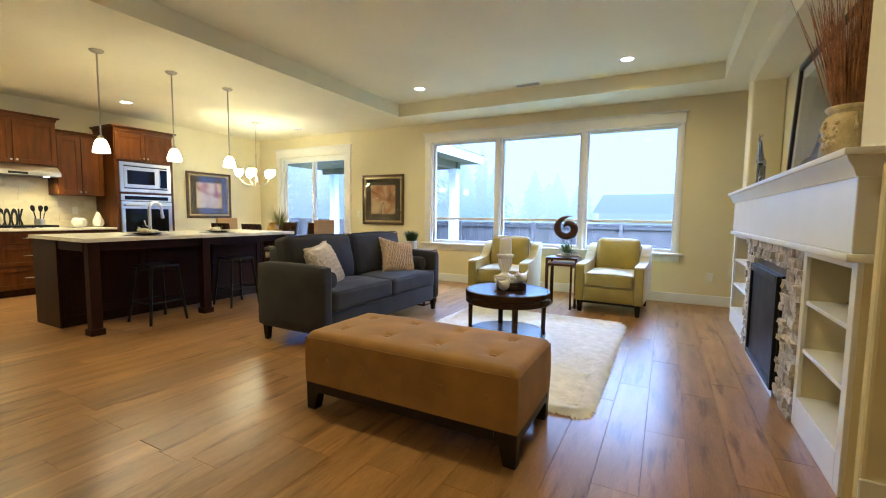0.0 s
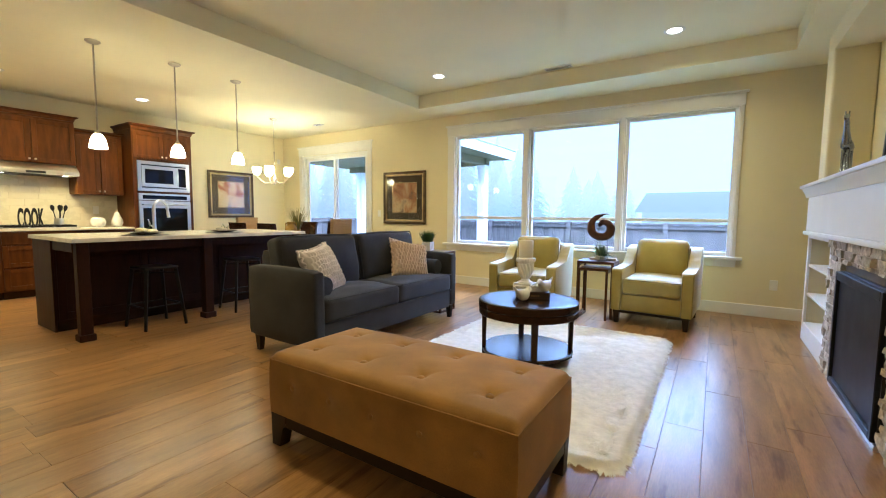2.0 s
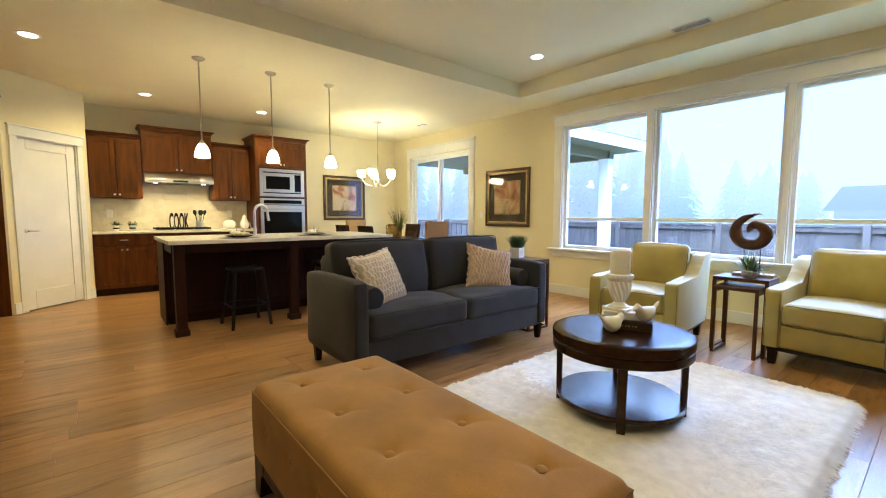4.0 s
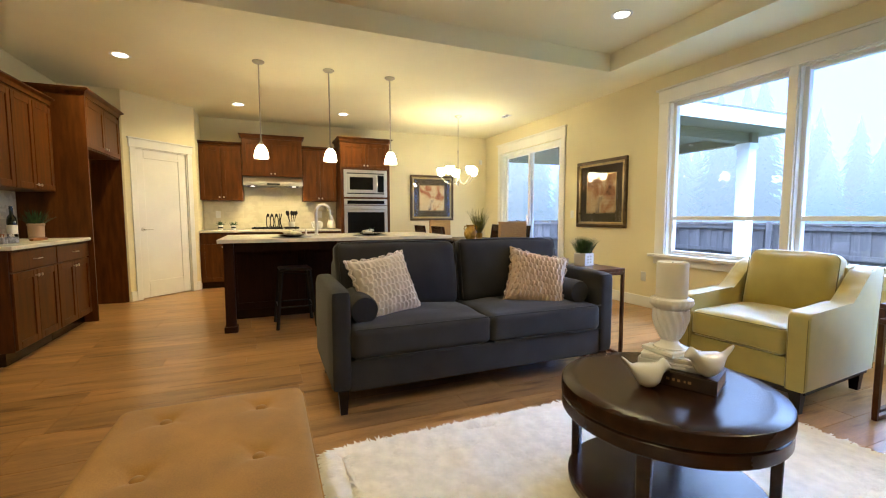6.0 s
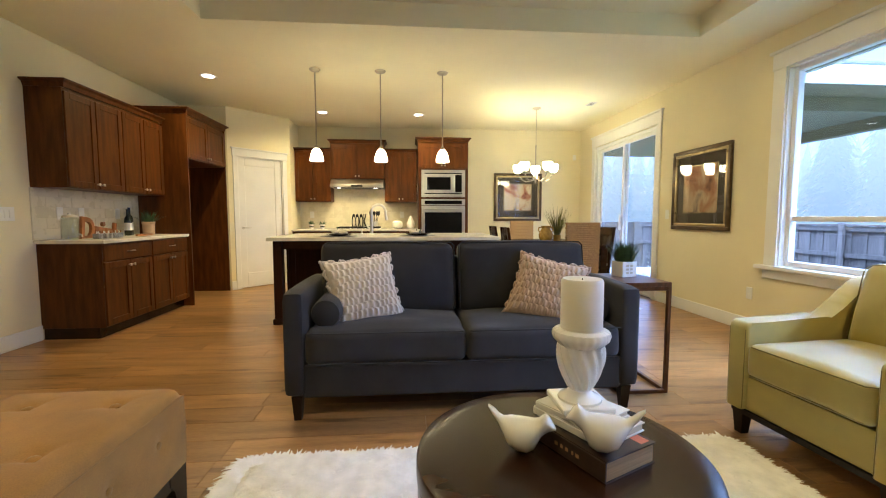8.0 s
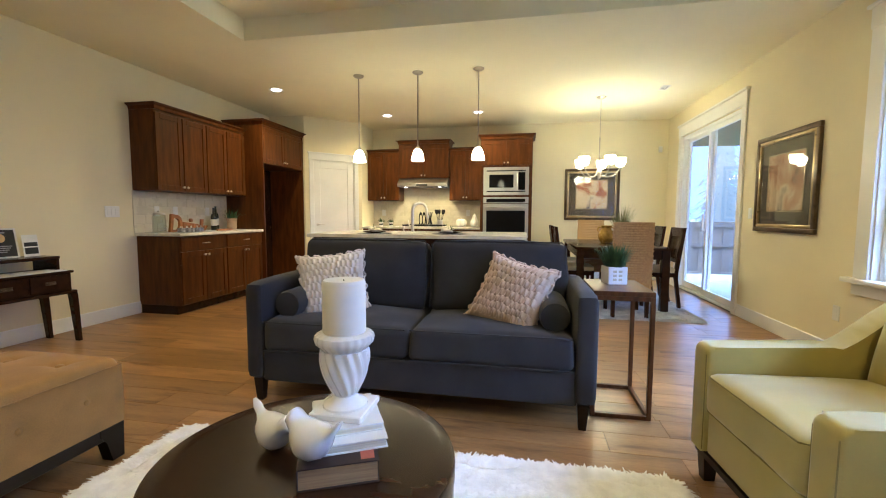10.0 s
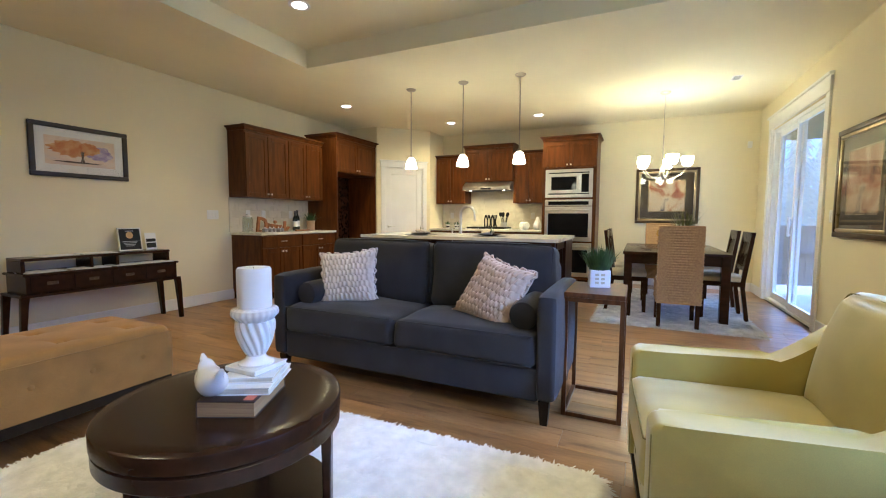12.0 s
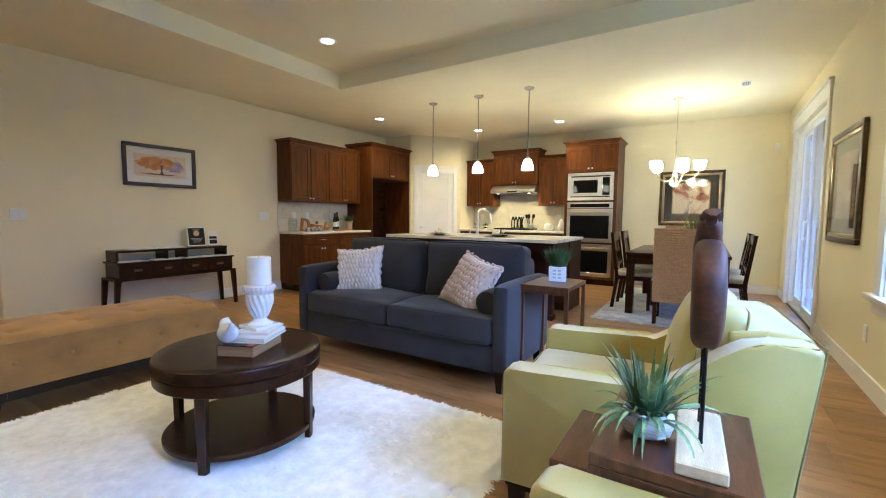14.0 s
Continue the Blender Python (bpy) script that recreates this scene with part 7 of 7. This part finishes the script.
# trees and house glow: the haze over them is painted into their emission
near = [conifer("conifer", 10, 3.3, 1, HAZE_GLOW_TREE), conifer("conifer", 9, 3.2, 2, HAZE_GLOW_TREE)]
tall = [conifer("conifer", 18, 4.0, 5, HAZE_GLOW_WOOD), conifer("conifer", 15, 3.6, 6, HAZE_GLOW_WOOD_FAR)]
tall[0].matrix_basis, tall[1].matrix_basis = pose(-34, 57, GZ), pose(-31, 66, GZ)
farr = [conifer("conifer", 10, 3.6, 3, HAZE_GLOW_FAR), conifer("conifer", 7.5, 3.2, 4, HAZE_GLOW_FAR)]
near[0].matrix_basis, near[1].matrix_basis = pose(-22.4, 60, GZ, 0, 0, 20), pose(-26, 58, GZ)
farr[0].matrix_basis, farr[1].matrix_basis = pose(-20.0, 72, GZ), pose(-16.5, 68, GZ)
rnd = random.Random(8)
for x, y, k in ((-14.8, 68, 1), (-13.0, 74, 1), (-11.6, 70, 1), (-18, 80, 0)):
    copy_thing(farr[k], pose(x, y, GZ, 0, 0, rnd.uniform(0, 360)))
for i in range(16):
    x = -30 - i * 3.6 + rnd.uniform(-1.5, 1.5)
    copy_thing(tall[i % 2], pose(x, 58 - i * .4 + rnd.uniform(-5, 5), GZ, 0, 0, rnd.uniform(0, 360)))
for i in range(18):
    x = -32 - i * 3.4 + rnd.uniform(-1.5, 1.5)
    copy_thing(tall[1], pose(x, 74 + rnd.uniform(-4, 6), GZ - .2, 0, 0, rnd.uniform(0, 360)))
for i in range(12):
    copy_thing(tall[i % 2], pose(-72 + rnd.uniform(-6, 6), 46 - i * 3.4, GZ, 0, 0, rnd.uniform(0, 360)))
hs = thing("neighbor_house", "neighbour's house with fog haze painted as glow", "house", -1.0, 74, GZ)
part("wall", block(-8.2, -4, 0, 9, 4, 2.6), HAZE_GLOW_HOUSE, hs, "", 0)
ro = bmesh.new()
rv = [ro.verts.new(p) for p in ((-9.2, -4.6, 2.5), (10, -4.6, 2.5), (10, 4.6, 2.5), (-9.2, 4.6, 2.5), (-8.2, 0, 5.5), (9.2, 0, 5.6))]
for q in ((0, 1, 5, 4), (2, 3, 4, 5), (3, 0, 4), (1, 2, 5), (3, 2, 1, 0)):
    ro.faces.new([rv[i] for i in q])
part("roof", ro, HAZE_GLOW_HOUSE, hs, "", 0)


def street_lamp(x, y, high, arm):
    s = thing("street_lamp", "pale street lamp with a curved arm, fog haze painted as glow", "street lamp", x, y, GZ, 0, "street lamps")
    # unlit lamp: the even glow on every part is painted fog haze
    part("pole", turned([(.12, 0), (.09, high)], 10), HAZE_GLOW_FAR, s)
    part("arm", tube(bmesh.new(), [(0, 0, high - .1), (-arm * .4, 0, high + .45), (-arm * .8, 0, high + .7), (-arm, 0, high + .7)], .09, 8), HAZE_GLOW_FAR, s)
    part("lamp_head", block(-arm - .5, -.15, high + .6, -arm + .1, .15, high + .78, .05), HAZE_GLOW_FAR, s)


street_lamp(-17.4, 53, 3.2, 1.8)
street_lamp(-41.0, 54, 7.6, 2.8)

# ---- stacked stone round the firebox ----
field = part("stone_backing", block(FX + .012, SY0, 0, FX + .05, SY1, 0.995), MORTAR, fp, "", 0)
rnd = random.Random(31)
z = 0.0
while z < 0.985:
    h = rnd.choice((0.032, 0.045, 0.055, 0.065))
    h = min(h, 0.995 - z)
    if h < .012:
        break
    y = SY0
    while y < SY1 - .01:
        w = min(rnd.uniform(0.07, 0.21), SY1 - y)
        if SY1 - y - w < .03:
            w = SY1 - y
        a, b = y, y + w
        spans = [(a, b)]
        if z < FBZ and b > FBY0 and a < FBY1:
            spans = [s for s in ((a, min(b, FBY0)), (max(a, FBY1), b)) if s[1] - s[0] > .015]
        for s0, s1 in spans:
            out = rnd.uniform(0.0, 0.028)
            st = bmesh.new()
            vs = bmesh.ops.create_cube(st, size=1.0, matrix=Matrix.Translation((FX + .012 - out / 2, (s0 + s1) / 2, z + h / 2)) @ Matrix.Diagonal((.016 + out, s1 - s0 - .003, h - .003, 1)))["verts"]
            for v in vs:
                if v.co.x < FX:
                    v.co += Vector((rnd.uniform(-.006, .006), rnd.uniform(-.002, .002), rnd.uniform(-.002, .002)))
            bmesh.ops.subdivide_edges(st, edges=[e for e in st.edges if all(v.co.x < FX + .015 for v in e.verts)], cuts=1, use_grid_fill=True)
            for v in st.verts:
                if v.co.x < FX + .01:
                    v.co.x += rnd.uniform(-.004, .004)
            part("stone", st, STONE, fp, "", 0)
        y += w
    z += h

# ---- backsplash tiles ----
def backsplash(name, label, m, x0, x1, z0, z1):
    b = thing(name, label, "backsplash", kind="structure")
    b.matrix_basis = m
    part("grout", block(x0, -.006, z0, x1, -.0005, z1), GROUT, b, "", 0)
    tw, th = 0.305, 0.1
    base = block(-tw / 2 + .0012, -.011, -th / 2 + .0012, tw / 2 - .0012, -.005, th / 2 - .0012, 0.0015)
    first = part("tile", base, TILE, b, "", 0)
    rows = int(math.ceil((z1 - z0) / th))
    made = False
    for r in range(rows):
        x = x0 - (tw / 2 if r % 2 else 0)
        while x < x1 - .01:
            a, c = max(x, x0), min(x + tw, x1)
            zt = min(z0 + (r + 1) * th, z1)
            ob = first if not made else new("tile", first.data)
            made = True
            ob.parent = b
            ob.location = ((a + c) / 2, 0, (z0 + r * th + zt) / 2)
            ob.scale = ((c - a) / tw, 1, (zt - z0 - r * th) / th)
            x += tw
    return b


backsplash("range_backsplash", "ivory glazed tile backsplash behind the cooktop", RANGE, 2.425, 4.587, 0.915, 1.40)
backsplash("hood_backsplash", "ivory glazed tile backsplash under the hood", RANGE, 3.05, 3.99, 1.40, 1.645)
backsplash("bar_backsplash", "ivory glazed tile backsplash of the drinks bar", BAR, BX0 - .03, BX1, 0.915, 1.39)

# ---- floor planks ----
floor = thing("floor", "warm brown oak laminate planks", "floor", kind="structure")
PW, PL = 0.19, 1.28


def plank_mesh(width, length):
    bm = bmesh.new()
    c = 0.0015
    lo = [bm.verts.new((sx * width / 2, sy * length / 2, -.012)) for sx, sy in ((-1, -1), (1, -1), (1, 1), (-1, 1))]
    mid = [bm.verts.new((sx * (width / 2 - .0004), sy * (length / 2 - .0004), -c)) for sx, sy in ((-1, -1), (1, -1), (1, 1), (-1, 1))]
    hi = [bm.verts.new((sx * (width / 2 - c), sy * (length / 2 - c), 0)) for sx, sy in ((-1, -1), (1, -1), (1, 1), (-1, 1))]
    for a, b in ((lo, mid), (mid, hi)):
        for i in range(4):
            bm.faces.new((a[i], a[(i + 1) % 4], b[(i + 1) % 4], b[i]))
    bm.faces.new(hi)
    me = bpy.data.meshes.new("plank")
    bm.to_mesh(me)
    bm.free()
    me.materials.append(PLANK)
    return me


rnd = random.Random(11)
full = plank_mesh(PW, PL)
cut = {}
far_v, far_f = [], []
count = 0
ix = 0
x = KIT_X
while x < RIGHT_X - .01:
    w = min(PW, RIGHT_X - x)
    y = (HALL_Y if x > HALL_X - .2 else BACK_Y) - rnd.choice((0, .32, .64, .96)) - rnd.uniform(0, .1)
    while y < WIN_Y:
        y0, y1 = max(y, HALL_Y if x > HALL_X - .2 else BACK_Y), min(y + PL, WIN_Y)
        if y1 - y0 > .02:
            near = -5.9 < x and y1 > 1.3 and w > .15
            if near and count < 300:
                me = full
                if y1 - y0 < PL - .001:
                    key = round(y1 - y0, 2)
                    if key not in cut:
                        cut[key] = plank_mesh(PW, y1 - y0)
                    me = cut[key]
                ob = new("plank", me)
                ob.parent = floor
                ob.location = (x + w / 2, (y0 + y1) / 2, rnd.uniform(-.0003, .0003))
                count += 1
            else:
                b = len(far_v)
                far_v += [(x + .0008, y0 + .0008, 0), (x + w - .0008, y0 + .0008, 0), (x + w - .0008, y1 - .0008, 0), (x + .0008, y1 - .0008, 0)]
                far_v += [(x + .0002, y0 + .0002, -.012), (x + w - .0002, y0 + .0002, -.012), (x + w - .0002, y1 - .0002, -.012), (x + .0002, y1 - .0002, -.012)]
                far_f += [(b, b + 1, b + 2, b + 3)] + [(b + 4 + i, b + 4 + (i + 1) % 4, b + (i + 1) % 4, b + i) for i in range(4)]
        y += PL
    x += PW
me = bpy.data.meshes.new("far_planks")
me.from_pydata(far_v, [], far_f)
me.materials.append(PLANK_FAR)
fo = new("far_planks", me)
fo.parent = floor
tagged(fo, kind="stuff")
